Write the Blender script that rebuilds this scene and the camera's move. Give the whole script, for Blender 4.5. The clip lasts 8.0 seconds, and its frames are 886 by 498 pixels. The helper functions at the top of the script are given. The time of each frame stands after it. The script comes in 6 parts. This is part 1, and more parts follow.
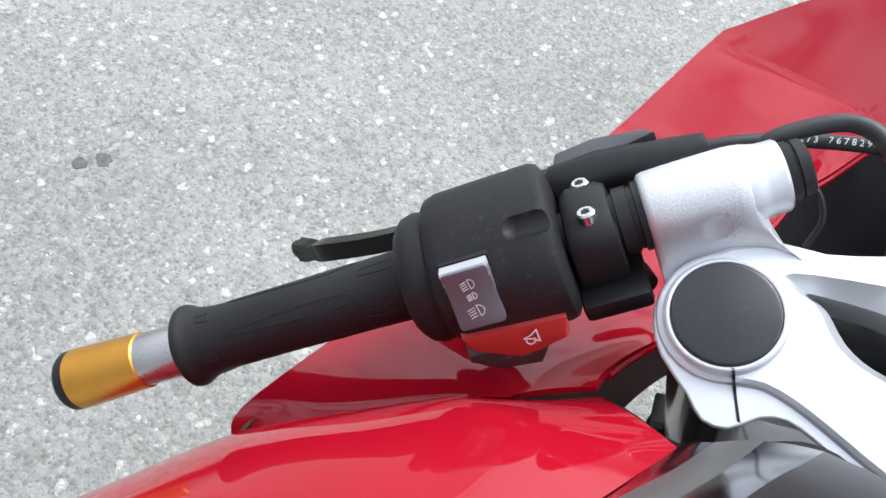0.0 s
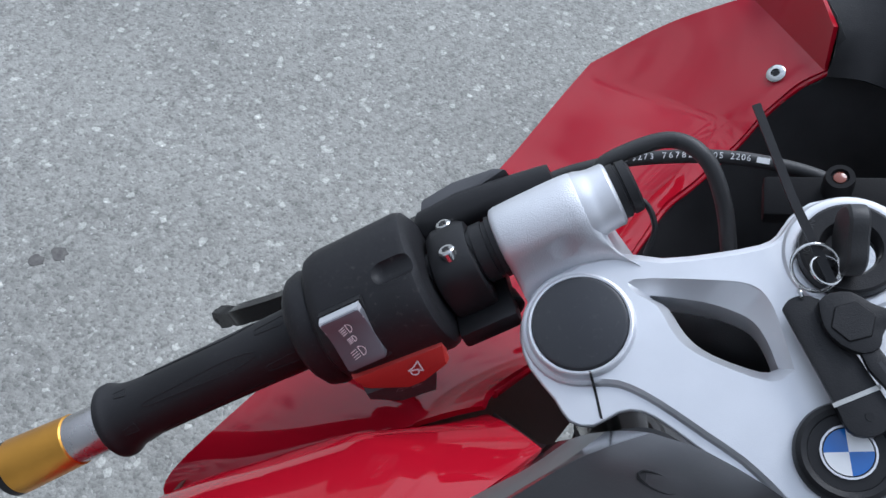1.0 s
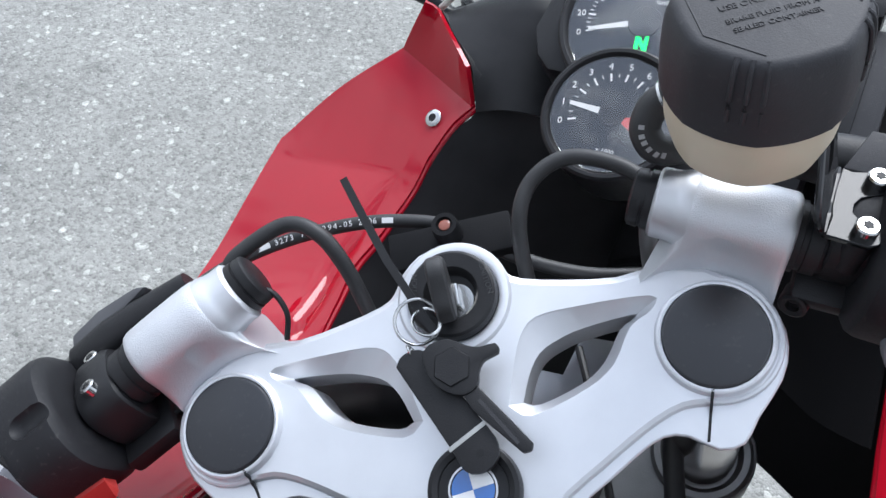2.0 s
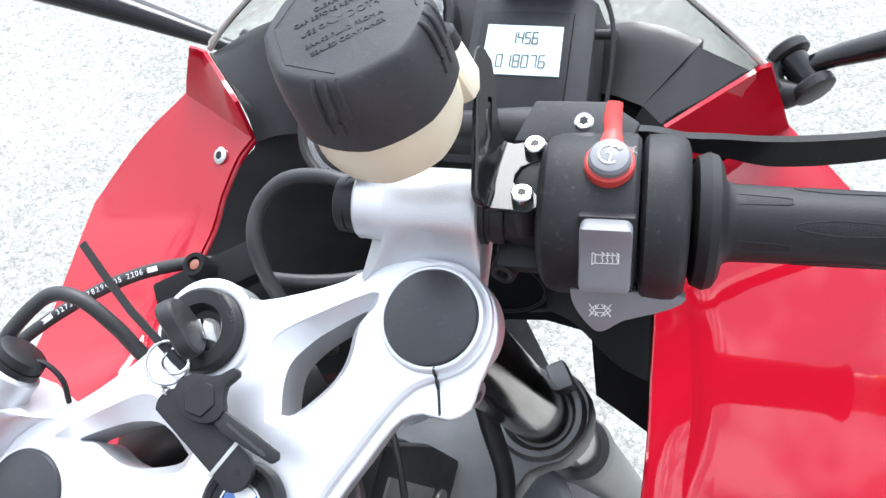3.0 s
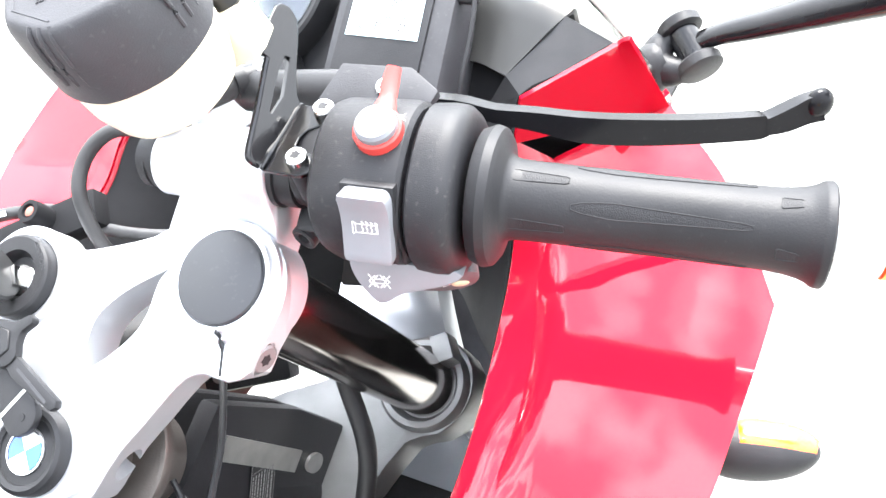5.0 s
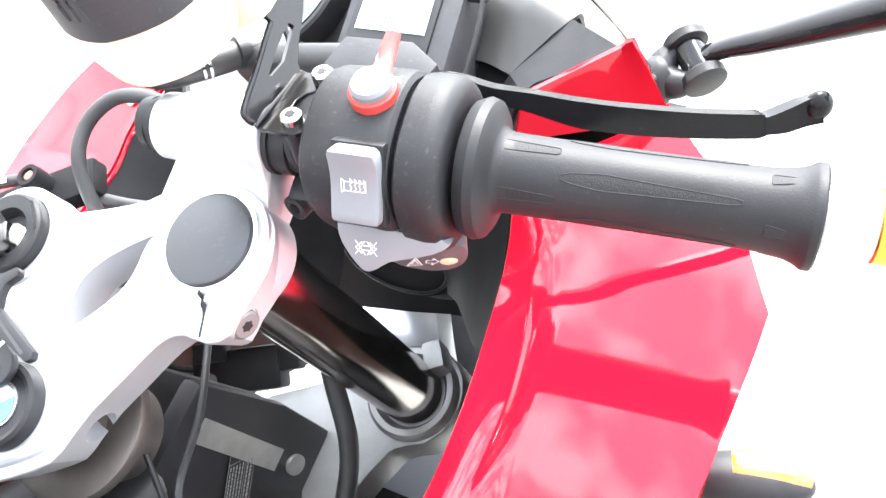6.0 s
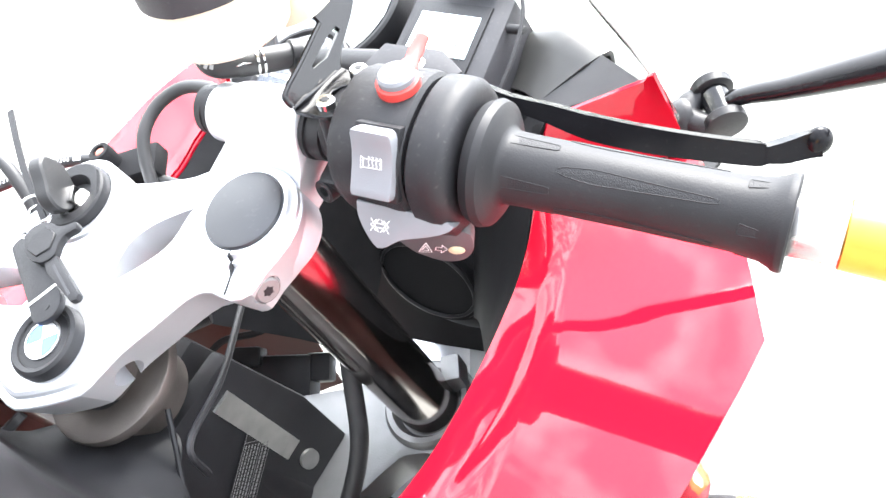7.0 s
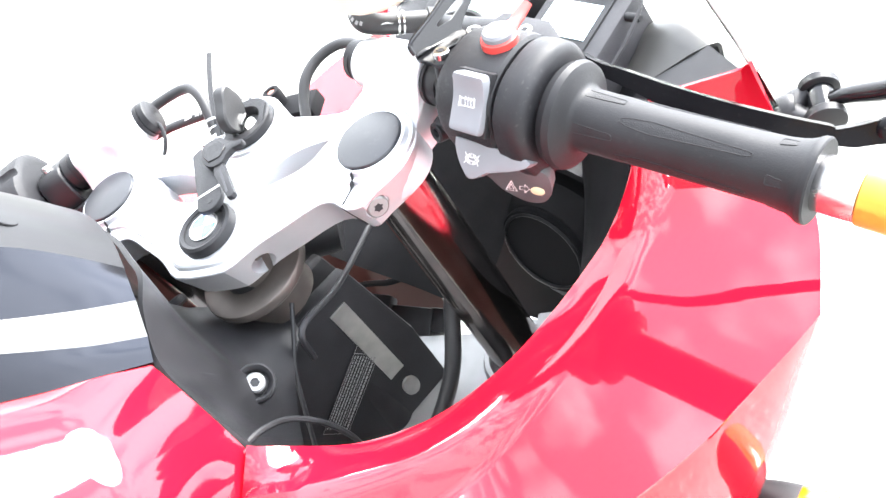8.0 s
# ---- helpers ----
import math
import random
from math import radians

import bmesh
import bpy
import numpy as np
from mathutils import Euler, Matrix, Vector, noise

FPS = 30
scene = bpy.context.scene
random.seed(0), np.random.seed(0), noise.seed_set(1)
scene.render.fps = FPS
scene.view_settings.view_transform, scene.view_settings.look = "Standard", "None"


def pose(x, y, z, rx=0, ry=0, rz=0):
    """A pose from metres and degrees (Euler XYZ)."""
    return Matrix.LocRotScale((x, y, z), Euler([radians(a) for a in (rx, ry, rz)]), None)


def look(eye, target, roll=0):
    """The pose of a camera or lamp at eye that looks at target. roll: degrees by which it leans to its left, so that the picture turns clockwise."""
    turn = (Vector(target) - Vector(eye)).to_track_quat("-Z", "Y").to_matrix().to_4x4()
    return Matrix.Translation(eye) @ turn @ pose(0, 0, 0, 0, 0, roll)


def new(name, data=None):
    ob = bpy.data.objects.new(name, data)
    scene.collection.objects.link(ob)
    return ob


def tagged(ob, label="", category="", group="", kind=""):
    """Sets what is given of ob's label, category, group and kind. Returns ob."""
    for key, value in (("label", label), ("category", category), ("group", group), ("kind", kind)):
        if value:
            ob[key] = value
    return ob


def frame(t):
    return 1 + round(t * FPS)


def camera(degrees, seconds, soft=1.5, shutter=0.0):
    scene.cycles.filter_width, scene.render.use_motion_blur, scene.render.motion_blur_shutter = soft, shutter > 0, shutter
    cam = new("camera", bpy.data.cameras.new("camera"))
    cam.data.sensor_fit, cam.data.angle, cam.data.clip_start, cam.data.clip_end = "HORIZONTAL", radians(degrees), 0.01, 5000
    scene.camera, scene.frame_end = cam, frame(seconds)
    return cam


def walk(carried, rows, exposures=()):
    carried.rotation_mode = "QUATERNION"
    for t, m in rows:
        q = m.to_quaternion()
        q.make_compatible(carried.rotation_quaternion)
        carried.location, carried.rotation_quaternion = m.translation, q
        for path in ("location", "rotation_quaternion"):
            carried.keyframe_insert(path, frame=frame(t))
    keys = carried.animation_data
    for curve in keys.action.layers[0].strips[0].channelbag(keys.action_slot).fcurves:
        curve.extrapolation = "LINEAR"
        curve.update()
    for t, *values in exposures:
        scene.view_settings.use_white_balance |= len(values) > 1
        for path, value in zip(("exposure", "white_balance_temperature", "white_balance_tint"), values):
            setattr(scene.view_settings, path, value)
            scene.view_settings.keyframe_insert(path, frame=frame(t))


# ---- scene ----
# ---------------------------------------------------------------- camera
cam = camera(55.8, 8.0)
PATH = [
    (0, (-0.0587, -0.2803, 1.2617), (-0.7282, 0.6108, -0.3989), 19.27),
    (0.5, (-0.0426, -0.2783, 1.2796), (-0.7403, 0.6324, -0.3587), 15.99),
    (1, (-0.0153, -0.2615, 1.3005), (-0.7272, 0.7112, -0.2955), 12.04),
    (1.5, (0.0257, -0.2091, 1.3233), (-0.6230, 0.8831, -0.2215), 9.02),
    (2, (0.0687, -0.1777, 1.3376), (-0.4848, 0.9986, -0.1823), 6.68),
    (2.2, (0.0895, -0.1765, 1.3424), (-0.4392, 1.0159, -0.1738), 5.19),
    (3.3, (0.2028, -0.1226, 1.3699), (-0.2912, 1.0613, -0.1645), -5.12),
    (3.5, (0.2227, -0.1119, 1.3722), (-0.2855, 1.0528, -0.1722), -5.73),
    (4, (0.2502, -0.0990, 1.3697), (-0.3158, 1.0153, -0.1917), -6.48),
    (4.5, (0.2602, -0.0963, 1.3625), (-0.3352, 1.0004, -0.2005), -5.99),
    (5, (0.2765, -0.0938, 1.3525), (-0.3169, 0.9994, -0.2137), -4.69),
    (6.5, (0.3127, -0.1306, 1.3198), (-0.4345, 1.0980, -0.0701), -0.75),
    (7, (0.3454, -0.1433, 1.3194), (-0.5236, 1.0663, -0.0154), -0.76),
    (7.5, (0.3942, -0.1491, 1.3205), (-0.6485, 0.9486, 0.0137), -2.12),
    (8, (0.4371, -0.1734, 1.3261), (-0.7703, 0.7818, 0.0495), -3.71),
]
# seconds, stops, white balance
EXPOSURES = [(0.0, 0.71, 6100, 10), (0.5, 0.34, 5750, 10), (1.0, -0.02, 5650, 10), (1.5, 0.08, 5750, 10), (2.0, 0.46, 5850, 10), (2.2, 0.57, 5900, 10), (3.3, 1.68, 6100, 10), (3.5, 1.88, 6150, 10), (4.0, 2.61, 6250, 10), (4.5, 2.95, 6300, 10), (5.0, 2.97, 6350, 10), (8.0, 2.97, 6350, 10)]
walk(cam, [(t, look(eye, target, roll)) for t, eye, target, roll in PATH], EXPOSURES)

# ---------------------------------------------------------------- light: bright sky with broken cloud, veiled sun
world = bpy.data.worlds.new("sky")
scene.world = world
world.use_nodes = True
wn, wl = world.node_tree.nodes, world.node_tree.links
wn.clear()
SUN_EL, SUN_ROT = radians(54), radians(-12)
sky = wn.new("ShaderNodeTexSky")
sky.sky_type, sky.sun_disc, sky.sun_elevation, sky.sun_rotation = "NISHITA", False, SUN_EL, SUN_ROT
coord = wn.new("ShaderNodeTexCoord")
puff = wn.new("ShaderNodeTexNoise")
puff.inputs["Scale"].default_value, puff.inputs["Detail"].default_value, puff.inputs["Roughness"].default_value = 10.0, 5.0, 0.5
cover = wn.new("ShaderNodeValToRGB")
cover.color_ramp.elements[0].position, cover.color_ramp.elements[1].position = 0.45, 0.62
cover.color_ramp.elements[0].color = (0.27, 0.27, 0.27, 1)
cloud = wn.new("ShaderNodeMix")
cloud.data_type = "RGBA"
cloud.inputs["B"].default_value = (13.4, 13.8, 14.3, 1)
back = wn.new("ShaderNodeBackground")
back.inputs["Strength"].default_value = 0.09
wout = wn.new("ShaderNodeOutputWorld")
wl.new(coord.outputs["Generated"], puff.inputs["Vector"])
# the cloud closes up towards the horizon
split = wn.new("ShaderNodeSeparateXYZ")
low = wn.new("ShaderNodeMapRange")
low.inputs["From Min"].default_value, low.inputs["From Max"].default_value = 0.5, 0.9
low.inputs["To Min"].default_value, low.inputs["To Max"].default_value = 0.16, 0.0
thick = wn.new("ShaderNodeMath")
wl.new(coord.outputs["Generated"], split.inputs["Vector"])
wl.new(split.outputs["Z"], low.inputs["Value"])
wl.new(low.outputs["Result"], thick.inputs[0])
wl.new(puff.outputs["Fac"], thick.inputs[1])
wl.new(thick.outputs["Value"], cover.inputs["Fac"])
wl.new(cover.outputs["Color"], cloud.inputs["Factor"])
wl.new(sky.outputs["Color"], cloud.inputs["A"])
# the veil is brightest round the sun and dims away from it
aim = wn.new("ShaderNodeVectorMath")
aim.operation = "DOT_PRODUCT"
aim.inputs[1].default_value = (math.sin(SUN_ROT) * math.cos(SUN_EL), math.cos(SUN_ROT) * math.cos(SUN_EL), math.sin(SUN_EL))
veil = wn.new("ShaderNodeMapRange")
veil.inputs["From Min"].default_value, veil.inputs["From Max"].default_value = -0.6, 1.0
swell = wn.new("ShaderNodeMath")
swell.operation = "POWER"
swell.inputs[1].default_value = 2.0
glare = wn.new("ShaderNodeMath")
glare.operation = "MULTIPLY_ADD"
glare.inputs[1].default_value, glare.inputs[2].default_value = 1.35, 0.25
dim = wn.new("ShaderNodeVectorMath")
dim.operation = "SCALE"
wl.new(coord.outputs["Generated"], aim.inputs[0])
wl.new(aim.outputs["Value"], veil.inputs["Value"])
wl.new(cloud.outputs["Result"], dim.inputs[0])
wl.new(veil.outputs["Result"], swell.inputs[0])
wl.new(swell.outputs["Value"], glare.inputs[0])
wl.new(glare.outputs["Value"], dim.inputs["Scale"])
wl.new(dim.outputs["Vector"], back.inputs["Color"])
wl.new(back.outputs["Background"], wout.inputs["Surface"])
sun = new("sun", bpy.data.lights.new("sun", "SUN"))
sun.data.energy, sun.data.angle, sun.data.color = 2.2, radians(30), (1.0, 0.96, 0.9)
sun.matrix_basis = look((0, 0, 6), (0 - 6 * math.sin(SUN_ROT) / math.tan(SUN_EL), 0 - 6 * math.cos(SUN_ROT) / math.tan(SUN_EL), 0))

# ---------------------------------------------------------------- materials


def material(name, base, rough=0.5, metal=0.0, spread=0.12, scale=60.0, fine=900.0, bump=0.05, coat=0.0, rough_spread=0.08, spec=0.5, dust=0.0):
    """A surface with variation at two scales: broad tone, fine grain, uneven gloss and relief. dust: share of pale specks."""
    m = bpy.data.materials.new(name)
    m.use_nodes = True
    n, l = m.node_tree.nodes, m.node_tree.links
    p = n["Principled BSDF"]
    p.inputs["Metallic"].default_value = metal
    p.inputs["Specular IOR Level"].default_value = spec
    p.inputs["Coat Weight"].default_value = coat
    p.inputs["Coat Roughness"].default_value = 0.035
    p.inputs["Coat IOR"].default_value = 1.55
    co = n.new("ShaderNodeTexCoord")
    broad, grain = n.new("ShaderNodeTexNoise"), n.new("ShaderNodeTexNoise")
    broad.inputs["Scale"].default_value, broad.inputs["Detail"].default_value = scale, 5.0
    grain.inputs["Scale"].default_value, grain.inputs["Detail"].default_value = fine, 3.0
    l.new(co.outputs["Object"], broad.inputs["Vector"])
    l.new(co.outputs["Object"], grain.inputs["Vector"])
    ramp = n.new("ShaderNodeValToRGB")
    lo, hi = [max(0.0, c * (1 - spread)) for c in base], [min(1.0, c * (1 + spread)) for c in base]
    ramp.color_ramp.elements[0].position, ramp.color_ramp.elements[1].position = 0.3, 0.7
    ramp.color_ramp.elements[0].color, ramp.color_ramp.elements[1].color = (*lo, 1), (*hi, 1)
    l.new(broad.outputs["Fac"], ramp.inputs["Fac"])
    colour = ramp.outputs["Color"]
    if dust:
        speck = n.new("ShaderNodeTexNoise")
        speck.inputs["Scale"].default_value, speck.inputs["Detail"].default_value = 420.0, 2.0
        l.new(co.outputs["Object"], speck.inputs["Vector"])
        cut = n.new("ShaderNodeMapRange")
        cut.inputs["From Min"].default_value, cut.inputs["From Max"].default_value = 0.62, 0.76
        cut.inputs["To Max"].default_value = dust
        l.new(speck.outputs["Fac"], cut.inputs["Value"])
        mix = n.new("ShaderNodeMix")
        mix.data_type = "RGBA"
        mix.inputs["B"].default_value = (0.45, 0.43, 0.40, 1)
        l.new(cut.outputs["Result"], mix.inputs["Factor"])
        l.new(colour, mix.inputs["A"])
        colour = mix.outputs["Result"]
    l.new(colour, p.inputs["Base Color"])
    gloss = n.new("ShaderNodeMapRange")
    gloss.inputs["To Min"].default_value, gloss.inputs["To Max"].default_value = max(0.02, rough - rough_spread), min(1.0, rough + rough_spread)
    l.new(broad.outputs["Fac"], gloss.inputs["Value"])
    l.new(gloss.outputs["Result"], p.inputs["Roughness"])
    if bump:
        b = n.new("ShaderNodeBump")
        b.inputs["Strength"].default_value, b.inputs["Distance"].default_value = bump, 0.001
        l.new(grain.outputs["Fac"], b.inputs["Height"])
        l.new(b.outputs["Normal"], p.inputs["Normal"])
    return m


SILVER = material("silver_cast_aluminium", (0.69, 0.70, 0.725), 0.46, 0.82, 0.05, 30, 1900, 0.07, rough_spread=0.06)
CASTING = material("grained_cast_aluminium", (0.68, 0.69, 0.715), 0.54, 0.78, 0.05, 30, 1500, 0.24, rough_spread=0.06)
GREYPAINT = material("silver_grey_paint", (0.42, 0.44, 0.47), 0.35, 0.3, 0.05, 20, 900, 0.03, coat=0.5)
# glossy dash plastic, its base lifted to grey to help imitate reflected sky
SHEEN = material("dash_black_greyed_for_sheen", (0.032, 0.032, 0.031), 0.32, 0.0, 0.1, 20, 900, 0.03, spec=0.33)
# darker, duller black whose colour stands in for shade in the hollows
CAVE = material("shade_darkened_black_plastic", (0.009, 0.009, 0.010), 0.6, 0.0, 0.2, 30, 1200, 0.1, spec=0.12)
ALLOY = material("raw_grey_alloy", (0.25, 0.25, 0.25), 0.45, 0.7, 0.12, 35, 1100, 0.25)
MACHINED = material("machined_rim", (0.72, 0.72, 0.74), 0.36, 0.9, 0.05, 40, 1200, 0.05)
STEEL = material("polished_steel", (0.60, 0.60, 0.59), 0.18, 1.0, 0.06, 60, 1500, 0.03)
GOLD = material("gold_anodised", (0.72, 0.36, 0.065), 0.32, 1.0, 0.06, 60, 1800, 0.06)
BLACK = material("satin_black_plastic", (0.016, 0.016, 0.0175), 0.42, 0.0, 0.25, 45, 1600, 0.18, spec=0.28)
HOUSING = material("switch_black_plastic", (0.0155, 0.0155, 0.0175), 0.46, 0.0, 0.2, 35, 2200, 0.22, spec=0.25, dust=0.05)
MATT = material("matt_black_plastic", (0.035, 0.035, 0.0385), 0.55, 0.0, 0.2, 40, 1600, 0.16, spec=0.3, dust=0.04)
GLOSSBLACK = material("gloss_black_metal", (0.008, 0.008, 0.009), 0.15, 0.0, 0.2, 30, 900, 0.03, spec=0.30)
LEVER = material("black_lever_enamel", (0.006, 0.006, 0.007), 0.16, 0.0, 0.2, 30, 900, 0.04, spec=0.13, dust=0.01)
LABEL = material("black_label", (0.010, 0.010, 0.011), 0.4, 0.0, 0.1, 60, 900, 0.02, spec=0.3)
CAPBLACK = material("fork_cap_plastic", (0.013, 0.014, 0.018), 0.33, 0.0, 0.15, 30, 1800, 0.04, spec=0.65, dust=0.03)
RUBBER = material("grip_rubber", (0.014, 0.014, 0.0155), 0.50, 0.0, 0.25, 25, 1100, 0.10, spec=0.26, dust=0.016)
FIELD = material("knurled_rubber", (0.012, 0.012, 0.0135), 0.55, 0.0, 0.3, 1100, 2000, 0.35, spec=0.30)
HOSE = material("hose_rubber", (0.022, 0.022, 0.023), 0.5, 0.0, 0.2, 60, 1300, 0.15)
RED = material("red_lacquer", (0.340, 0.0042, 0.015), 0.35, 0.0, 0.05, 14, 700, 0.008, coat=0.75, rough_spread=0.05, spec=0.0)
REDPLASTIC = material("red_button_plastic", (0.50, 0.045, 0.038), 0.45, 0.0, 0.08, 60, 1200, 0.1)
GREY = material("grey_button_plastic", (0.17, 0.176, 0.19), 0.46, 0.0, 0.06, 60, 1500, 0.12)
GREYLENS = material("light_grey_rocker_top", (0.42, 0.43, 0.45), 0.4, 0.0, 0.06, 60, 1500, 0.1)
ROCKERGREY = material("rocker_grey_plastic", (0.115, 0.118, 0.132), 0.4, 0.0, 0.06, 60, 1500, 0.1)
DARKGREY = material("dark_grey_plastic", (0.07, 0.07, 0.075), 0.5, 0.0, 0.12, 60, 1500, 0.15)
PRINTDIM = material("dim_print", (0.26, 0.26, 0.26), 0.5, 0.0, 0.05, 80, 1500, 0.0)
WHITE = material("white_print", (0.75, 0.75, 0.75), 0.5, 0.0, 0.04, 80, 1500, 0.0)
GREYPRINT = material("grey_print", (0.30, 0.30, 0.30), 0.5, 0.0, 0.05, 80, 1500, 0.0)
IVORY = material("translucent_reservoir_plastic", (0.66, 0.59, 0.44), 0.38, 0.0, 0.06, 25, 900, 0.06)
EYE = material("smoked_red_eye", (0.22, 0.06, 0.035), 0.2, 0.0, 0.1, 60, 900, 0.0, coat=0.5)
OIL = material("dried_oil", (0.10, 0.095, 0.09), 0.7, 0.0, 0.3, 90, 700, 0.3)
LOCKPRINT = material("embossed_lock_mark", (0.035, 0.035, 0.037), 0.5, 0.0, 0.05, 80, 1500, 0.0)
AMBER = material("amber_lens", (0.75, 0.14, 0.005), 0.15, 0.0, 0.06, 60, 900, 0.05, coat=0.6)
BLUE = material("blue_enamel", (0.02, 0.13, 0.45), 0.2, 0.0, 0.05, 60, 900, 0.0, coat=0.8)
ENAMEL = material("white_enamel", (0.78, 0.78, 0.78), 0.2, 0.0, 0.04, 60, 900, 0.0, coat=0.8)
CREAM = material("cream_button", (0.66, 0.55, 0.36), 0.5, 0.0, 0.05, 60, 900, 0.1)
STANCHION = material("dark_chrome_tube", (0.42, 0.39, 0.375), 0.14, 1.0, 0.15, 30, 900, 0.02)
DIAL = material("dark_dial_face", (0.010, 0.012, 0.016), 0.5, 0.0, 0.1, 60, 900, 0.0, spec=0.2)
TANKBLACK = material("black_tank_lacquer", (0.034, 0.036, 0.043), 0.16, 0.9, 0.1, 20, 900, 0.02)
TANKFRONT = material("semi_gloss_black_cover", (0.012, 0.012, 0.0135), 0.38, 0.0, 0.15, 20, 900, 0.04, spec=0.2)
TANKBAND = material("grey_trim_band", (0.12, 0.122, 0.118), 0.45, 0.3, 0.05, 20, 900, 0.03)
PLATE = material("type_plate_metal", (0.45, 0.45, 0.43), 0.4, 0.8, 0.15, 60, 1200, 0.25)
EDGE_GREY = material("frosted_screen_edge", (0.42, 0.40, 0.37), 0.4, 0.0, 0.05, 60, 900, 0.0)
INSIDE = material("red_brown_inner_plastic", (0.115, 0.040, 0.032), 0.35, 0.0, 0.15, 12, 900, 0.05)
BRUSHED = material("brushed_steel", (0.50, 0.49, 0.49), 0.26, 1.0, 0.08, 60, 1500, 0.04)
NUT = material("bronze_grey_nut", (0.13, 0.115, 0.105), 0.42, 0.7, 0.15, 60, 1200, 0.2)


def glass(name, tint, rough=0.02, ior=1.45):
    m = bpy.data.materials.new(name)
    m.use_nodes = True
    p = m.node_tree.nodes["Principled BSDF"]
    p.inputs["Base Color"].default_value = (*tint, 1)
    p.inputs["Transmission Weight"].default_value = 1.0
    p.inputs["Roughness"].default_value = rough
    p.inputs["IOR"].default_value = ior
    return m


GLASS = glass("dial_glass", (1, 1, 1), 0.0, 1.75)
SCREEN = glass("windscreen_plastic", (0.93, 0.95, 0.93), 0.03)


def glow(name, colour, strength):
    m = bpy.data.materials.new(name)
    m.use_nodes = True
    p = m.node_tree.nodes["Principled BSDF"]
    p.inputs["Base Color"].default_value = (*colour, 1)
    p.inputs["Emission Color"].default_value = (*colour, 1)
    p.inputs["Emission Strength"].default_value = strength
    return m


NEUTRAL = glow("neutral_lamp", (0.02, 0.9, 0.12), 1.6)
LCD = glow("lcd_backlight", (0.50, 0.64, 0.68), 0.15)


def asphalt():
    m = bpy.data.materials.new("worn_asphalt")
    m.use_nodes = True
    n, l = m.node_tree.nodes, m.node_tree.links
    p = n["Principled BSDF"]
    p.inputs["Roughness"].default_value = 0.85
    co = n.new("ShaderNodeTexCoord")

    def noise_at(scale, detail, rough=0.6):
        t = n.new("ShaderNodeTexNoise")
        t.inputs["Scale"].default_value, t.inputs["Detail"].default_value, t.inputs["Roughness"].default_value = scale, detail, rough
        l.new(co.outputs["Object"], t.inputs["Vector"])
        return t

    def ramp(source, stops):
        r = n.new("ShaderNodeValToRGB")
        while len(r.color_ramp.elements) < len(stops):
            r.color_ramp.elements.new(0.5)
        for e, (at, v) in zip(r.color_ramp.elements, stops):
            e.position, e.color = at, (v, v, v * 0.985, 1)
        l.new(source, r.inputs["Fac"])
        return r

    def mix(kind, a, b, fac):
        x = n.new("ShaderNodeMix")
        x.data_type, x.blend_type = "RGBA", kind
        x.inputs["Factor"].default_value = fac
        l.new(a, x.inputs["A"])
        l.new(b, x.inputs["B"])
        return x.outputs["Result"]

    grit = n.new("ShaderNodeTexVoronoi")
    grit.inputs["Scale"].default_value = 190
    l.new(co.outputs["Object"], grit.inputs["Vector"])
    stone = n.new("ShaderNodeTexVoronoi")
    stone.inputs["Scale"].default_value = 75
    l.new(co.outputs["Object"], stone.inputs["Vector"])
    tone = ramp(noise_at(1.6, 6).outputs["Fac"], [(0.3, 0.236), (0.7, 0.326)])
    sep = n.new("ShaderNodeSeparateColor")
    l.new(grit.outputs["Color"], sep.inputs["Color"])
    chips = ramp(sep.outputs["Red"], [(0.0, 0.64), (0.3, 0.95), (0.93, 1.05), (0.97, 1.2), (1.0, 1.5)])
    sep2 = n.new("ShaderNodeSeparateColor")
    l.new(stone.outputs["Color"], sep2.inputs["Color"])
    big = ramp(sep2.outputs["Green"], [(0.0, 0.82), (0.12, 0.98), (0.95, 1.02), (0.985, 1.6)])
    stain = ramp(noise_at(11, 5).outputs["Fac"], [(0.27, 0.60), (0.40, 1.0)])
    fine = ramp(noise_at(420, 4).outputs["Fac"], [(0.35, 0.88), (0.65, 1.09)])
    c = mix("MULTIPLY", tone.outputs["Color"], chips.outputs["Color"], 1.0)
    c = mix("MULTIPLY", c, big.outputs["Color"], 1.0)
    c = mix("MULTIPLY", c, stain.outputs["Color"], 0.7)
    gap = ramp(stone.outputs["Distance"], [(0.15, 1.10), (0.45, 0.95), (0.75, 0.62)])
    c = mix("MULTIPLY", c, gap.outputs["Color"], 0.45)
    c = mix("MULTIPLY", c, fine.outputs["Color"], 1.0)
    l.new(c, p.inputs["Base Color"])
    b = n.new("ShaderNodeBump")
    b.inputs["Strength"].default_value, b.inputs["Distance"].default_value = 0.42, 0.003
    l.new(grit.outputs["Distance"], b.inputs["Height"])
    b.invert = True
    b2 = n.new("ShaderNodeBump")
    b2.inputs["Strength"].default_value, b2.inputs["Distance"].default_value = 0.5, 0.002
    l.new(noise_at(260, 4).outputs["Fac"], b2.inputs["Height"])
    l.new(b.outputs["Normal"], b2.inputs["Normal"])
    l.new(b2.outputs["Normal"], p.inputs["Normal"])
    return m


ASPHALT = asphalt()

# ---------------------------------------------------------------- frames of reference
# STEER: origin between the fork caps, x to the bike's right along the top yoke, y ahead, z along the fork.
STEER = Matrix(((0.79046, -0.60466, -0.09776, 0.0), (0.51001, 0.73812, -0.44166, 0.0), (0.33921, 0.29926, 0.89184, 1.0299), (0, 0, 0, 1)))
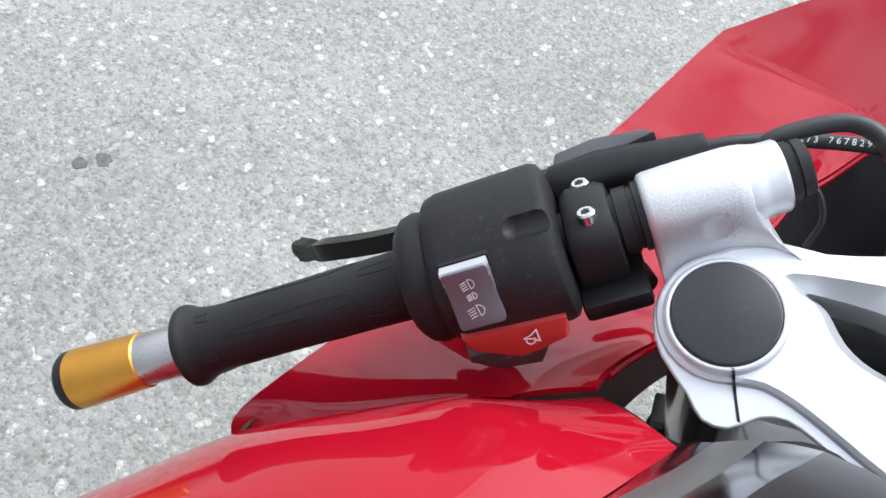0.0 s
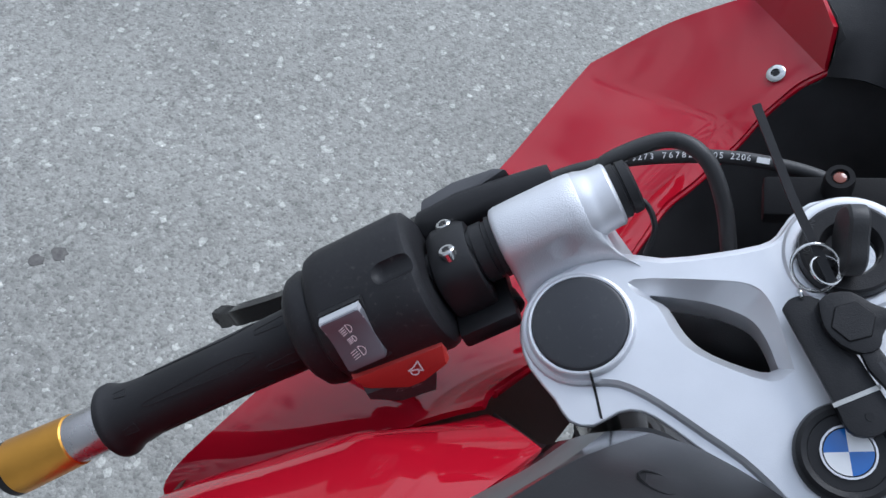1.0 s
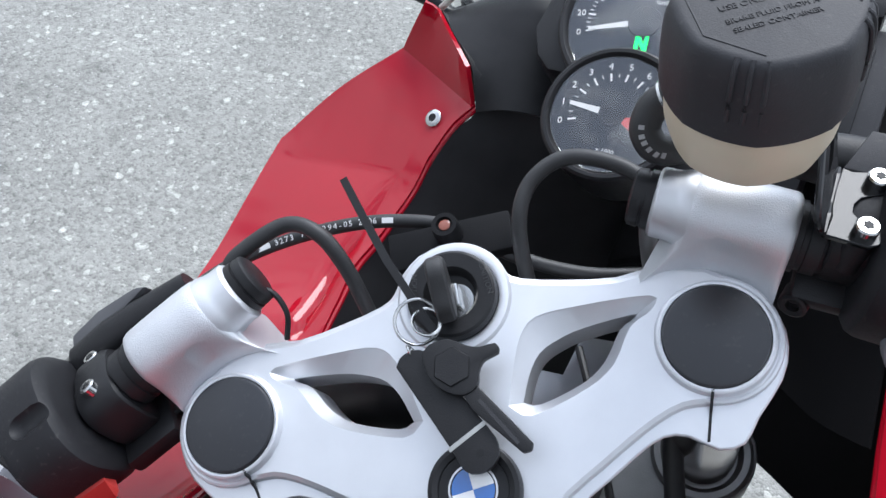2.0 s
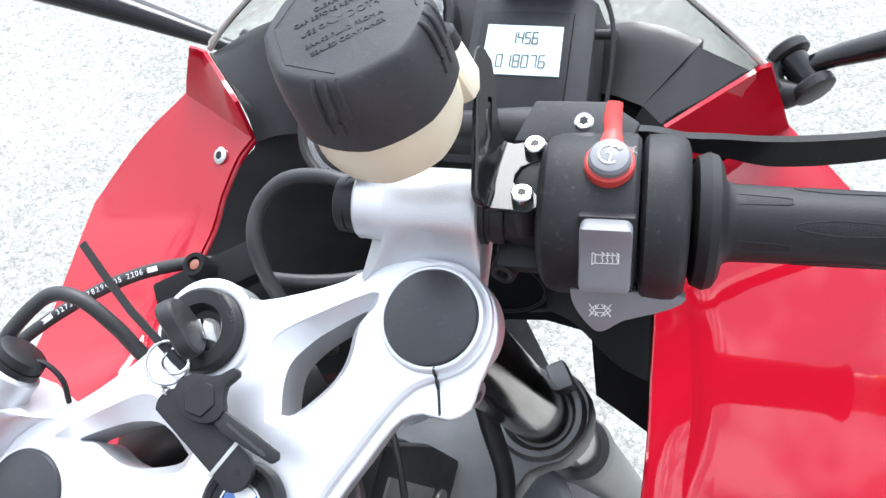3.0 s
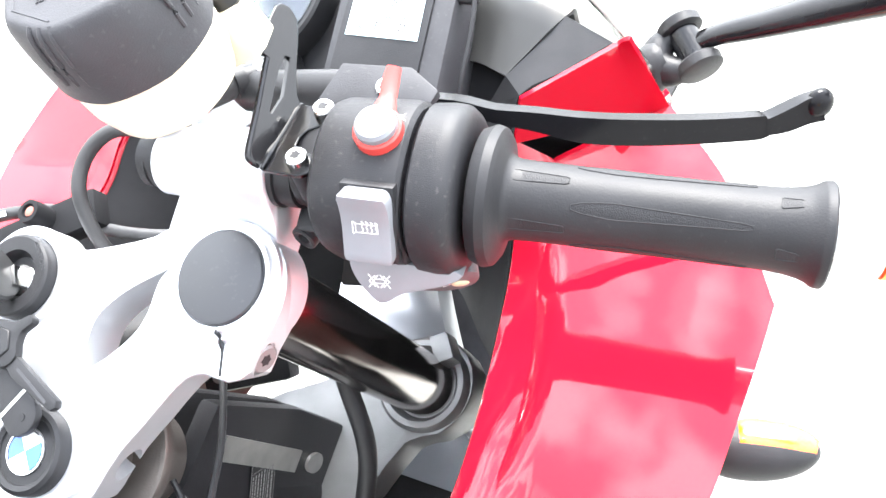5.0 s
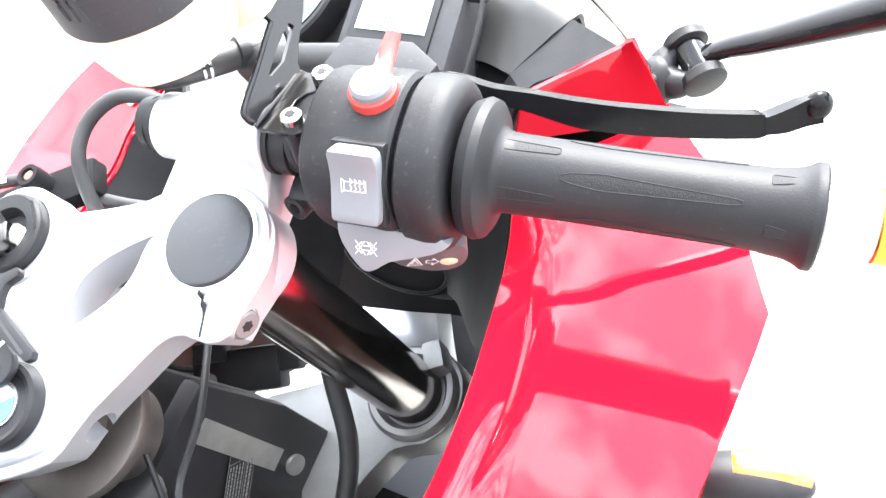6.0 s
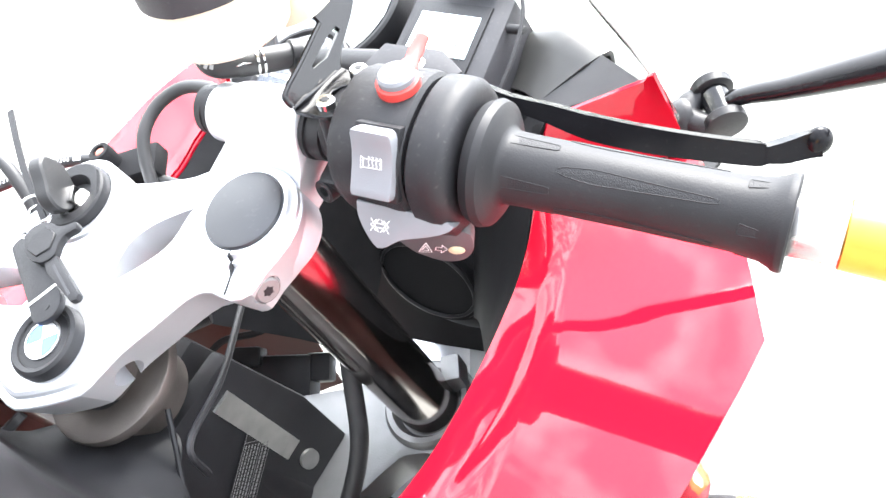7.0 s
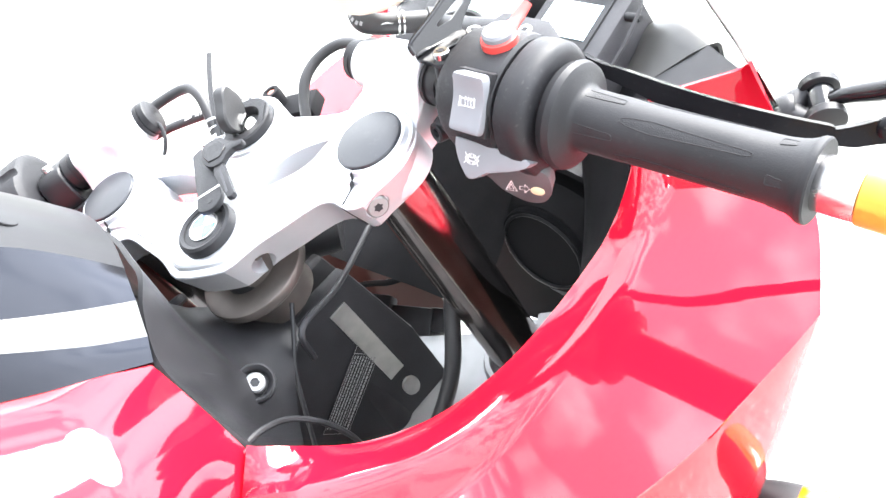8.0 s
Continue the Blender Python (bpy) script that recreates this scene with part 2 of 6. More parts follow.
# CHASSIS: origin at the steering stem, leaning on its side stand.
LEAN = radians(10.3)
CHASSIS = Matrix(((math.cos(LEAN), 0, -math.sin(LEAN), 0.0242), (0, 1, 0, -0.0356), (math.sin(LEAN), 0, math.cos(LEAN), 1.0225), (0, 0, 0, 1)))
# BAR: inside STEER, x outwards along the right handlebar, z up.
BAR = Matrix(((0.8888, 0.4508, 0.0829, 0.088), (-0.4523, 0.8918, 0.0, 0.065), (-0.0740, -0.0375, 0.9966, 0.006), (0, 0, 0, 1)))
# The right bar sits a touch lower at its outer end.
BAR_R = BAR @ Matrix.Translation((0.10, 0, 0)) @ Matrix.Rotation(radians(1.3), 4, "Y") @ Matrix.Translation((-0.10, 0, 0))
# DIALS: inside CHASSIS, the plane of the instruments, origin at the rev counter.
DIALS = Matrix(((1, 0, 0, -0.033), (0, 0.848, -0.53, 0.232), (0, 0.53, 0.848, 0.0165), (0, 0, 0, 1)))
# FORK: the fork legs stand a little off the yoke frame.
FORK = Matrix.Rotation(radians(-4.4), 4, "X")
FLIP = Matrix.Diagonal((-1, 1, 1, 1))
PLACED = {}

# ---------------------------------------------------------------- mesh tools


def part(name, bm, mat, parent, label="", at=STEER, pre=None, flip=False, sharp=35):
    """Links a bmesh as one mesh object under a thing or a part."""
    if pre is not None:
        bm.transform(pre)
    if flip:
        bm.transform(FLIP)
    bmesh.ops.recalc_face_normals(bm, faces=bm.faces)
    limit = radians(sharp)
    for f in bm.faces:
        f.smooth = True
    for e in bm.edges:
        if len(e.link_faces) == 2 and e.calc_face_angle(0) > limit:
            e.smooth = False
    me = bpy.data.meshes.new(name)
    bm.to_mesh(me)
    bm.free()
    for m in mat if isinstance(mat, (list, tuple)) else [mat]:
        me.materials.append(m)
    ob = new(name, me)
    if parent is not None:
        ob.parent = parent
        ob.matrix_parent_inverse = PLACED[parent.name].inverted()
    ob.matrix_basis = at
    PLACED[ob.name] = at.copy()
    if label:
        tagged(ob, label)
    return ob


def thing(name, m, label, category, group="", kind=""):
    ob = new(name)
    ob.empty_display_size = 0.05
    ob.matrix_basis = m
    PLACED[ob.name] = m.copy()
    return tagged(ob, label, category, group, kind)


def from_faces(verts, faces):
    bm = bmesh.new()
    vs = [bm.verts.new(v) for v in verts]
    for f in faces:
        bm.faces.new([vs[i] for i in f])
    return bm


def soften(bm, offset, segments=2, angle=30):
    edges = [e for e in bm.edges if len(e.link_faces) == 2 and e.calc_face_angle(0) > radians(angle)]
    bmesh.ops.bevel(bm, geom=edges, offset=offset, segments=segments, profile=0.6, affect="EDGES", clamp_overlap=True)
    return bm


def box(centre, size, bevel=0.001, segments=2):
    bm = bmesh.new()
    bmesh.ops.create_cube(bm, size=1, matrix=Matrix.Translation(centre) @ Matrix.Diagonal((*size, 1)))
    return soften(bm, bevel, segments) if bevel else bm


def loft(rings, close=True, caps=True):
    """Skin over rings of equal count."""
    n = len(rings[0])
    verts = [v for r in rings for v in r]
    faces = []
    for i in range(len(rings) - 1):
        for j in range(n if close else n - 1):
            a, b = i * n + j, i * n + (j + 1) % n
            faces.append((a, b, b + n, a + n))
    if caps and close:
        faces.append(tuple(range(n))[::-1])
        faces.append(tuple(range((len(rings) - 1) * n, len(rings) * n)))
    return from_faces(verts, faces)


def lathe(profile, seg=32, squash=1.0):
    """Turned about the x axis; profile rows of (x, radius)."""
    return loft([[(u, r * math.cos(2 * math.pi * k / seg), squash * r * math.sin(2 * math.pi * k / seg)) for k in range(seg)] for u, r in profile])


def turned(profile, centre, axis=(0, 0, 1), seg=32):
    """Turned about an axis through centre; profile rows of (height, radius)."""
    bm = lathe(profile, seg)
    bm.transform(Matrix.Translation(centre) @ Vector((1, 0, 0)).rotation_difference(Vector(axis)).to_matrix().to_4x4())
    return bm


def smooth_line(points, per=6):
    p = [Vector(q) for q in points]
    p = [2 * p[0] - p[1], *p, 2 * p[-1] - p[-2]]
    out = []
    for a, b, c, d in zip(p, p[1:], p[2:], p[3:]):
        for k in range(per):
            t = k / per
            out.append(0.5 * (2 * b + (c - a) * t + (2 * a - 5 * b + 4 * c - d) * t * t + (3 * b - a - 3 * c + d) * t ** 3))
    out.append(p[-2])
    return out


def sweep(points, radius, seg=12, per=6, flat=(1.0, 1.0), up=(0, 0, 1), smooth=True):
    """A rod along a line; radius one number or one for each point; flat: its width and height in radii."""
    line = smooth_line(points, per) if smooth else [Vector(q) for q in points]
    if isinstance(radius, (int, float)):
        radii = [radius] * len(line)
    else:
        radii = [float(r) for r in np.interp(np.linspace(0, len(radius) - 1, len(line)), range(len(radius)), radius)]
    rings = []
    for i, (c, r) in enumerate(zip(line, radii)):
        d = (line[min(i + 1, len(line) - 1)] - line[max(i - 1, 0)]).normalized()
        side = d.cross(Vector(up))
        if side.length < 1e-3:
            side = d.cross(Vector((1, 0.2, 0)))
        side.normalize()
        top = side.cross(d)
        rings.append([tuple(c + side * (r * flat[0] * math.cos(2 * math.pi * k / seg)) + top * (r * flat[1] * math.sin(2 * math.pi * k / seg))) for k in range(seg)])
    return loft(rings)


def cut(bm, tool):
    """The first mesh less the second."""
    obs = []
    for b in (bm, tool):
        me = bpy.data.meshes.new("blank")
        b.to_mesh(me)
        b.free()
        obs.append(new("blank", me))
    mod = obs[0].modifiers.new("cut", "BOOLEAN")
    mod.operation, mod.solver, mod.object = "DIFFERENCE", "EXACT", obs[1]
    bpy.context.view_layer.update()
    me = bpy.data.meshes.new_from_object(obs[0].evaluated_get(bpy.context.evaluated_depsgraph_get()))
    out = bmesh.new()
    out.from_mesh(me)
    bpy.data.meshes.remove(me)
    for ob in obs:
        data = ob.data
        bpy.data.objects.remove(ob)
        bpy.data.meshes.remove(data)
    return out


def prism(outline, z0, z1, bevel=0.0, segments=2):
    n = len(outline)
    bm = from_faces([(x, y, z0) for x, y in outline] + [(x, y, z1) for x, y in outline],
                    [tuple(range(n))[::-1], tuple(range(n, 2 * n))] + [(i, (i + 1) % n, (i + 1) % n + n, i + n) for i in range(n)])
    bmesh.ops.recalc_face_normals(bm, faces=bm.faces)
    return soften(bm, bevel, segments) if bevel else bm


def sheet(rows, thick=0.003, refine=3):
    """A thin shell through rows of points, smoothed across and along."""
    dense = [smooth_line(r, refine) for r in rows]
    cols = [smooth_line([r[j] for r in dense], refine) for j in range(len(dense[0]))]
    w, h = len(cols), len(cols[0])
    bm = from_faces([tuple(cols[i][j]) for i in range(w) for j in range(h)],
                    [(i * h + j, i * h + j + 1, (i + 1) * h + j + 1, (i + 1) * h + j) for i in range(w - 1) for j in range(h - 1)])
    bmesh.ops.recalc_face_normals(bm, faces=bm.faces)
    bmesh.ops.solidify(bm, geom=bm.faces[:] + bm.edges[:] + bm.verts[:], thickness=thick)
    return bm


def super_ring(u, ry, rz, power=2.6, seg=40, cy=0.0, cz=0.0):
    ring = []
    for k in range(seg):
        a = 2 * math.pi * k / seg
        c, s = math.cos(a), math.sin(a)
        ring.append((u, cy + ry * math.copysign(abs(c) ** (2 / power), c), cz + rz * math.copysign(abs(s) ** (2 / power), s)))
    return ring


def merge(*bms):
    out = bms[0]
    for b in bms[1:]:
        me = bpy.data.meshes.new("joined")
        b.to_mesh(me)
        b.free()
        out.from_mesh(me)
        bpy.data.meshes.remove(me)
    return out


def ribbon(lines, width, lift=0.0003):
    """Flat printed strokes in the xy plane, each a polyline."""
    bm = bmesh.new()
    for line in lines:
        for (x0, y0), (x1, y1) in zip(line, line[1:]):
            d = Vector((x1 - x0, y1 - y0))
            if d.length < 1e-6:
                continue
            d.normalize()
            e, s = d * width * 0.35, Vector((-d.y, d.x)) * width / 2
            a, b = Vector((x0, y0)) - e, Vector((x1, y1)) + e
            vs = [bm.verts.new((*q, lift)) for q in (a - s, b - s, b + s, a + s)]
            bm.faces.new(vs)
    return bm


def lettering(text, size, depth=0.0002, align="CENTER"):
    cu = bpy.data.curves.new("lettering", "FONT")
    cu.body, cu.size, cu.extrude, cu.align_x, cu.align_y, cu.resolution_u = text, size, depth, align, "CENTER", 2
    ob = new("lettering", cu)
    me = bpy.data.meshes.new_from_object(ob.evaluated_get(bpy.context.evaluated_depsgraph_get()))
    bm = bmesh.new()
    bm.from_mesh(me)
    bpy.data.objects.remove(ob)
    bpy.data.meshes.remove(me)
    bpy.data.curves.remove(cu)
    return bm


def basis(origin, x, z):
    """A frame from its origin, x direction and the normal z."""
    z = Vector(z).normalized()
    x = Vector(x)
    x = (x - z * x.dot(z)).normalized()
    y = z.cross(x)
    return Matrix(((x.x, y.x, z.x, origin[0]), (x.y, y.y, z.y, origin[1]), (x.z, y.z, z.z, origin[2]), (0, 0, 0, 1)))


def arc(cx, cy, r, a0, a1, n=10):
    return [(cx + r * math.cos(radians(a0 + (a1 - a0) * k / n)), cy + r * math.sin(radians(a0 + (a1 - a0) * k / n))) for k in range(n + 1)]

# ---------------------------------------------------------------- ground
bm = bmesh.new()
bmesh.ops.create_grid(bm, x_segments=2, y_segments=2, size=300)
ground = part("ground", bm, ASPHALT, None, at=Matrix.Identity(4))
tagged(ground, "pale worn asphalt with light stone chips and dark stains", "ground", kind="structure")


def loose_grit():
    """Chips lying on the asphalt where it is seen closely."""
    rng = random.Random(5)
    verts, faces = [], []
    for _ in range(3000):
        x, y = rng.uniform(-2.2, 1.4), rng.uniform(-0.3, 2.9)
        r = 0.0012 + 0.0026 * rng.random() ** 3
        spin, tall = rng.uniform(0, 6.3), rng.uniform(0.35, 0.7)
        k = len(verts)
        for j in range(5):
            a = spin + j * 1.2566
            q = r * rng.uniform(0.7, 1.2)
            verts.append((x + q * math.cos(a), y + q * math.sin(a), 0.0001))
        for j in range(3):
            a = spin + 0.6 + j * 2.094
            q = r * 0.55
            verts.append((x + q * math.cos(a), y + q * math.sin(a), r * tall))
        faces += [(k, k + 1, k + 5), (k + 1, k + 2, k + 6, k + 5), (k + 2, k + 3, k + 6), (k + 3, k + 4, k + 7, k + 6), (k + 4, k, k + 5, k + 7), (k + 5, k + 6, k + 7)]
    return from_faces(verts, faces)


for x, y, r, seed in ((-1.040, -0.062, 0.015, 1), (-1.0285, -0.024, 0.016, 2)):
    rng = random.Random(seed)
    part("oil_spot", prism([(x + r * rng.uniform(0.7, 1.15) * math.cos(k * 0.4488), y + r * rng.uniform(0.7, 1.15) * math.sin(k * 0.4488)) for k in range(14)], 0.0, 0.0012), OIL, ground, "dark dried oil spot", at=Matrix.Identity(4))
GRIT = material("pale_stone_chips", (0.42, 0.41, 0.40), 0.8, 0.0, 0.35, 30, 500, 0.2)
tagged(part("stone_chips", loose_grit(), GRIT, None, at=Matrix.Identity(4)), "loose pale stone chips on the asphalt", "gravel", kind="stuff")

# ---------------------------------------------------------------- motorcycle
bike = thing("motorcycle", Matrix.Identity(4), "red sports touring motorcycle on its side stand, handlebars turned", "motorcycle")

def strip(points, width, thick, across):
    """A bent flat bar: its line, its width along `across`."""
    line = [Vector(p) for p in points]
    rings = []
    for i, c in enumerate(line):
        d = (line[min(i + 1, len(line) - 1)] - line[max(i - 1, 0)]).normalized()
        w = width[i] if isinstance(width, (list, tuple)) else width
        a = Vector(across[i] if isinstance(across[0], (list, tuple)) else across)
        a = (a - d * a.dot(d)).normalized()
        nrm = a.cross(d)
        rings.append([tuple(c + a * (sx * w / 2) + nrm * (sy * thick / 2)) for sx, sy in ((-1, -1), (1, -1), (1, 1), (-1, 1))])
    return soften(loft(rings), thick * 0.34, 3)



# ---- top yoke
HALF = [(0.0, 0.0668), (0.0125, 0.0640), (0.0212, 0.0565), (0.0262, 0.0480), (0.0330, 0.0432), (0.0520, 0.0385), (0.0740, 0.0350), (0.0900, 0.0365),
        (0.1120, 0.0320), (0.1270, 0.0190), (0.1348, 0.0050), (0.1350, -0.0080), (0.1290, -0.0210), (0.1165, -0.0340), (0.1090, -0.0430), (0.0985, -0.0440),
        (0.0880, -0.0370), (0.0785, -0.0358), (0.0680, -0.0405), (0.0560, -0.0480), (0.0400, -0.0575), (0.0300, -0.0660), (0.0190, -0.0745), (0.0, -0.0760)]
RAISED = [(0.0, 0.0655), (0.0120, 0.0628), (0.0203, 0.0556), (0.0255, 0.0468), (0.0330, 0.0420), (0.0520, 0.0374), (0.0740, 0.0338), (0.0900, 0.0352),
          (0.1110, 0.0308), (0.1260, 0.0180), (0.1332, 0.0050), (0.1330, -0.0080), (0.1270, -0.0195), (0.1160, -0.0262), (0.1060, -0.0268), (0.0985, -0.0265),
          (0.0890, -0.0262), (0.0785, -0.0298), (0.0663, -0.0362), (0.0536, -0.0438), (0.0384, -0.0528), (0.0278, -0.0616), (0.0181, -0.0693), (0.0, -0.0708)]
HOLE_TOP = [(0.0195, -0.0125), (0.0245, 0.0040), (0.0290, 0.0156), (0.0366, 0.0228), (0.0542, 0.0240), (0.0850, 0.0226), (0.0845, 0.0165), (0.0745, 0.0110), (0.0650, -0.0030), (0.0523, -0.0110), (0.0285, -0.0180)]
HOLE_MID = [(0.0245, -0.0115), (0.0290, 0.0000), (0.0350, 0.0085), (0.0440, 0.0130), (0.0560, 0.0160), (0.0770, 0.0178), (0.0775, 0.0160), (0.0705, 0.0120), (0.0618, -0.0002), (0.0508, -0.0078), (0.0315, -0.0135)]


def rounded(poly, per=3):
    pts = smooth_line([(x, y, 0) for x, y in [*poly, poly[0]]], per)[:-1]
    return [(p.x, p.y) for p in pts]


def mirrored(half, per=2):
    line = [(p.x, p.y) for p in smooth_line([(x, y, 0) for x, y in half], per)]
    return line + [(-x, y) for x, y in line[-2:0:-1]]


def holed_plate(outline, tops, lows, z1, z0, edge):
    """A plate with openings whose walls lean from the upper rim to the lower one."""
    bm = bmesh.new()
    n = len(outline)
    cx = sum(p[0] for p in outline) / n
    cy = sum(p[1] for p in outline) / n

    def ring(pts, z):
        return [bm.verts.new((x, y, z)) for x, y in pts]

    def loop_edges(vs):
        return [bm.edges.get((a, b)) or bm.edges.new((a, b)) for a, b in zip(vs, vs[1:] + vs[:1])]

    def inset(pts, d):
        out = []
        for i, (x, y) in enumerate(pts):
            (x0, y0), (x1, y1) = pts[i - 1], pts[(i + 1) % len(pts)]
            t = Vector((x1 - x0, y1 - y0)).normalized()
            nrm = Vector((-t.y, t.x))
            out.append((x - nrm.x * d, y - nrm.y * d))
        return out

    area = sum(a[0] * b[1] - b[0] * a[1] for a, b in zip(outline, outline[1:] + outline[:1]))
    d = -edge if area > 0 else edge
    e = edge if area < 0 else -edge
    under = e / edge * min(0.0058, 0.3 * (z1 - z0))
    levels = [ring(inset(outline, d * 1.25), z1), ring(inset(outline, d), z1), ring(inset(outline, d * 0.35), z1 - edge * 0.35), ring(outline, z1 - edge), ring(inset(outline, under * 0.06), z1 - edge - 0.06 * (z1 - z0 - edge)), ring(inset(outline, under * 0.50), z1 - edge - 0.50 * (z1 - z0 - edge)), ring(inset(outline, under), z0)]
    for a, b in zip(levels, levels[1:]):
        for i in range(n):
            bm.faces.new((a[i], a[(i + 1) % n], b[(i + 1) % n], b[i]))
    holes = []
    for top, low in zip(tops, lows):
        grown = [(x + (x - sum(p[0] for p in top) / len(top)) * 0.025, y + (y - sum(p[1] for p in top) / len(top)) * 0.025) for x, y in top]
        wide = [(x + (x - sum(p[0] for p in top) / len(top)) * 0.05, y + (y - sum(p[1] for p in top) / len(top)) * 0.05) for x, y in top]
        far, a, m, b = ring(wide, z1), ring(grown, z1), ring(top, z1 - 0.0007), ring(low, z0)
        k = len(a)
        for p, q in ((far, a), (a, m), (m, b)):
            for i in range(k):
                bm.faces.new((p[i], p[(i + 1) % k], q[(i + 1) % k], q[i]))
        holes.append((far, b))
    bmesh.ops.triangle_fill(bm, use_beauty=True, edges=loop_edges(levels[0]) + [e for a, _ in holes for e in loop_edges(a)])
    bmesh.ops.triangle_fill(bm, use_beauty=True, edges=loop_edges(levels[-1]) + [e for _, b in holes for e in loop_edges(b)])
    return bm


def flipped(poly):
    return [(-x, y) for x, y in poly]


TOPS = [rounded(HOLE_TOP), flipped(rounded(HOLE_TOP))]
MIDS = [rounded(HOLE_MID), flipped(rounded(HOLE_MID))]


def widened(poly, f=1.02):
    mx, my = sum(x for x, _ in poly) / len(poly), sum(y for _, y in poly) / len(poly)
    return [(mx + (x - mx) * f, my + (y - my) * f) for x, y in poly]


body = holed_plate(mirrored(HALF), [widened(p) for p in TOPS], [widened(p, 1.05) for p in MIDS], -0.0074, -0.0330, 0.0010)
bmesh.ops.recalc_face_normals(body, faces=body.faces)
for side in (-1, 1):
    scoop = turned([(-0.0260, 0.0), (-0.0260, 0.0074), (-0.0070, 0.0080), (0.0300, 0.0086), (0.0300, 0.0)], (0, 0, 0), seg=36)
    scoop.transform(basis((side * 0.0325, -0.0605, -0.0250), (0, 0, 1), (side * 0.60, -0.78, 0.05)))
    body = cut(body, scoop)
    PB = basis((side * 0.1142, -0.0392, -0.0185), (0, 0, 1), (side * 0.66, -0.72, 0.10))
    bore = turned([(-0.0075, 0.0), (-0.0075, 0.0080), (0.0200, 0.0088), (0.0200, 0.0)], (0, 0, 0), seg=32)
    bore.transform(PB)
    body = cut(body, bore)
upper = holed_plate(mirrored(RAISED), TOPS, MIDS, -0.0044, -0.0105, 0.0028)
# below the sloping lip the openings go straight down
wells = merge(*[loft([[(x, y, z) for x, y in p] for z in (-0.0105, -0.0120, -0.0320)], caps=False) for p in MIDS])
yoke = part("top_yoke", merge(body, upper, wells), SILVER, bike, "silver cast aluminium top yoke with two openings", sharp=24)


def boss(side):
    bm = lathe([(-0.030, 0.0272), (-0.0062, 0.0272), (-0.0048, 0.0268), (-0.0044, 0.0258), (-0.0048, 0.0247), (-0.0030, 0.0240), (-0.0012, 0.0236), (-0.0008, 0.0228), (-0.0010, 0.0218), (-0.0040, 0.0216)], 48)
    bm.transform(Matrix.Translation((side * 0.1075, 0, 0)) @ Matrix.Rotation(radians(-90), 4, "Y"))
    return bm


for side in (-1, 1):
    part("clamp_boss", boss(side), SILVER, yoke)
    part("fork_cap", turned([(-0.006, 0.0214), (-0.0006, 0.0214), (0.0004, 0.0208), (0.0008, 0.0195), (0.0012, 0.0)], (side * 0.1075, 0, 0), seg=48), CAPBLACK, yoke, "matt black plastic fork cap")
    # pinch slot, drawn as a dark slit with its walls
    prof = [(-0.0212, -0.0008), (-0.0236, -0.0010), (-0.0249, -0.0044), (-0.0262, -0.0043), (-0.0276, -0.0048), (-0.0292, -0.0066), (-0.0318, -0.0072), (-0.0396, -0.0070), (-0.0408, -0.0078), (-0.0413, -0.0092), (-0.0414, -0.0100), (-0.0366, -0.0332), (-0.0212, -0.0332)]
    slit = prism(prof, -0.0006, 0.0006)
    slit.transform(Matrix.Translation((side * 0.1012, 0, 0)) @ Matrix(((side * 0.31, 0, 1, side * 0.31 * 0.0212), (1, 0, 0, 0), (0, 1, 0, 0), (0, 0, 0, 1))))
    part("pinch_slot", slit, BLACK, yoke, "dark pinch slot")
    PB = basis((side * 0.1142, -0.0392, -0.0185), (0, 0, 1), (side * 0.66, -0.72, 0.10))
    PB = PB @ Matrix.Translation((0, 0, -0.0066))
    bolt = part("pinch_bolt", turned([(-0.003, 0.0070), (0.0024, 0.0070), (0.0034, 0.0058), (0.0034, 0.0)], (0, 0, 0), seg=24), ALLOY, yoke, "steel pinch bolt", pre=PB)
    part("bolt_socket", prism([(0.0031 * (1 if k % 2 else 0.70) * math.cos(math.pi * k / 6), 0.0031 * (1 if k % 2 else 0.70) * math.sin(math.pi * k / 6)) for k in range(12)], 0.0030, 0.0036), BLACK, bolt, pre=PB)


slot = prism([(-0.0640, -0.0040), (-0.0655, -0.0048), (-0.0668, -0.0072), (-0.0674, -0.0084), (-0.0620, -0.0332), (-0.0600, -0.0332), (-0.0600, -0.0040)], -0.0005, 0.0005)
slot.transform(Matrix(((0, 0, 1, 0.0), (1, 0, 0, 0), (0, 1, 0, 0), (0, 0, 0, 1))))
part("stem_slot", slot, BLACK, yoke, "dark slot behind the stem")


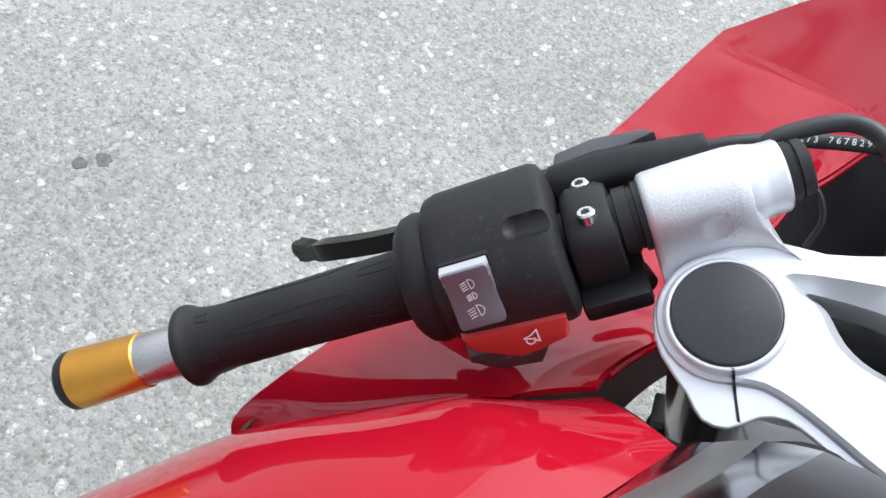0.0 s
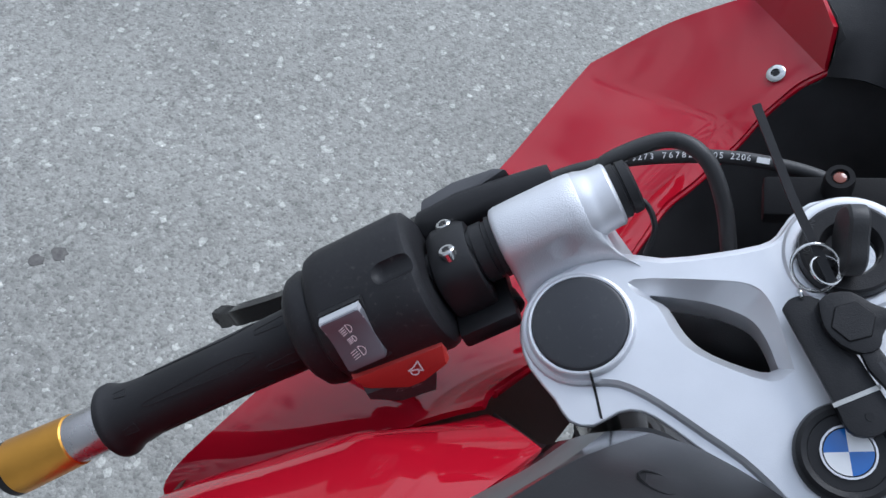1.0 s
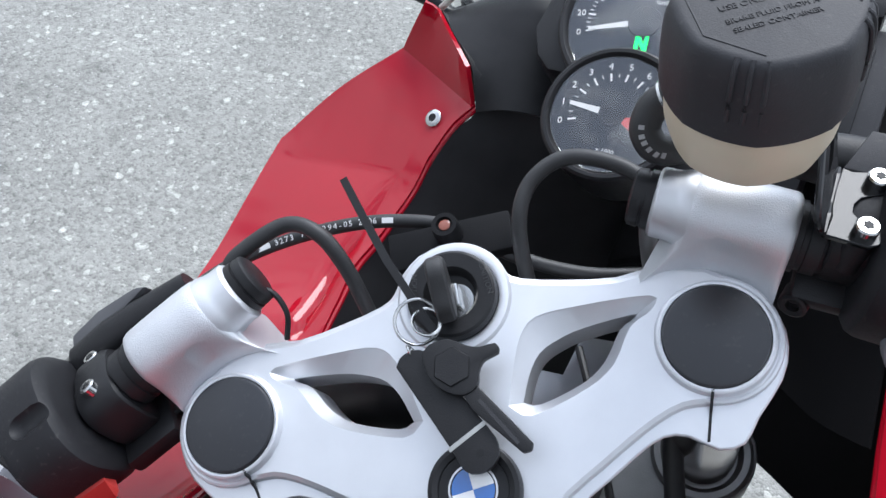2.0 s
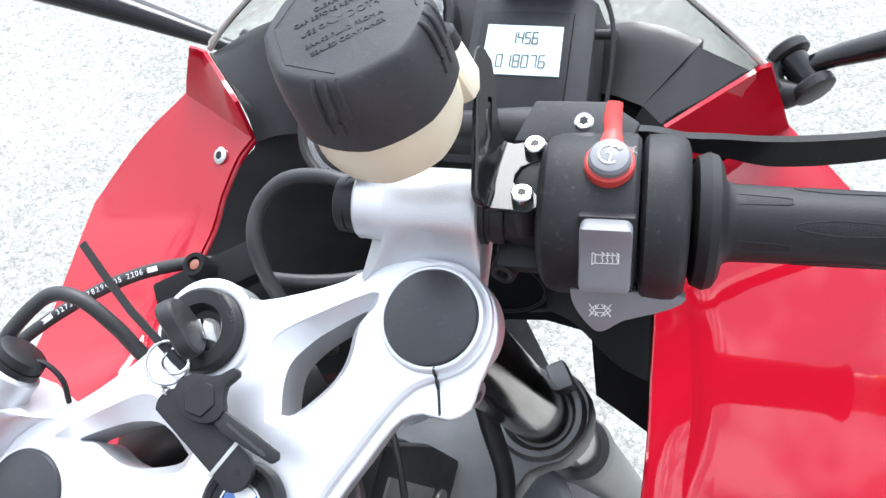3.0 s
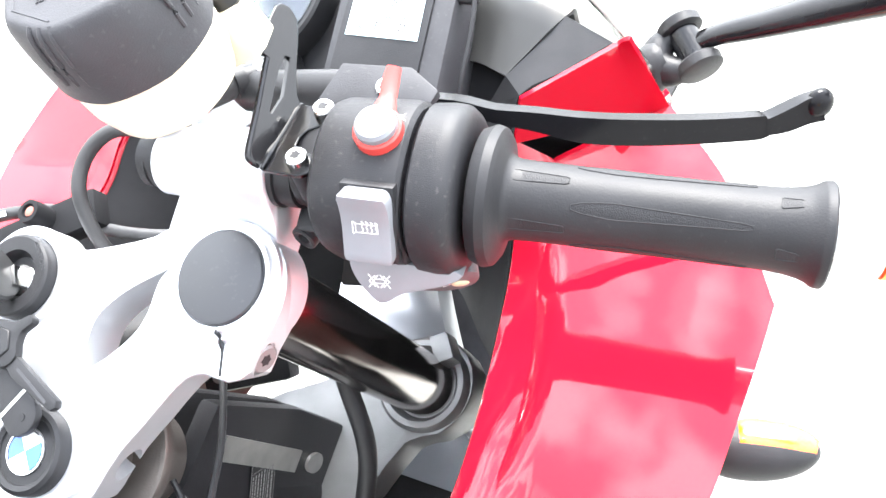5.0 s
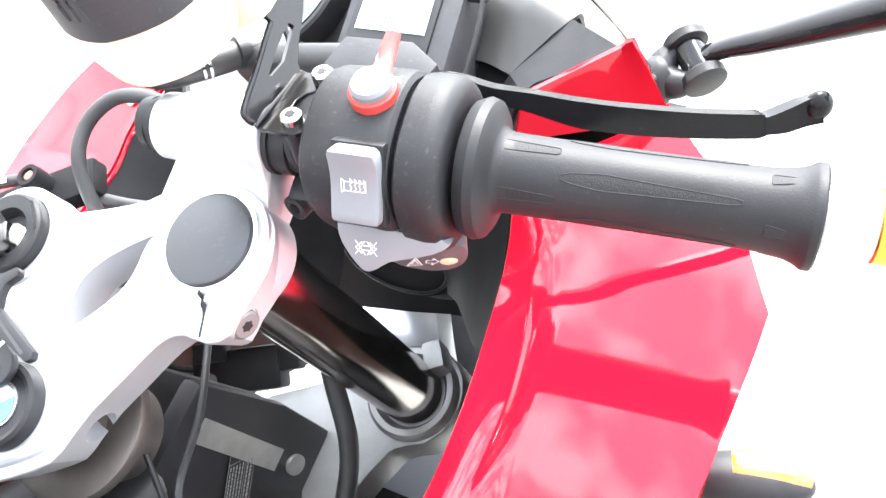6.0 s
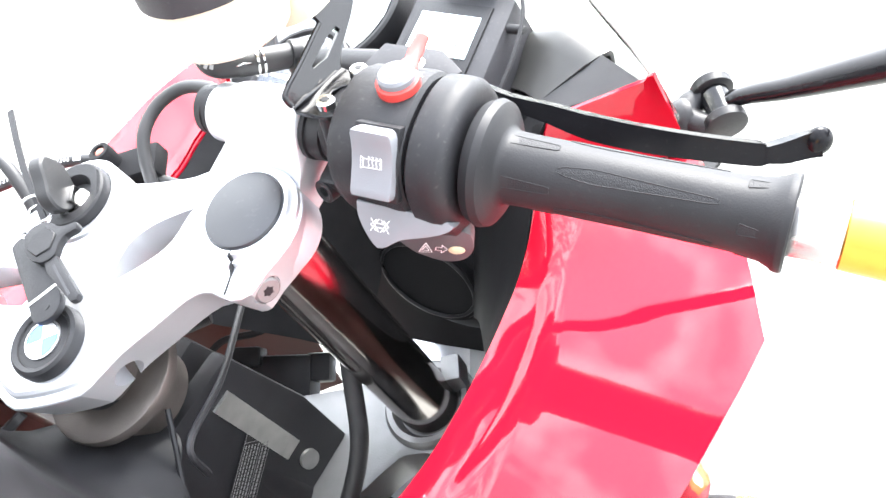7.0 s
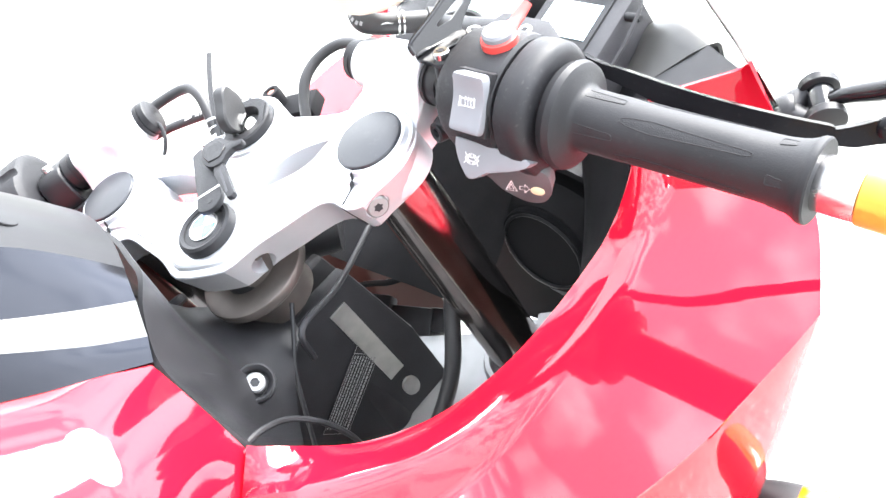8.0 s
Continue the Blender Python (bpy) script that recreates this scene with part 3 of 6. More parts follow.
def bar_clamp():
    """The block that carries one handlebar: a cylinder over the bar, flowing down behind into the fork boss."""
    rings = []
    for u, grow in ((0.0224, -0.0036), (0.0228, -0.0022), (0.0238, -0.0010), (0.0256, -0.0002), (0.0300, 0.0002), (0.0360, 0.0003), (0.0420, 0.0003), (0.0480, 0.0003), (0.0550, 0.0002), (0.0630, 0.0), (0.0652, -0.0006), (0.0662, -0.0020)):
        r = 0.0178 + grow
        # the back is scooped round the fork boss, and the inner flank spreads towards the yoke
        x = (u - 0.047) / 0.0275
        rear = -0.049 + 0.0275 * math.sqrt(max(0.0, 1 - x * x))
        spread = 0.0125 * (0.0662 - u) / 0.0436
        ring = []
        for k in range(15):
            a = radians(-10 + 150 * k / 14)
            ring.append((u, r * math.cos(a), r * math.sin(a)))
        y0, z0 = ring[-1][1], ring[-1][2]
        for t in (0.15, 0.3, 0.45, 0.6, 0.75, 0.9, 1.0):
            ring.append((u - spread * t * t, y0 + (rear - y0) * t, z0 + (-0.0125 - z0) * t - 0.0012 * math.sin(math.pi * t) + grow * math.sin(math.pi * min(1.0, t + 0.2))))
        ring += [(u - spread, rear, -0.0330), (u - 0.5 * spread, 0.0, -0.0340), (u, 0.0150, -0.0320), (u, 0.0165 + grow, -0.0180)]
        rings.append(ring)
    return loft(rings)


for side, flip in ((-1, True), (1, False)):
    mill = bmesh.new()
    bmesh.ops.create_uvsphere(mill, u_segments=48, v_segments=32, radius=1.0, matrix=Matrix.Translation((0.1115, 0.0075, 0.0165)) @ Matrix.Diagonal((0.0200, 0.0285, 0.0285, 1)))
    mill.transform(BAR.inverted())
    clamp = part("bar_clamp", cut(bar_clamp(), mill), CASTING, bike, "silver cast handlebar clamp", pre=BAR, flip=flip, sharp=50)
    part("clamp_neck", lathe([(0.0087, 0.0125), (0.0092, 0.0142), (0.0104, 0.0152), (0.0165, 0.0154), (0.0195, 0.0160), (0.0230, 0.0172), (0.0290, 0.0172)], 40), SILVER, clamp, pre=BAR, flip=flip)
    part("bar_bung", lathe([(-0.0008, 0.0), (-0.0008, 0.0108), (0.0003, 0.0125), (0.0042, 0.0129), (0.0046, 0.0121), (0.0054, 0.0121), (0.0058, 0.0131), (0.0096, 0.0131), (0.0102, 0.011)], 36), BLACK, clamp, "black rubber end bung", pre=BAR, flip=flip)

# ---- ignition lock and stem
lock = part("ignition_lock", turned([(-0.012, 0.0205), (0.0000, 0.0205), (0.0022, 0.0200), (0.0030, 0.0188), (0.0026, 0.0125), (0.0010, 0.0112), (-0.0030, 0.0100), (-0.0032, 0.0)], (0.002, 0.0392, 0), seg=44), BLACK, bike, "black ignition lock with a steel barrel")
part("lock_collar", turned([(-0.02, 0.0262), (-0.0042, 0.0262), (-0.0028, 0.0250), (-0.0024, 0.0225), (-0.0030, 0.0208), (-0.010, 0.0206)], (0.002, 0.0392, 0), seg=44), SILVER, lock)
part("barrel", turned([(-0.0040, 0.0080), (0.0000, 0.0080), (0.0004, 0.0076), (0.0004, 0.0)], (0.0040, 0.0360, 0), seg=28), STEEL, lock, "steel lock barrel")
for k in range(2):
    mark = lettering("IGNITION", 0.0036, 0.0001)
    part("lock_mark", mark, LOCKPRINT, lock, pre=basis((0.002 + (0.0165 if k else -0.0160), 0.0392 + 0.004, 0.0031), (0.15, -1 if k else 1, 0), (0, 0, 1)))
stem = part("stem_cap", turned([(-0.012, 0.0198), (-0.0010, 0.0198), (0.0012, 0.0190), (0.0022, 0.0172), (0.0014, 0.0150), (0.0006, 0.0146), (0.0006, 0.0)], (0.0, -0.0450, 0.0005), seg=48), BLACK, bike, "black stem cap with a blue and white roundel")
for k in range(4):
    a0 = 8 + 90 * k
    pie = [(0.0, 0.0)] + arc(0, 0, 0.0090, a0, a0 + 90, 10)
    part("roundel_field", prism(pie, 0.0, 0.0008), BLUE if k % 2 else ENAMEL, stem, pre=Matrix.Translation((0, -0.0450, 0.0012)))
part("roundel_ring", merge(*[prism([(0.0104 * math.cos(a), 0.0104 * math.sin(a)), (0.0104 * math.cos(b), 0.0104 * math.sin(b)), (0.0096 * math.cos(b), 0.0096 * math.sin(b)), (0.0096 * math.cos(a), 0.0096 * math.sin(a))], 0, 0.0009) for a, b in [(2 * math.pi * k / 24, 2 * math.pi * (k + 1) / 24) for k in range(24)]]), MACHINED, stem, pre=Matrix.Translation((0, -0.0450, 0.0012)))
part("stem_nut", turned([(-0.080, 0.026), (-0.0575, 0.028), (-0.0560, 0.0350), (-0.0535, 0.0374), (-0.0480, 0.0380), (-0.0465, 0.0374), (-0.0456, 0.0350), (-0.0450, 0.020), (-0.030, 0.020)], (0.0, -0.0455, 0.0), seg=40), NUT, bike, "bronze-grey steering head nut")

# ---- fork and lower yoke
for side in (-1, 1):
    part("fork_tube", turned([(-0.46, 0.0215), (-0.026, 0.0215)], (side * 0.1075, 0, 0), seg=40), STANCHION, bike, "dark polished fork tube", pre=FORK)
    part("fork_slider", turned([(-0.80, 0.026), (-0.46, 0.029), (-0.44, 0.031), (-0.42, 0.0285)], (side * 0.1075, 0, 0), seg=32), ALLOY, bike, pre=FORK)
LOW = [(0.0, 0.030), (0.05, 0.028), (0.085, 0.030), (0.105, 0.036), (0.128, 0.030), (0.142, 0.012), (0.142, -0.008), (0.130, -0.026), (0.108, -0.036), (0.085, -0.034), (0.05, -0.058), (0.02, -0.075), (0.0, -0.078)]
lower = part("lower_yoke", soften(prism(mirrored(LOW), -0.285, -0.250), 0.004, 2), ALLOY, bike, "grey cast lower yoke", pre=FORK)
for side in (-1, 1):
    part("clamp_ring", turned([(-0.29, 0.033), (-0.246, 0.033), (-0.242, 0.0305), (-0.242, 0.0265), (-0.247, 0.0235), (-0.252, 0.0225)], (side * 0.1075, 0, 0), seg=40), ALLOY, lower, pre=FORK)
    part("clamp_lug", box((side * 0.132, 0.014, -0.236), (0.014, 0.020, 0.022), 0.003), ALLOY, lower, pre=FORK)
part("steering_stem", turned([(-0.26, 0.017), (-0.03, 0.017)], (0, -0.0455, 0)), BLACK, bike, pre=FORK)

# ---- handlebars, both sides
for side, flip in ((-1, True), (1, False)):
    gold, slim, hold = (0.3115, 1.0, BAR) if flip else (0.3050, 1.0, BAR_R)
    bar = part("handlebar", lathe([(0.0, 0.011), (0.275, 0.011), (0.280, 0.0088), (0.34, 0.0088)], 24), BLACK, bike, "black handlebar tube", pre=hold, flip=flip)
    part("bar_shoulder", lathe([(0.0655, 0.0135), (0.0660, 0.0150), (0.0688, 0.0152), (0.0692, 0.0138), (0.0712, 0.0138), (0.0716, 0.0146), (0.0772, 0.0146), (0.0776, 0.0130), (0.0820, 0.0130)], 34), BLACK, bar, pre=BAR, flip=flip)
    part("bar_end", lathe([(0.284, 0.0120 * slim), (0.2865, 0.0128 * slim), (gold, 0.0130 * slim)], 40), BRUSHED, bar, "polished steel bar end", pre=hold, flip=flip)
    part("bar_weight", lathe([(gold, 0.0131 * slim), (gold + 0.0007, 0.0138 * slim), (0.3500, 0.0152 * slim), (0.3506, 0.0148 * slim)], 44), GOLD, bar, "gold anodised bar-end weight", pre=hold, flip=flip)
    part("bar_end_plug", lathe([(0.3506, 0.0150 * slim), (0.3545, 0.0150 * slim), (0.3562, 0.0138 * slim), (0.3562, 0.0)], 44), BLACK, bar, "black bar-end plug", pre=hold, flip=flip)


def grip(start, flange):
    prof = [(start, 0.0150)] if not flange else [(start, 0.0230), (start + 0.0015, 0.0272), (start + 0.006, 0.0290), (start + 0.0095, 0.0280), (start + 0.0115, 0.0250), (start + 0.0128, 0.0190)]
    u0 = prof[-1][0]
    if flange:
        prof += [(u0 + 0.0015, 0.0172)]
    prof += [(u0 + 0.004, 0.0164), (u0 + 0.012, 0.0161), (0.225, 0.0155), (0.262, 0.0156), (0.2690, 0.0158), (0.2735, 0.0163), (0.2780, 0.0172), (0.2812, 0.0184), (0.2826, 0.0194), (0.2838, 0.0199), (0.2860, 0.0199), (0.2868, 0.0192), (0.2868, 0.0135)]
    return lathe(prof, 48)


def field(u0, u1, angle, half, shape):
    """A knurled field set in the grip: its floor and its raised border. shape gives its half width from end to end."""
    n = 18
    floor, left, right = [], [], []
    for i in range(n + 1):
        u = u0 + (u1 - u0) * i / n
        w = max(0.00012, half * shape(i / n))
        r = float(np.interp(u, (0.17, 0.225, 0.262, 0.269, 0.275), (0.0162, 0.0155, 0.0156, 0.0158, 0.0165)))
        floor.append([(u, (r + 0.00012) * math.cos(angle + a * w / r), (r + 0.00012) * math.sin(angle + a * w / r)) for a in (-1, -0.5, 0, 0.5, 1)])
        for line, e in ((left, -1), (right, 1)):
            line.append((u, (r + 0.0001) * math.cos(angle + e * w / r), (r + 0.0001) * math.sin(angle + e * w / r)))
    border = sweep(left + right[::-1] + left[:1], 0.00024, 6, 1, smooth=False)
    return loft(floor, close=False, caps=False), border


def dart(f):
    """Blunt at the inner end, drawn to a long point at the other."""
    return min(1.0, 0.45 + 2.2 * f) * (1 - 0.82 * max(0.0, f - 0.2) ** 0.9) * (1.0 if 0.02 < f < 0.985 else 0.6)


def tab(f):
    """Blunt inside, narrowing a little outwards."""
    return (1.15 - 0.45 * f) * (1.0 if 0.04 < f < 0.96 else 0.75)


for side, flip, start, hold in ((-1, True, 0.170, BAR), (1, False, 0.1545, BAR_R)):
    g = part("grip", grip(start, not flip), RUBBER, bike, "black rubber handlebar grip with knurled fields", pre=hold, flip=flip)
    inner_end = 0.1760 if flip else 0.1700
    for k in range(5):
        turn = radians(111 + 72 * k)
        for u0, u1, angle, half, shape in ((0.1945, 0.2600, turn, 0.0033, dart), (inner_end, 0.1925, turn + 0.60, 0.0023, tab), (0.2685, 0.2765, turn + 0.56, 0.0021, tab)):
            floor, border = field(u0, u1, angle, half, shape)
            part("grip_field", floor, FIELD, g, pre=hold, flip=flip)
            part("field_border", border, RUBBER, g, pre=hold, flip=flip)

# ---- left switch housing
NR = (0, -0.73, 0.683)
bean = bmesh.new()
bmesh.ops.create_uvsphere(bean, u_segments=32, v_segments=24, radius=0.0066, matrix=Matrix.Translation((0.1165, -0.0045, 0.0352)))
notch = merge(lathe([(0.0800, 0.0), (0.0800, 0.0066), (0.1165, 0.0066), (0.1165, 0.0)], 32))
notch.transform(Matrix.Translation((0, -0.0045, 0.0352)))
left_case = loft([super_ring(0.1015, 0.024, 0.024, 2.4), super_ring(0.1022, 0.0290, 0.0278, 2.5), super_ring(0.1042, 0.0325, 0.0310, 2.6), super_ring(0.1075, 0.0338, 0.0320, 2.6), super_ring(0.150, 0.0335, 0.0320, 2.5), super_ring(0.155, 0.0318, 0.0308, 2.5), super_ring(0.1575, 0.029, 0.0285, 2.4), super_ring(0.158, 0.025, 0.025, 2.4)])
lh = part("switch_housing", cut(cut(left_case, notch), bean),
          HOUSING, bike, "black plastic left switch housing", pre=BAR, flip=True, sharp=30)
part("housing_ring", lathe([(0.156, 0.0245), (0.1575, 0.0288), (0.163, 0.0298), (0.168, 0.0285), (0.1715, 0.0245), (0.172, 0.016)], 44), HOUSING, lh, pre=BAR, flip=True)
ROCK = BAR @ basis((0.1402, -0.73 * 0.0322, 0.683 * 0.0322 + 0.0015), (1, 0, 0), NR)
part("rocker_frame", soften(prism([(-0.0110, -0.0158), (0.0110, -0.0158), (0.0110, 0.0158), (-0.0110, 0.0158)], -0.006, -0.0006), 0.0012), BLACK, lh, pre=ROCK, flip=True)


def rocker(w, h, tall):
    prof = [(-h, -0.0005, 0.66), (-h * 0.985, 0.0012, 0.80), (-h * 0.93, 0.0034, 0.92), (-h * 0.84, 0.0037, 0.985), (-h * 0.70, 0.0034, 1), (-h * 0.4, 0.0030, 1), (0, 0.0027, 1), (h * 0.3, 0.0030, 1), (h * 0.6, 0.0040, 1), (h * 0.80, 0.0052, 0.99), (h * 0.91, 0.0055, 0.93), (h * 0.975, 0.0040, 0.82), (h, 0.0010, 0.68)]
    rings = [[(-w * q, y, -0.003), (-w * q, y, z * tall - 0.0012), (-w * q * 0.97, y, z * tall - 0.0003), (-w * q * 0.88, y, z * tall), (w * q * 0.88, y, z * tall), (w * q * 0.97, y, z * tall - 0.0003), (w * q, y, z * tall - 0.0012), (w * q, y, -0.003)] for y, z, q in prof]
    return loft(rings)


lr = part("light_rocker", rocker(0.0100, 0.0145, 1.0), ROCKERGREY, lh, "grey rocker switch with headlamp symbols", pre=ROCK, flip=True)
crest = loft([[(-0.0099, y, -0.001), (-0.0097, y, z), (0.0097, y, z), (0.0099, y, -0.001)] for y, z in ((0.0078, 0.0036), (0.0105, 0.0043), (0.0131, 0.0051), (0.0142, 0.0044), (0.0147, 0.0020))])
part("rocker_crest", crest, GREYLENS, lr, "pale grey rocker end", pre=ROCK, flip=True)


def lamp_icon(cx, cy, s):
    d = [(cx, cy - s), (cx, cy + s)] + arc(cx, cy, s, 90, -90, 8)
    beams = [[(cx - 0.5 * s, cy + v * s), (cx - 1.7 * s, cy + v * s - 0.15 * s)] for v in (0.75, 0.25, -0.25, -0.75)]
    return [d, *beams]


for cy, s in ((0.0042, 0.0021), (-0.0012, 0.0015), (-0.0080, 0.0025)):
    icon = ribbon(lamp_icon(0.0006, 0, s), 0.00042)
    part("lamp_symbol", icon, WHITE, lr, pre=ROCK @ Matrix.Translation((0.0002, cy + 0.0022, 0.0038)) @ FLIP @ Matrix.Rotation(radians(8), 4, "Z"), flip=True)
horn = loft([
    [(0.1080, -0.0300, 0.0020), (0.1530, -0.0300, 0.0075), (0.1530, -0.0300, -0.0040), (0.1350, -0.0300, -0.0170), (0.1250, -0.0300, -0.0170), (0.1090, -0.0300, -0.0080)],
    [(0.1085, -0.0355, 0.0020), (0.1525, -0.0350, 0.0070), (0.1525, -0.0365, -0.0035), (0.1345, -0.0395, -0.0160), (0.1255, -0.0395, -0.0160), (0.1095, -0.0390, -0.0070)],
    [(0.1110, -0.0405, -0.0045), (0.1490, -0.0385, -0.0005), (0.1490, -0.0385, -0.0035), (0.1340, -0.0415, -0.0140), (0.1260, -0.0415, -0.0140), (0.1115, -0.0410, -0.0070)]])
hb = part("horn_button", soften(horn, 0.001), REDPLASTIC, lh, "red horn button", pre=BAR, flip=True)
HORNF = BAR @ basis((0.1240, -0.0389, -0.0008), (1, 0, 0), (-0.03, -0.81, 0.58)) @ Matrix.Scale(1.35, 4)
part("horn_symbol", ribbon([[(0.003, 0.0), (0.0005, 0.0008), (-0.0015, 0.0022), (-0.0015, -0.0022), (0.0005, -0.0008), (0.003, -0.0)], arc(0.0012, -0.0012, 0.0014, 60, -200, 8)], 0.00055), WHITE, hb, pre=HORNF, flip=True)
ind = loft([[(0.1200, -0.030, -0.016), (0.156, -0.030, -0.010), (0.158, -0.030, -0.020), (0.146, -0.030, -0.034), (0.128, -0.030, -0.036)],
            [(0.1200, -0.038, -0.018), (0.155, -0.037, -0.012), (0.157, -0.037, -0.020), (0.146, -0.039, -0.034), (0.128, -0.040, -0.036)]])
ib = part("indicator_switch", soften(ind, 0.0012), DARKGREY, lh, "dark grey indicator switch", pre=BAR, flip=True)
INDF = BAR @ basis((0.1390, -0.0389, -0.0172), (1, 0, 0), (0, -0.985, 0.05))
part("arrow_symbol", ribbon([[(-0.003, 0), (-0.0005, 0.0024), (-0.0005, 0.001), (0.0025, 0.001), (0.0025, -0.001), (-0.0005, -0.001), (-0.0005, -0.0024), (-0.003, 0)]], 0.0004), GREYPRINT, ib, pre=INDF @ FLIP @ Matrix.Translation((0, 0, 0.0006)), flip=True)
part("hazard_symbol", ribbon([[(0, 0.0024), (-0.0026, -0.002), (0.0026, -0.002), (0, 0.0024)], [(0, 0.0010), (-0.0013, -0.0012), (0.0013, -0.0012), (0, 0.0010)]], 0.0004), GREYPRINT, ib, pre=INDF @ Matrix.Translation((-0.0066, -0.0016, 0.0006)), flip=True)


# ---- lever perches
def perch(long):
    a = loft([super_ring(u, ry, rz, 3.0, 28, cy, 0.001) for u, ry, rz, cy in ((0.0785, 0.016, 0.0165, 0.004), (0.0795, 0.019, 0.0185, 0.006), (0.083, 0.0205, 0.0195, 0.007), (0.096, 0.0205, 0.0195, 0.007), (0.099, 0.019, 0.018, 0.006), (0.100, 0.016, 0.016, 0.004))])
    return soften(a, 0.0006)


def torx_head(r, tall):
    """A steel cap screw, its head upwards from the origin."""
    return turned([(-0.004, r), (tall - 0.0007, r), (tall, r - 0.0007), (tall, 0.0)], (0, 0, 0), seg=28)


def torx_socket(r, tall):
    return prism([(r * (1 if k % 2 else 0.62) * math.cos(math.pi * k / 6), r * (1 if k % 2 else 0.62) * math.sin(math.pi * k / 6)) for k in range(12)], tall - 0.001, tall + 0.0003)


def screw(m, r, tall, parent, flip=False, label="steel socket screw"):
    s = part("socket_screw", torx_head(r, tall), STEEL, parent, label, pre=m, flip=flip)
    part("screw_socket", torx_socket(r * 0.52, tall), BLACK, s, pre=m, flip=flip)


for side, flip in ((-1, True), (1, False)):
    # the clutch perch is turned further forward on its bar
    hold = BAR @ Matrix.Translation((0, 0.0104, 0.0100)) @ Matrix.Rotation(radians(-20.8), 4, "X") @ Matrix.Translation((0, -0.0108, -0.0193)) if flip else BAR
    p = part("lever_perch", perch(side), BLACK, bike, "black lever perch clamped to the bar", pre=hold, flip=flip, sharp=30)
    for k, (v, w) in enumerate(((-0.0010, 0.0200), (0.0225, 0.0155))):
        if flip:
            screw(hold @ basis((0.0890, v, w + 0.0008), (1, 0, 0), (0, 0.18, 1)), 0.0041, 0.0022, p, flip)
        else:
            m = BAR @ basis((0.0742, -0.0019, 0.0255), (1, 0, 0), (0, 0.30, 1)) @ Matrix.Translation(((0.0129, -0.0024, 0), (0.0152, 0.0239, 0))[k])
            screw(m, 0.0046, 0.0050, p)
            part("perch_post", turned([(-0.020, 0.0052), (-0.0026, 0.0052)], (0, 0, 0), seg=24), BLACK, p, pre=m)
    part("perch_lower", soften(prism([(0.072, -0.022), (0.102, -0.022), (0.102, 0.016), (0.072, 0.016)], -0.022, -0.012), 0.003), BLACK, p, pre=hold, flip=flip)
    part("perch_side_bolt", turned([(-0.006, 0.0062), (0.003, 0.0062), (0.0036, 0.0050), (0.0030, 0.0030), (0.0006, 0.0028), (0.0006, 0)], (0.0754, -0.0210, -0.0196), (-0.25, -0.9, 0.35), 24), BLACK, p, pre=BAR, flip=flip)

# clutch side: cable adjuster, lever
arm = loft([super_ring(0.104, 0.006, 0.009, 2.6, 20, 0.030, -0.006), super_ring(0.100, 0.010, 0.012, 2.6, 20, 0.030, -0.006), super_ring(0.078, 0.0105, 0.012, 2.6, 20, 0.030, -0.005), super_ring(0.060, 0.009, 0.0105, 2.4, 20, 0.029, -0.004), super_ring(0.034, 0.0072, 0.0078, 2.2, 20, 0.0265, -0.003), super_ring(0.0315, 0.0066, 0.0072, 2.2, 20, 0.0265, -0.003)])
LOWER = BAR @ Matrix.Translation((0.001, 0, -0.0060))
cp = part("clutch_pivot_arm", arm, BLACK, bike, "black clutch cable housing", pre=LOWER, flip=True)
part("clutch_pivot_cover", soften(prism([(0.100, 0.032), (0.096, 0.043), (0.078, 0.045), (0.056, 0.042), (0.050, 0.0385), (0.058, 0.037), (0.085, 0.033)], -0.010, 0.004), 0.002), DARKGREY, cp, pre=LOWER, flip=True)
CL = [(0.100, 0.036, -0.012), (0.130, 0.041, -0.022), (0.165, 0.041, -0.032), (0.200, 0.050, -0.048), (0.235, 0.062, -0.062), (0.252, 0.071, -0.074), (0.262, 0.077, -0.081)]
CL[-2:] = [(0.244, 0.0665, -0.068), (0.2475, 0.0685, -0.0705), (0.254, 0.0725, -0.0750), (0.262, 0.0775, -0.0800)]
blade = smooth_line(CL, 4)
span = np.interp(np.linspace(0, len(CL) - 1, len(blade)), range(len(CL)), (0.0085, 0.0090, 0.0095, 0.0100, 0.0108, 0.0108, 0.0084, 0.0112, 0.0120))
cl = part("clutch_lever", strip(blade, [float(w) for w in span], 0.0085, (0.0, 0.66, 0.75)), LEVER, bike, "black clutch lever with a notched rounded end", pre=BAR, flip=True, sharp=50)
ball = bmesh.new()
bmesh.ops.create_uvsphere(ball, u_segments=24, v_segments=16, radius=1.0, matrix=basis((0.2622, 0.0776, -0.0801), (0.72, 0.45, -0.45), (-0.63, 0.54, -0.48)) @ Matrix.Diagonal((0.0075, 0.0062, 0.0046, 1)))
part("lever_end", ball, LEVER, cl, pre=BAR, flip=True)

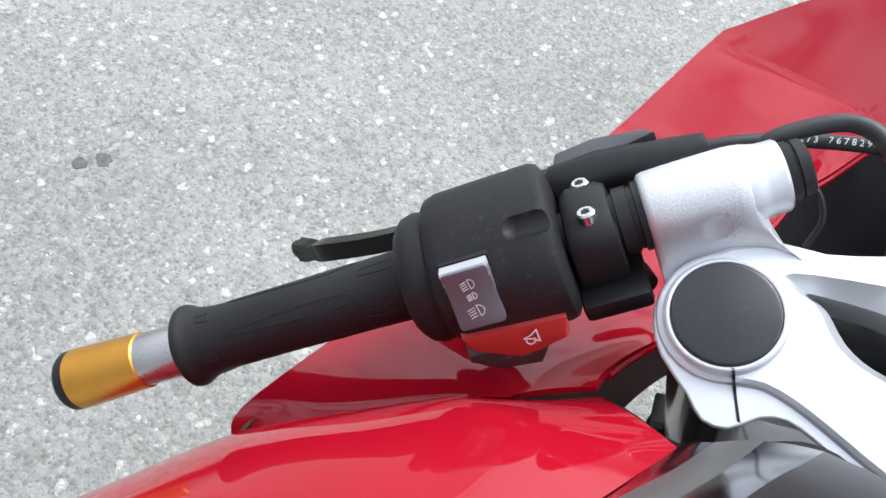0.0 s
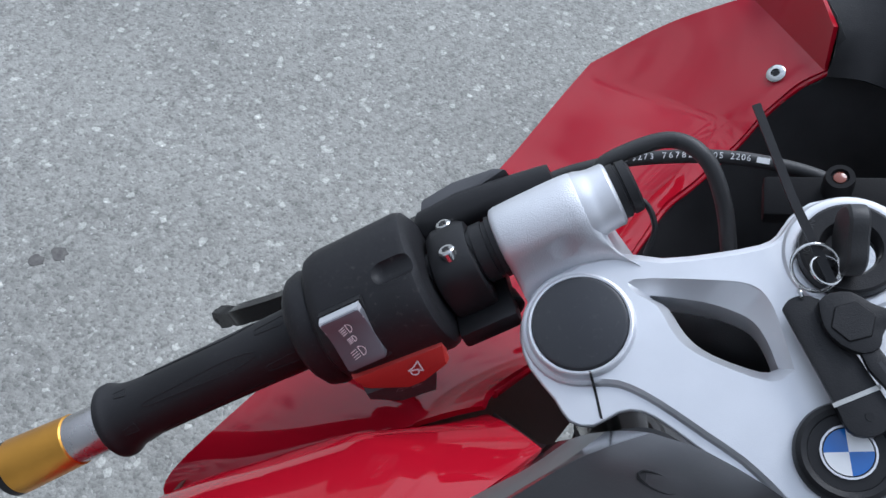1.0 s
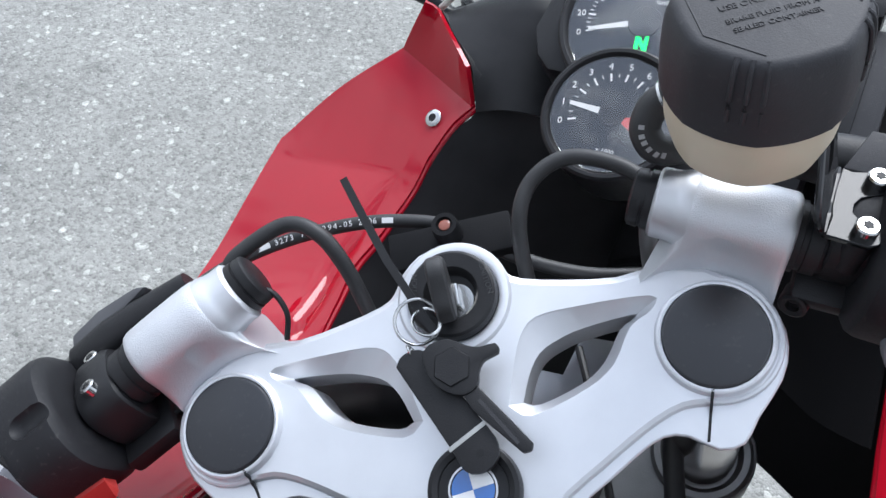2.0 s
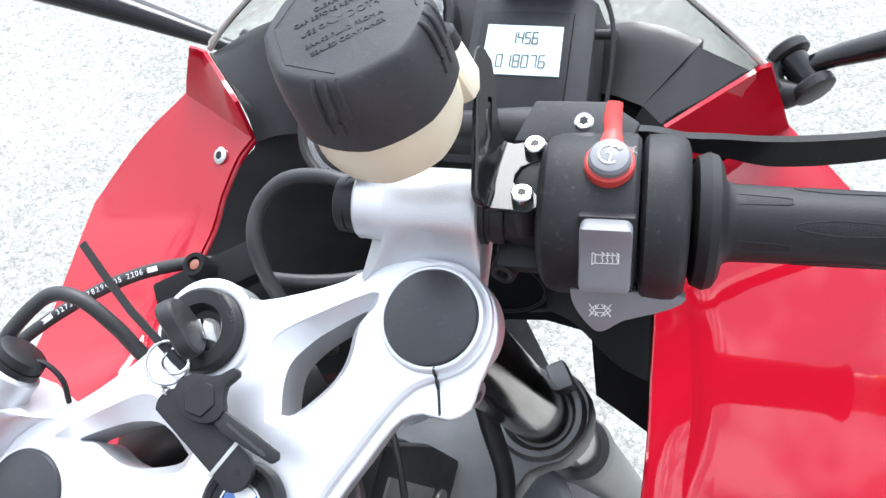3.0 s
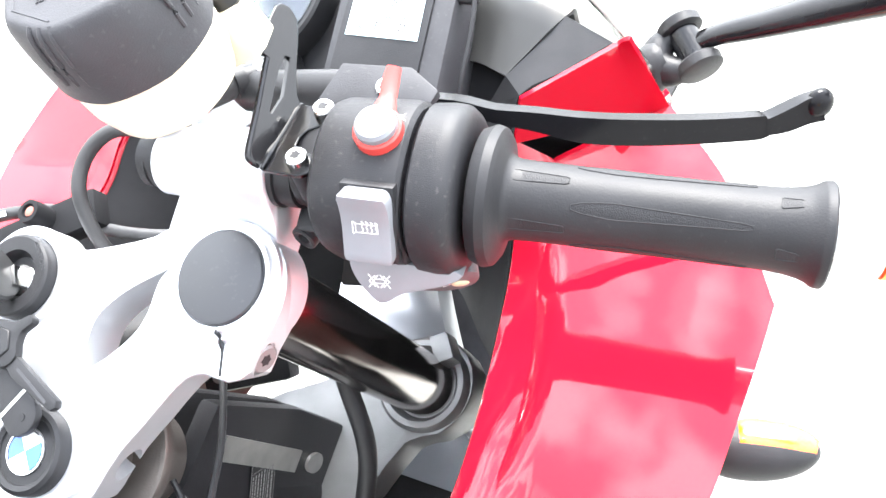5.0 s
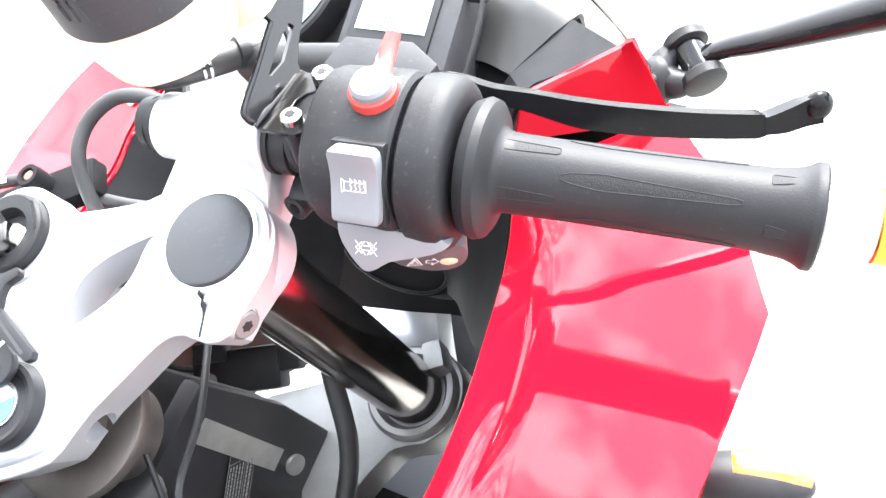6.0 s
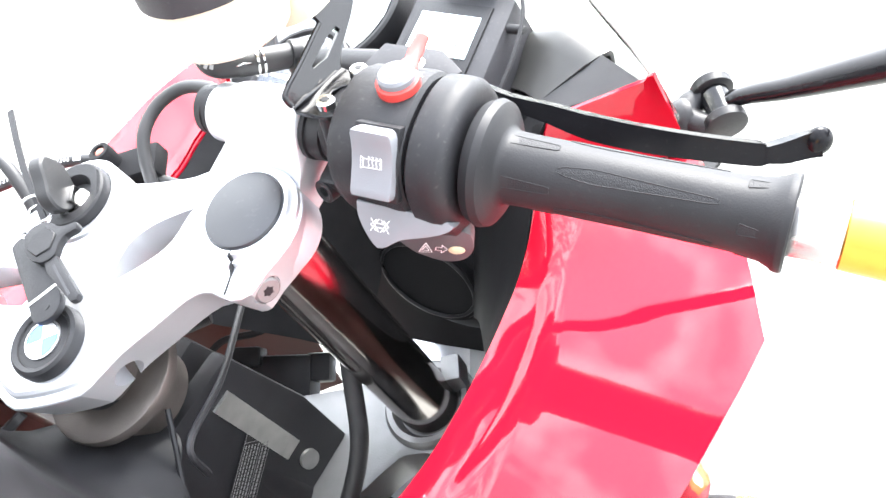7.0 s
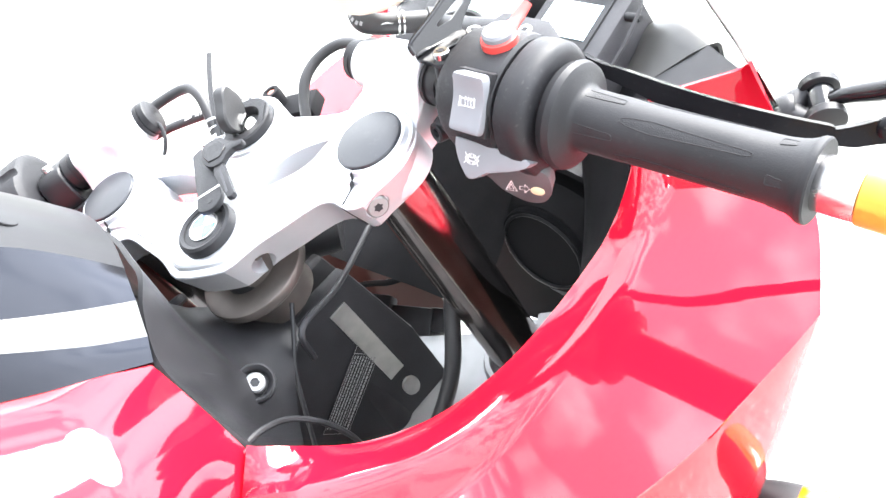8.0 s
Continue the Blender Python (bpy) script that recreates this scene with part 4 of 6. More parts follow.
# ---- right switch housing
rh = part("switch_housing", loft([super_ring(0.0925, 0.024, 0.026, 2.4), super_ring(0.0935, 0.028, 0.0295, 2.4), super_ring(0.096, 0.0315, 0.0328, 2.4), super_ring(0.100, 0.033, 0.0342, 2.4), super_ring(0.128, 0.034, 0.0348, 2.4), super_ring(0.1315, 0.0335, 0.0342, 2.4), super_ring(0.1332, 0.0315, 0.0325, 2.4), super_ring(0.1335, 0.028, 0.028, 2.4)]),
          HOUSING, bike, "black plastic right switch housing", pre=BAR, sharp=30)
part("throttle_ring", loft([super_ring(u, r, r, 2.3, 44, 0.0, -0.001) for u, r in ((0.1340, 0.0300), (0.1348, 0.0330), (0.1362, 0.0345), (0.1440, 0.0350), (0.1490, 0.0345), (0.1520, 0.0322), (0.1532, 0.0290), (0.1535, 0.02))]), HOUSING, rh, pre=BAR)
RROCK = BAR @ basis((0.1215, -0.73 * 0.0340 - 0.001, 0.683 * 0.0340 + 0.001), (1, 0, 0), NR)
part("rocker_frame", soften(prism([(-0.0111, -0.0168), (0.0111, -0.0168), (0.0111, 0.0168), (-0.0111, 0.0168)], -0.006, -0.0006), 0.0012), BLACK, rh, pre=RROCK)
rr = part("grip_heat_rocker", rocker(0.0102, 0.0158, 1.1), GREY, rh, "grey rocker switch with a heated grip symbol", pre=RROCK)
part("rocker_dot", prism(arc(0, 0, 0.0008, 0, 330, 11), 0, 0.0003), WHITE, rr, pre=RROCK @ Matrix.Translation((0, 0.0135, 0.0052)))
GRIPICON = [[(-0.0040, -0.002), (-0.0052, -0.0026), (-0.0052, 0.0026), (-0.0040, 0.002), (-0.0040, -0.002), (0.0045, -0.0018)], [(-0.0040, 0.0018), (0.0050, 0.0018), (0.0050, -0.0018)]]
for k in range(4):
    x = -0.0015 + 0.0019 * k
    GRIPICON.append([(x, -0.0018), (x + 0.0006, -0.0006), (x, 0.0006), (x + 0.0006, 0.0018), (x, 0.0030), (x + 0.0009, 0.0024)])
part("heat_symbol", ribbon(GRIPICON, 0.00036), WHITE, rr, pre=RROCK @ Matrix.Translation((0.0003, 0.0006, 0.0034)))
KILL = BAR @ basis((0.1212, 0.0085, 0.0335), (1, 0, 0), (0, 0.16, 1))
kill = part("kill_switch", turned([(-0.004, 0.0100), (0.0035, 0.0098), (0.0042, 0.0090), (0.0042, 0.0)], (0, 0, 0), seg=32), REDPLASTIC, rh, "red kill switch with a grey starter button", pre=KILL)
part("starter_button", turned([(0.0036, 0.0084), (0.0066, 0.0084), (0.0080, 0.0074), (0.0085, 0.0050), (0.0087, 0.0)], (0, 0, 0), seg=32), GREY, kill, "grey starter button", pre=KILL)
part("starter_symbol", ribbon([arc(0, 0, 0.0042, 40, 300, 14), [(0.0026, 0.0034), (0.0036, 0.0022), (0.0048, 0.0034), (0.0026, 0.0034)], [(0.0010, 0.0036), (-0.0010, 0.0006), (0.0008, 0.0003), (0.0, -0.0034)]], 0.0006), WHITE, kill, pre=KILL @ Matrix.Translation((0, 0, 0.0087)))
part("kill_paddle", sweep([(0, 0.006, 0.0022), (0.0004, 0.014, 0.0030), (0, 0.020, 0.0040), (0.0006, 0.0265, 0.0062)], [0.0058, 0.0036, 0.0038, 0.0032], 14, 5, (1.0, 0.7), (0, 0, 1)), REDPLASTIC, kill, pre=KILL)
part("stop_symbol", ribbon([arc(0, 0, 0.0013, 0, 360, 12), [(-0.0022, -0.0016), (0.0022, 0.0016)], [(-0.0022, 0.0016), (0.0022, -0.0016)]], 0.0003), GREYPRINT, rh, pre=BAR @ basis((0.1290, 0.0145, 0.0356), (1, 0.2, 0), (0, 0.2, 1)))
CANF = BAR @ basis((0.1208, -0.0413, -0.0057), (1, 0, 0), (0.1, -0.7, 0.7))
CAN = [(-0.0136, 0.0110), (-0.0130, 0.0058), (-0.0104, -0.0002), (-0.0059, -0.0065), (-0.0017, -0.0099), (0.0030, -0.0084), (0.0088, -0.0043), (0.0210, -0.0007), (0.0316, 0.0039), (0.0300, 0.0090)]
cb = part("cancel_switch", soften(prism(rounded(CAN, 2), -0.0090, 0.0), 0.0010), GREY, rh, "grey indicator cancel switch", pre=CANF)
part("cancel_symbol", ribbon([[(-0.0044, 0), (-0.0018, 0.0026), (-0.0018, 0.001), (0.0018, 0.001), (0.0018, 0.0026), (0.0044, 0), (0.0018, -0.0026), (0.0018, -0.001), (-0.0018, -0.001), (-0.0018, -0.0026), (-0.0044, 0)], [(-0.0045, -0.003), (-0.0005, 0.003)], [(-0.0045, 0.003), (-0.0005, -0.003)], [(0.0005, -0.003), (0.0045, 0.003)], [(0.0005, 0.003), (0.0045, -0.003)]], 0.00042), WHITE, cb, pre=CANF @ Matrix.Translation((-0.0010, 0.0012, 0.0001)))
HAZF = BAR @ basis((0.1308, -0.0344, -0.0315), (1, 0, 0), (0.3, -0.94, -0.08))
HAZ = [(-0.0110, 0.0110), (-0.0091, 0.0080), (-0.0065, -0.0030), (-0.0025, -0.0098), (0.0036, -0.0168), (0.0113, -0.0187), (0.0180, -0.0147), (0.0230, -0.0060), (0.0253, 0.0047), (0.0240, 0.0130), (0.0100, 0.0150)]
hz = part("hazard_switch", soften(prism(rounded(HAZ, 2), -0.0090, 0.0), 0.0010), DARKGREY, rh, "dark grey indicator switch with hazard symbol", pre=HAZF)
part("cancel_button", turned([(-0.002, 0.0040), (0.0004, 0.0040), (0.0009, 0.0031), (0.0009, 0)], (0, 0, 0), seg=24), CREAM, hz, "cream push button", pre=HAZF @ Matrix.Translation((0.0148, -0.0053, 0)))
part("hazard_symbol", ribbon([[(0, 0.0058), (-0.0030, -0.0048), (0.0034, -0.0044), (0, 0.0058)], [(0, 0.0026), (-0.0015, -0.0028), (0.0017, -0.0026), (0, 0.0026)]], 0.0005), WHITE, hz, pre=HAZF @ Matrix.Translation((0.0010, 0.0002, 0.0001)) @ Matrix.Rotation(-0.35, 4, "Z"))
part("arrow_symbol", ribbon([[(0.0030, 0), (0.0004, 0.0046), (0.0004, 0.0018), (-0.0024, 0.0018), (-0.0024, -0.0018), (0.0004, -0.0018), (0.0004, -0.0046), (0.0030, 0)]], 0.0005), WHITE, hz, pre=HAZF @ Matrix.Translation((0.0079, -0.0022, 0.0001)) @ Matrix.Rotation(-0.35, 4, "Z"))

# ---- brake side: master cylinder, bracket, reservoir, lever
mc = loft([super_ring(0.030, 0.006, 0.007, 2.4, 20, 0.040, -0.006), super_ring(0.034, 0.0085, 0.0095, 2.6, 20, 0.040, -0.006), super_ring(0.080, 0.0105, 0.012, 2.8, 20, 0.040, -0.004), super_ring(0.112, 0.0110, 0.012, 2.8, 20, 0.040, -0.003), super_ring(0.126, 0.0085, 0.010, 2.6, 20, 0.038, -0.005)])
mcp = part("master_cylinder", mc, BLACK, bike, "black brake master cylinder", pre=BAR)
part("pivot_plate", soften(prism([(0.078, 0.030), (0.086, 0.0500), (0.118, 0.0500), (0.132, 0.0400), (0.128, 0.030)], 0.004, 0.009), 0.001), MATT, mcp, pre=BAR)
screw(BAR @ basis((0.108, 0.040, 0.0085), (1, 0, 0), (0, 0, 1)), 0.0044, 0.0016, mcp)
BL = [(0.112, 0.038, 0.000), (0.135, 0.042, -0.0055), (0.152, 0.041, -0.0095), (0.170, 0.043, -0.0165), (0.190, 0.045, -0.025), (0.215, 0.052, -0.037), (0.240, 0.060, -0.0475), (0.262, 0.068, -0.0565), (0.266, 0.0695, -0.0575), (0.274, 0.0740, -0.0590), (0.282, 0.0790, -0.0590), (0.2890, 0.0815, -0.0580)]
blade = [(p, w) for p, w in zip(smooth_line(BL, 4), np.interp(np.linspace(0, 11, 45), range(12), (0.0062, 0.0058, 0.0062, 0.0088, 0.0120, 0.0124, 0.0118, 0.0115, 0.0086, 0.0114, 0.0122, 0.0128)))]
bl = part("brake_lever", strip([p for p, _ in blade], [float(w) for _, w in blade], 0.0075, (0.0, 0.66, 0.75)), LEVER, bike, "gloss black brake lever, scratched, with a rounded end", pre=BAR_R, sharp=50)
ball = bmesh.new()
bmesh.ops.create_uvsphere(ball, u_segments=24, v_segments=16, radius=1.0, matrix=basis((0.2880, 0.0820, -0.0576), (0.72, 0.66, 0.05), (-0.68, 0.54, -0.48)) @ Matrix.Diagonal((0.0070, 0.0072, 0.0052, 1)))
part("lever_end", ball, LEVER, bl, pre=BAR_R)


FOOT = [(-0.0012, 0.0002), (0.0021, 0.0282), (0.0060, 0.0277), (0.0142, 0.0300), (0.0198, 0.0290), (0.0215, 0.0240), (0.0194, 0.0190), (0.0150, 0.0172), (0.0105, 0.0145), (0.0084, 0.0105), (0.0082, 0.0065), (0.0108, 0.0034), (0.0166, 0.0030), (0.0195, -0.0015), (0.0190, -0.0065), (0.0150, -0.0090), (-0.0016, -0.0079)]
UPRIGHT = [(0.0594, 0.0314), (0.0616, 0.0273), (0.0603, 0.0214), (0.0524, 0.0159), (0.0381, 0.0083), (0.0309, 0.0031), (0.0287, -0.0005), (-0.0007, 0.0006), (-0.0082, 0.0011), (-0.0092, 0.0050), (-0.0066, 0.0083), (0.0107, 0.0142), (0.0267, 0.0202), (0.0335, 0.0226), (0.0325, 0.0261), (0.0269, 0.0326), (0.0350, 0.0385), (0.0386, 0.0329), (0.0463, 0.0311), (0.0555, 0.0325)]
SLOT = [(0.0405, 0.0173), (0.0418, 0.0150), (0.0251, 0.0085), (0.0144, 0.0086), (0.0144, 0.0100), (0.0259, 0.0140), (0.0324, 0.0160)]
FOOTM = BAR @ basis((0.0742, -0.0019, 0.0255), (1, 0, 0), (0, 0.30, 1))
UPM = BAR @ basis((0.0738, -0.0010, 0.0258), (0.0015, 0.025, -0.0095), (0.877, 0.124, 0.465))
br = part("reservoir_bracket", holed_plate(UPRIGHT, [SLOT], [SLOT], 0.0, -0.0024, 0.0006), GLOSSBLACK, bike, "glossy black reservoir bracket, scratched along its bend", pre=UPM)
part("bracket_foot", holed_plate(FOOT, [], [], 0.0002, -0.0026, 0.0005), GLOSSBLACK, br, pre=FOOTM)
part("bracket_bead", sweep([(-0.009, 0.0002, 0.0), (-0.0006, 0.0006, 0.0002), (0.006, 0.0004, 0.0001), (0.016, 0.0002, 0.0001), (0.024, 0.0, 0.0002), (0.029, -0.0004, 0.0)], [0.0008, 0.0016, 0.0009, 0.0009, 0.0016, 0.0010], 8, 4), GLOSSBLACK, br, pre=UPM)
part("bracket_rim", sweep([(-0.0082, 0.0014, -0.0012), (-0.0090, 0.0050, -0.0012), (-0.0066, 0.0083, -0.0012), (0.0107, 0.0142, -0.0012), (0.0267, 0.0202, -0.0012), (0.0335, 0.0226, -0.0012)], 0.0014, 8, 4), GLOSSBLACK, br, pre=UPM)
RES = basis((0.1370, 0.0775, 0.1085), (1, 0.12, 0), (0.10, 0.25, 0.96)) @ Matrix.Scale(0.97, 4) @ Matrix.Translation((0, 0, -0.1078))


def octagon(r, z, flat=0.25):
    """A circle drawn a little towards an octagon."""
    ring = []
    for k in range(48):
        a = 2 * math.pi * k / 48
        e = math.cos(((a + math.pi / 8) % (math.pi / 4)) - math.pi / 8)
        q = r * (1 - flat + flat * 0.96 / e)
        ring.append((q * math.cos(a), q * math.sin(a), z))
    return ring


rb = part("reservoir", loft([octagon(0.0150, 0.0415), octagon(0.0225, 0.0424), octagon(0.0284, 0.0462), octagon(0.0312, 0.0560), octagon(0.0318, 0.0690), octagon(0.0318, 0.0850)]), IVORY, bike, "cream translucent brake fluid reservoir", pre=RES)
rc = part("reservoir_cap", loft([octagon(0.0320, 0.0725), octagon(0.0338, 0.0732), octagon(0.0337, 0.0880, 0.3), octagon(0.0332, 0.0960, 0.34), octagon(0.0324, 0.1022, 0.42), octagon(0.0314, 0.1054, 0.48), octagon(0.0304, 0.1067, 0.5), octagon(0.0292, 0.1073, 0.52), octagon(0.0280, 0.1075, 0.52), octagon(0.0, 0.1078)]), MATT, rb, "black reservoir cap with raised lettering", pre=RES, sharp=60)
part("cap_border", merge(*[sweep([(0.0272 * math.cos(radians(a)), 0.0272 * math.sin(radians(a)), 0.1075), (0.0272 * math.cos(radians(b)), 0.0272 * math.sin(radians(b)), 0.1075)], 0.0004, 6, 1) for a, b in ((20, 65), (65, 110), (110, 155), (155, 200), (200, 245), (-25, 20))]), MATT, rc, pre=RES)
for text, x, y, size in (("WARNING", 0.003, 0.0165, 0.0043), ("CLEAN FILLER", 0.0010, 0.0108, 0.0031), ("CAP BEFORE REMOVING", -0.001, 0.0066, 0.0031), ("USE ONLY", -0.0085, 0.0005, 0.0037), ("DOT4", 0.0078, 0.0002, 0.0048), ("BRAKE FLUID FROM A", -0.002, -0.0062, 0.0031), ("SEALED CONTAINER", -0.002, -0.0108, 0.0031)):
    part("cap_lettering", lettering(text, size, 0.0002), MATT, rc, pre=RES @ Matrix.Translation((x, y, 0.1078)))
for a0 in (238, 328):
    for k in (-9, 0, 9):
        a = radians(a0 + k)
        r = 0.0332
        part("cap_rib", sweep([(0.0292 * math.cos(a), 0.0292 * math.sin(a), 0.1070), (0.0318 * math.cos(a), 0.0318 * math.sin(a), 0.1040), (r * math.cos(a), r * math.sin(a), 0.0950), (r * math.cos(a), r * math.sin(a), 0.0830)], 0.0010, 8, 4), MATT, rc, pre=RES)
EARM = BAR @ basis((0.0529, 0.0513, 0.0580), (1, 0.2, 0.1), (-0.35, 0.30, 0.88))
part("reservoir_ear", soften(prism([(-0.014, -0.012), (0.002, -0.012), (0.0045, -0.006), (0.004, 0.008), (-0.014, 0.008)], -0.026, -0.0045), 0.002), IVORY, rb, pre=EARM)
es = part("ear_screw", turned([(-0.006, 0.0048), (-0.0045, 0.0064), (0.0020, 0.0064), (0.0034, 0.0054), (0.0034, 0.0)], (0, 0, 0), seg=28), BLACK, rb, "black cap screw", pre=EARM)
part("screw_socket", torx_socket(0.0032, 0.0034), DARKGREY, es, pre=EARM)
ELBOW = [(0.134, 0.086, 0.004), (0.122, 0.080, 0.012), (0.109, 0.0755, 0.0195), (0.1000, 0.0765, 0.0240), (0.0975, 0.0835, 0.0290), (0.1030, 0.0900, 0.0345), (0.1130, 0.0905, 0.0395), (0.1240, 0.0870, 0.0450)]
eh = part("reservoir_hose", sweep(ELBOW, 0.0066, 18, 8), HOSE, bike, "black rubber reservoir hose with worn white print")
part("reservoir_spout", sweep([(0.136, 0.082, 0.056), (0.128, 0.085, 0.049), (0.118, 0.0895, 0.042)], [0.0090, 0.0078, 0.0060], 16, 5), IVORY, rb)
trail = smooth_line(ELBOW, 8)
for at in (9, 45):
    d = (trail[at + 1] - trail[at - 1]).normalized()
    for k in (-1, 1):
        part("hose_clip", turned([(-0.0006, 0.0066), (-0.0006, 0.0075), (0.0006, 0.0075), (0.0006, 0.0066)], tuple(trail[at] + d * 0.0016 * k), tuple(d), 24), STEEL, eh, "steel spring hose clip")
part("clip_loop", sweep([tuple(Vector((0.1195, 0.0735, 0.0185)) + Vector(q)) for q in ((0, 0, 0), (-0.004, -0.002, 0.003), (-0.009, -0.002, 0.002), (-0.010, -0.001, -0.003), (-0.005, 0, -0.004), (0, 0, 0))], 0.0006, 6, 4), STEEL, eh)
for k, at in enumerate((22, 24, 26, 28, 30, 33)):
    d = (trail[at + 1] - trail[at - 1]).normalized()
    n = Vector((-0.35, -0.55, 0.75))
    part("print_bar", prism([(-0.0009, -0.0012), (0.0009, -0.0012), (0.0009, 0.0012), (-0.0009, 0.0012)], -0.0004, 0.0002), GREYPRINT, eh, pre=basis(trail[at] + (n - d * n.dot(d)).normalized() * 0.0066, d, n - d * n.dot(d)))
part("port_fitting", turned([(-0.010, 0.0060), (0.0, 0.0060), (0.0005, 0.0085), (0.006, 0.0085), (0.0065, 0.0065), (0.012, 0.0065)], (0.1330, 0.0855, 0.0045), (0.75, 0.30, -0.55), 20), BLACK, eh)
# ---- cables and hoses on the bars
part("clutch_cable", sweep([(-0.108, 0.072, -0.006), (-0.101, 0.080, 0.0), (-0.075, 0.0905, 0.001), (-0.058, 0.0825, 0.0), (-0.049, 0.066, -0.012), (-0.045, 0.046, -0.034), (-0.043, 0.030, -0.080)], 0.0039, 14, 8), HOSE, bike, "black rubber cable loop")
BH = [(-0.185, 0.060, -0.030), (-0.150, 0.078, -0.032), (-0.120, 0.091, -0.032), (-0.090, 0.0985, -0.034), (-0.055, 0.0985, -0.031), (-0.026, 0.095, -0.032), (0.001, 0.086, -0.034), (0.030, 0.064, -0.036), (0.060, 0.052, -0.045), (0.09, 0.05, -0.06)]
part("clutch_outer", sweep(BH, 0.0035, 14, 8), HOSE, bike, "black cable with white printing")
part("bar_cable", sweep([(0.100, 0.068, 0.0), (0.084, 0.084, 0.001), (0.063, 0.0930, 0.0), (0.045, 0.0855, -0.002), (0.036, 0.068, -0.008), (0.034, 0.045, -0.030), (0.034, 0.030, -0.080)], 0.0037, 14, 8), HOSE, bike, "black rubber cable loop")
part("grey_tube", sweep([(0.094, 0.062, -0.010), (0.092, 0.056, -0.030), (0.092, 0.046, -0.075)], 0.0042, 12, 5), ALLOY, bike)
part("bung_lead", sweep([(-0.094, 0.060, 0.004), (-0.083, 0.058, 0.002), (-0.078, 0.048, -0.004), (-0.082, 0.038, -0.012)], 0.0014, 8, 6), BLACK, bike)
line = smooth_line(BH, 8)

for text, s in (("3273 7678294-05 2206", 31),):
    for i, ch in enumerate(text):
        t = 23.4 + i * 0.70
        k = int(t)
        c = line[k].lerp(line[k + 1], t - k)
        d = (line[k + 2] - line[k - 1]).normalized()
        if ch != " ":
            part("cable_print", lettering(ch, 0.0043, 0.0001), WHITE, bpy.data.objects["clutch_outer"], pre=basis(c + Vector((0, -0.0011, 0.0036)), d, (-0.05, -0.3, 0.95)))
for t, w in ((21.6, 0.0072), (38.6, 0.0060)):
    k = int(t)
    c = line[k].lerp(line[k + 1], t - k)
    d = (line[k + 2] - line[k - 1]).normalized()
    part("cable_print", prism([(-w / 2, -0.0014), (w / 2, -0.0014), (w / 2, 0.0014), (-w / 2, 0.0014)], 0, 0.0002), WHITE, bpy.data.objects["clutch_outer"], pre=basis(c + Vector((0, -0.0011, 0.0036)), d, (-0.05, -0.3, 0.95)))
sensor = part("sensor_mount", turned([(-0.030, 0.0065), (-0.004, 0.0068), (0.0, 0.0062), (0.0, 0.0040), (-0.0015, 0.0036), (-0.0015, 0.0)], (0.0006, 0.0790, -0.012), (0, 0.1, 1), 24), CAVE, bike, "black sensor with a red eye")
part("sensor_eye", turned([(-0.002, 0.0030), (-0.0004, 0.0028), (0.0, 0.0018), (0.0, 0.0)], (0.0006, 0.0790, -0.0125), (0, 0.1, 1), 20), EYE, sensor)
part("sensor_plate", box((0.0, 0.0750, -0.0300), (0.062, 0.020, 0.012), 0.002), CAVE, bike)

part("wiring_loom", sweep([(-0.120, 0.030, -0.120), (-0.070, 0.030, -0.100), (-0.030, 0.020, -0.095), (0.010, 0.030, -0.110)], [0.020, 0.026, 0.026, 0.020], 14, 5), BLACK, bike, "black wrapped wiring loom")

# ---------------------------------------------------------------- fairing, both sides
INNER = [(0.1333, 0.2496, -0.0166), (0.1375, 0.2370, -0.0370), (0.1415, 0.2180, -0.0580), (0.1440, 0.1990, -0.0710), (0.1463, 0.1800, -0.0785), (0.1487, 0.1590, -0.0855), (0.1515, 0.1370, -0.0905), (0.1540, 0.1130, -0.0950), (0.1558, 0.0870, -0.0988), (0.1560, 0.0570, -0.1005), (0.1545, 0.0250, -0.0970), (0.1500, -0.0110, -0.0850), (0.1390, -0.0460, -0.0650)]
OUTER = [(0.1997, 0.3147, -0.0343), (0.2440, 0.2747, -0.0567), (0.2772, 0.2235, -0.0809), (0.2762, 0.2015, -0.0879), (0.2745, 0.1806, -0.0943), (0.2724, 0.1565, -0.1018), (0.2696, 0.1284, -0.1104), (0.2632, 0.0985, -0.1190), (0.2545, 0.0640, -0.1292), (0.2480, 0.0180, -0.1428), (0.2490, -0.0390, -0.1450), (0.2478, -0.1012, -0.1400), (0.2456, -0.1693, -0.1330)]
# the clutch side differs where the panel was pushed out of true
OUTER_L = [(0.2078, 0.2840, -0.0095), (0.2450, 0.2580, -0.0440), (0.2772, 0.2235, -0.0809), (0.2762, 0.2015, -0.0881), (0.2745, 0.1806, -0.0950), (0.2724, 0.1565, -0.1030), (0.2696, 0.1284, -0.1112), (0.2660, 0.0953, -0.1160), (0.2616, 0.0565, -0.1172), (0.2567, 0.0113, -0.1158), (0.2518, -0.0411, -0.1142), (0.2478, -0.1012, -0.1158), (0.2456, -0.1693, -0.1251)]


def mid(a, b, t, lift=0.0):
    return (a[0] + (b[0] - a[0]) * t, a[1] + (b[1] - a[1]) * t, a[2] + (b[2] - a[2]) * t + lift)


JOINT = ((0.1325, -0.0562, -0.0605), (0.1600, -0.0780, -0.0840), (0.1760, -0.0955, -0.0945), (0.2440, -0.1810, -0.1320))


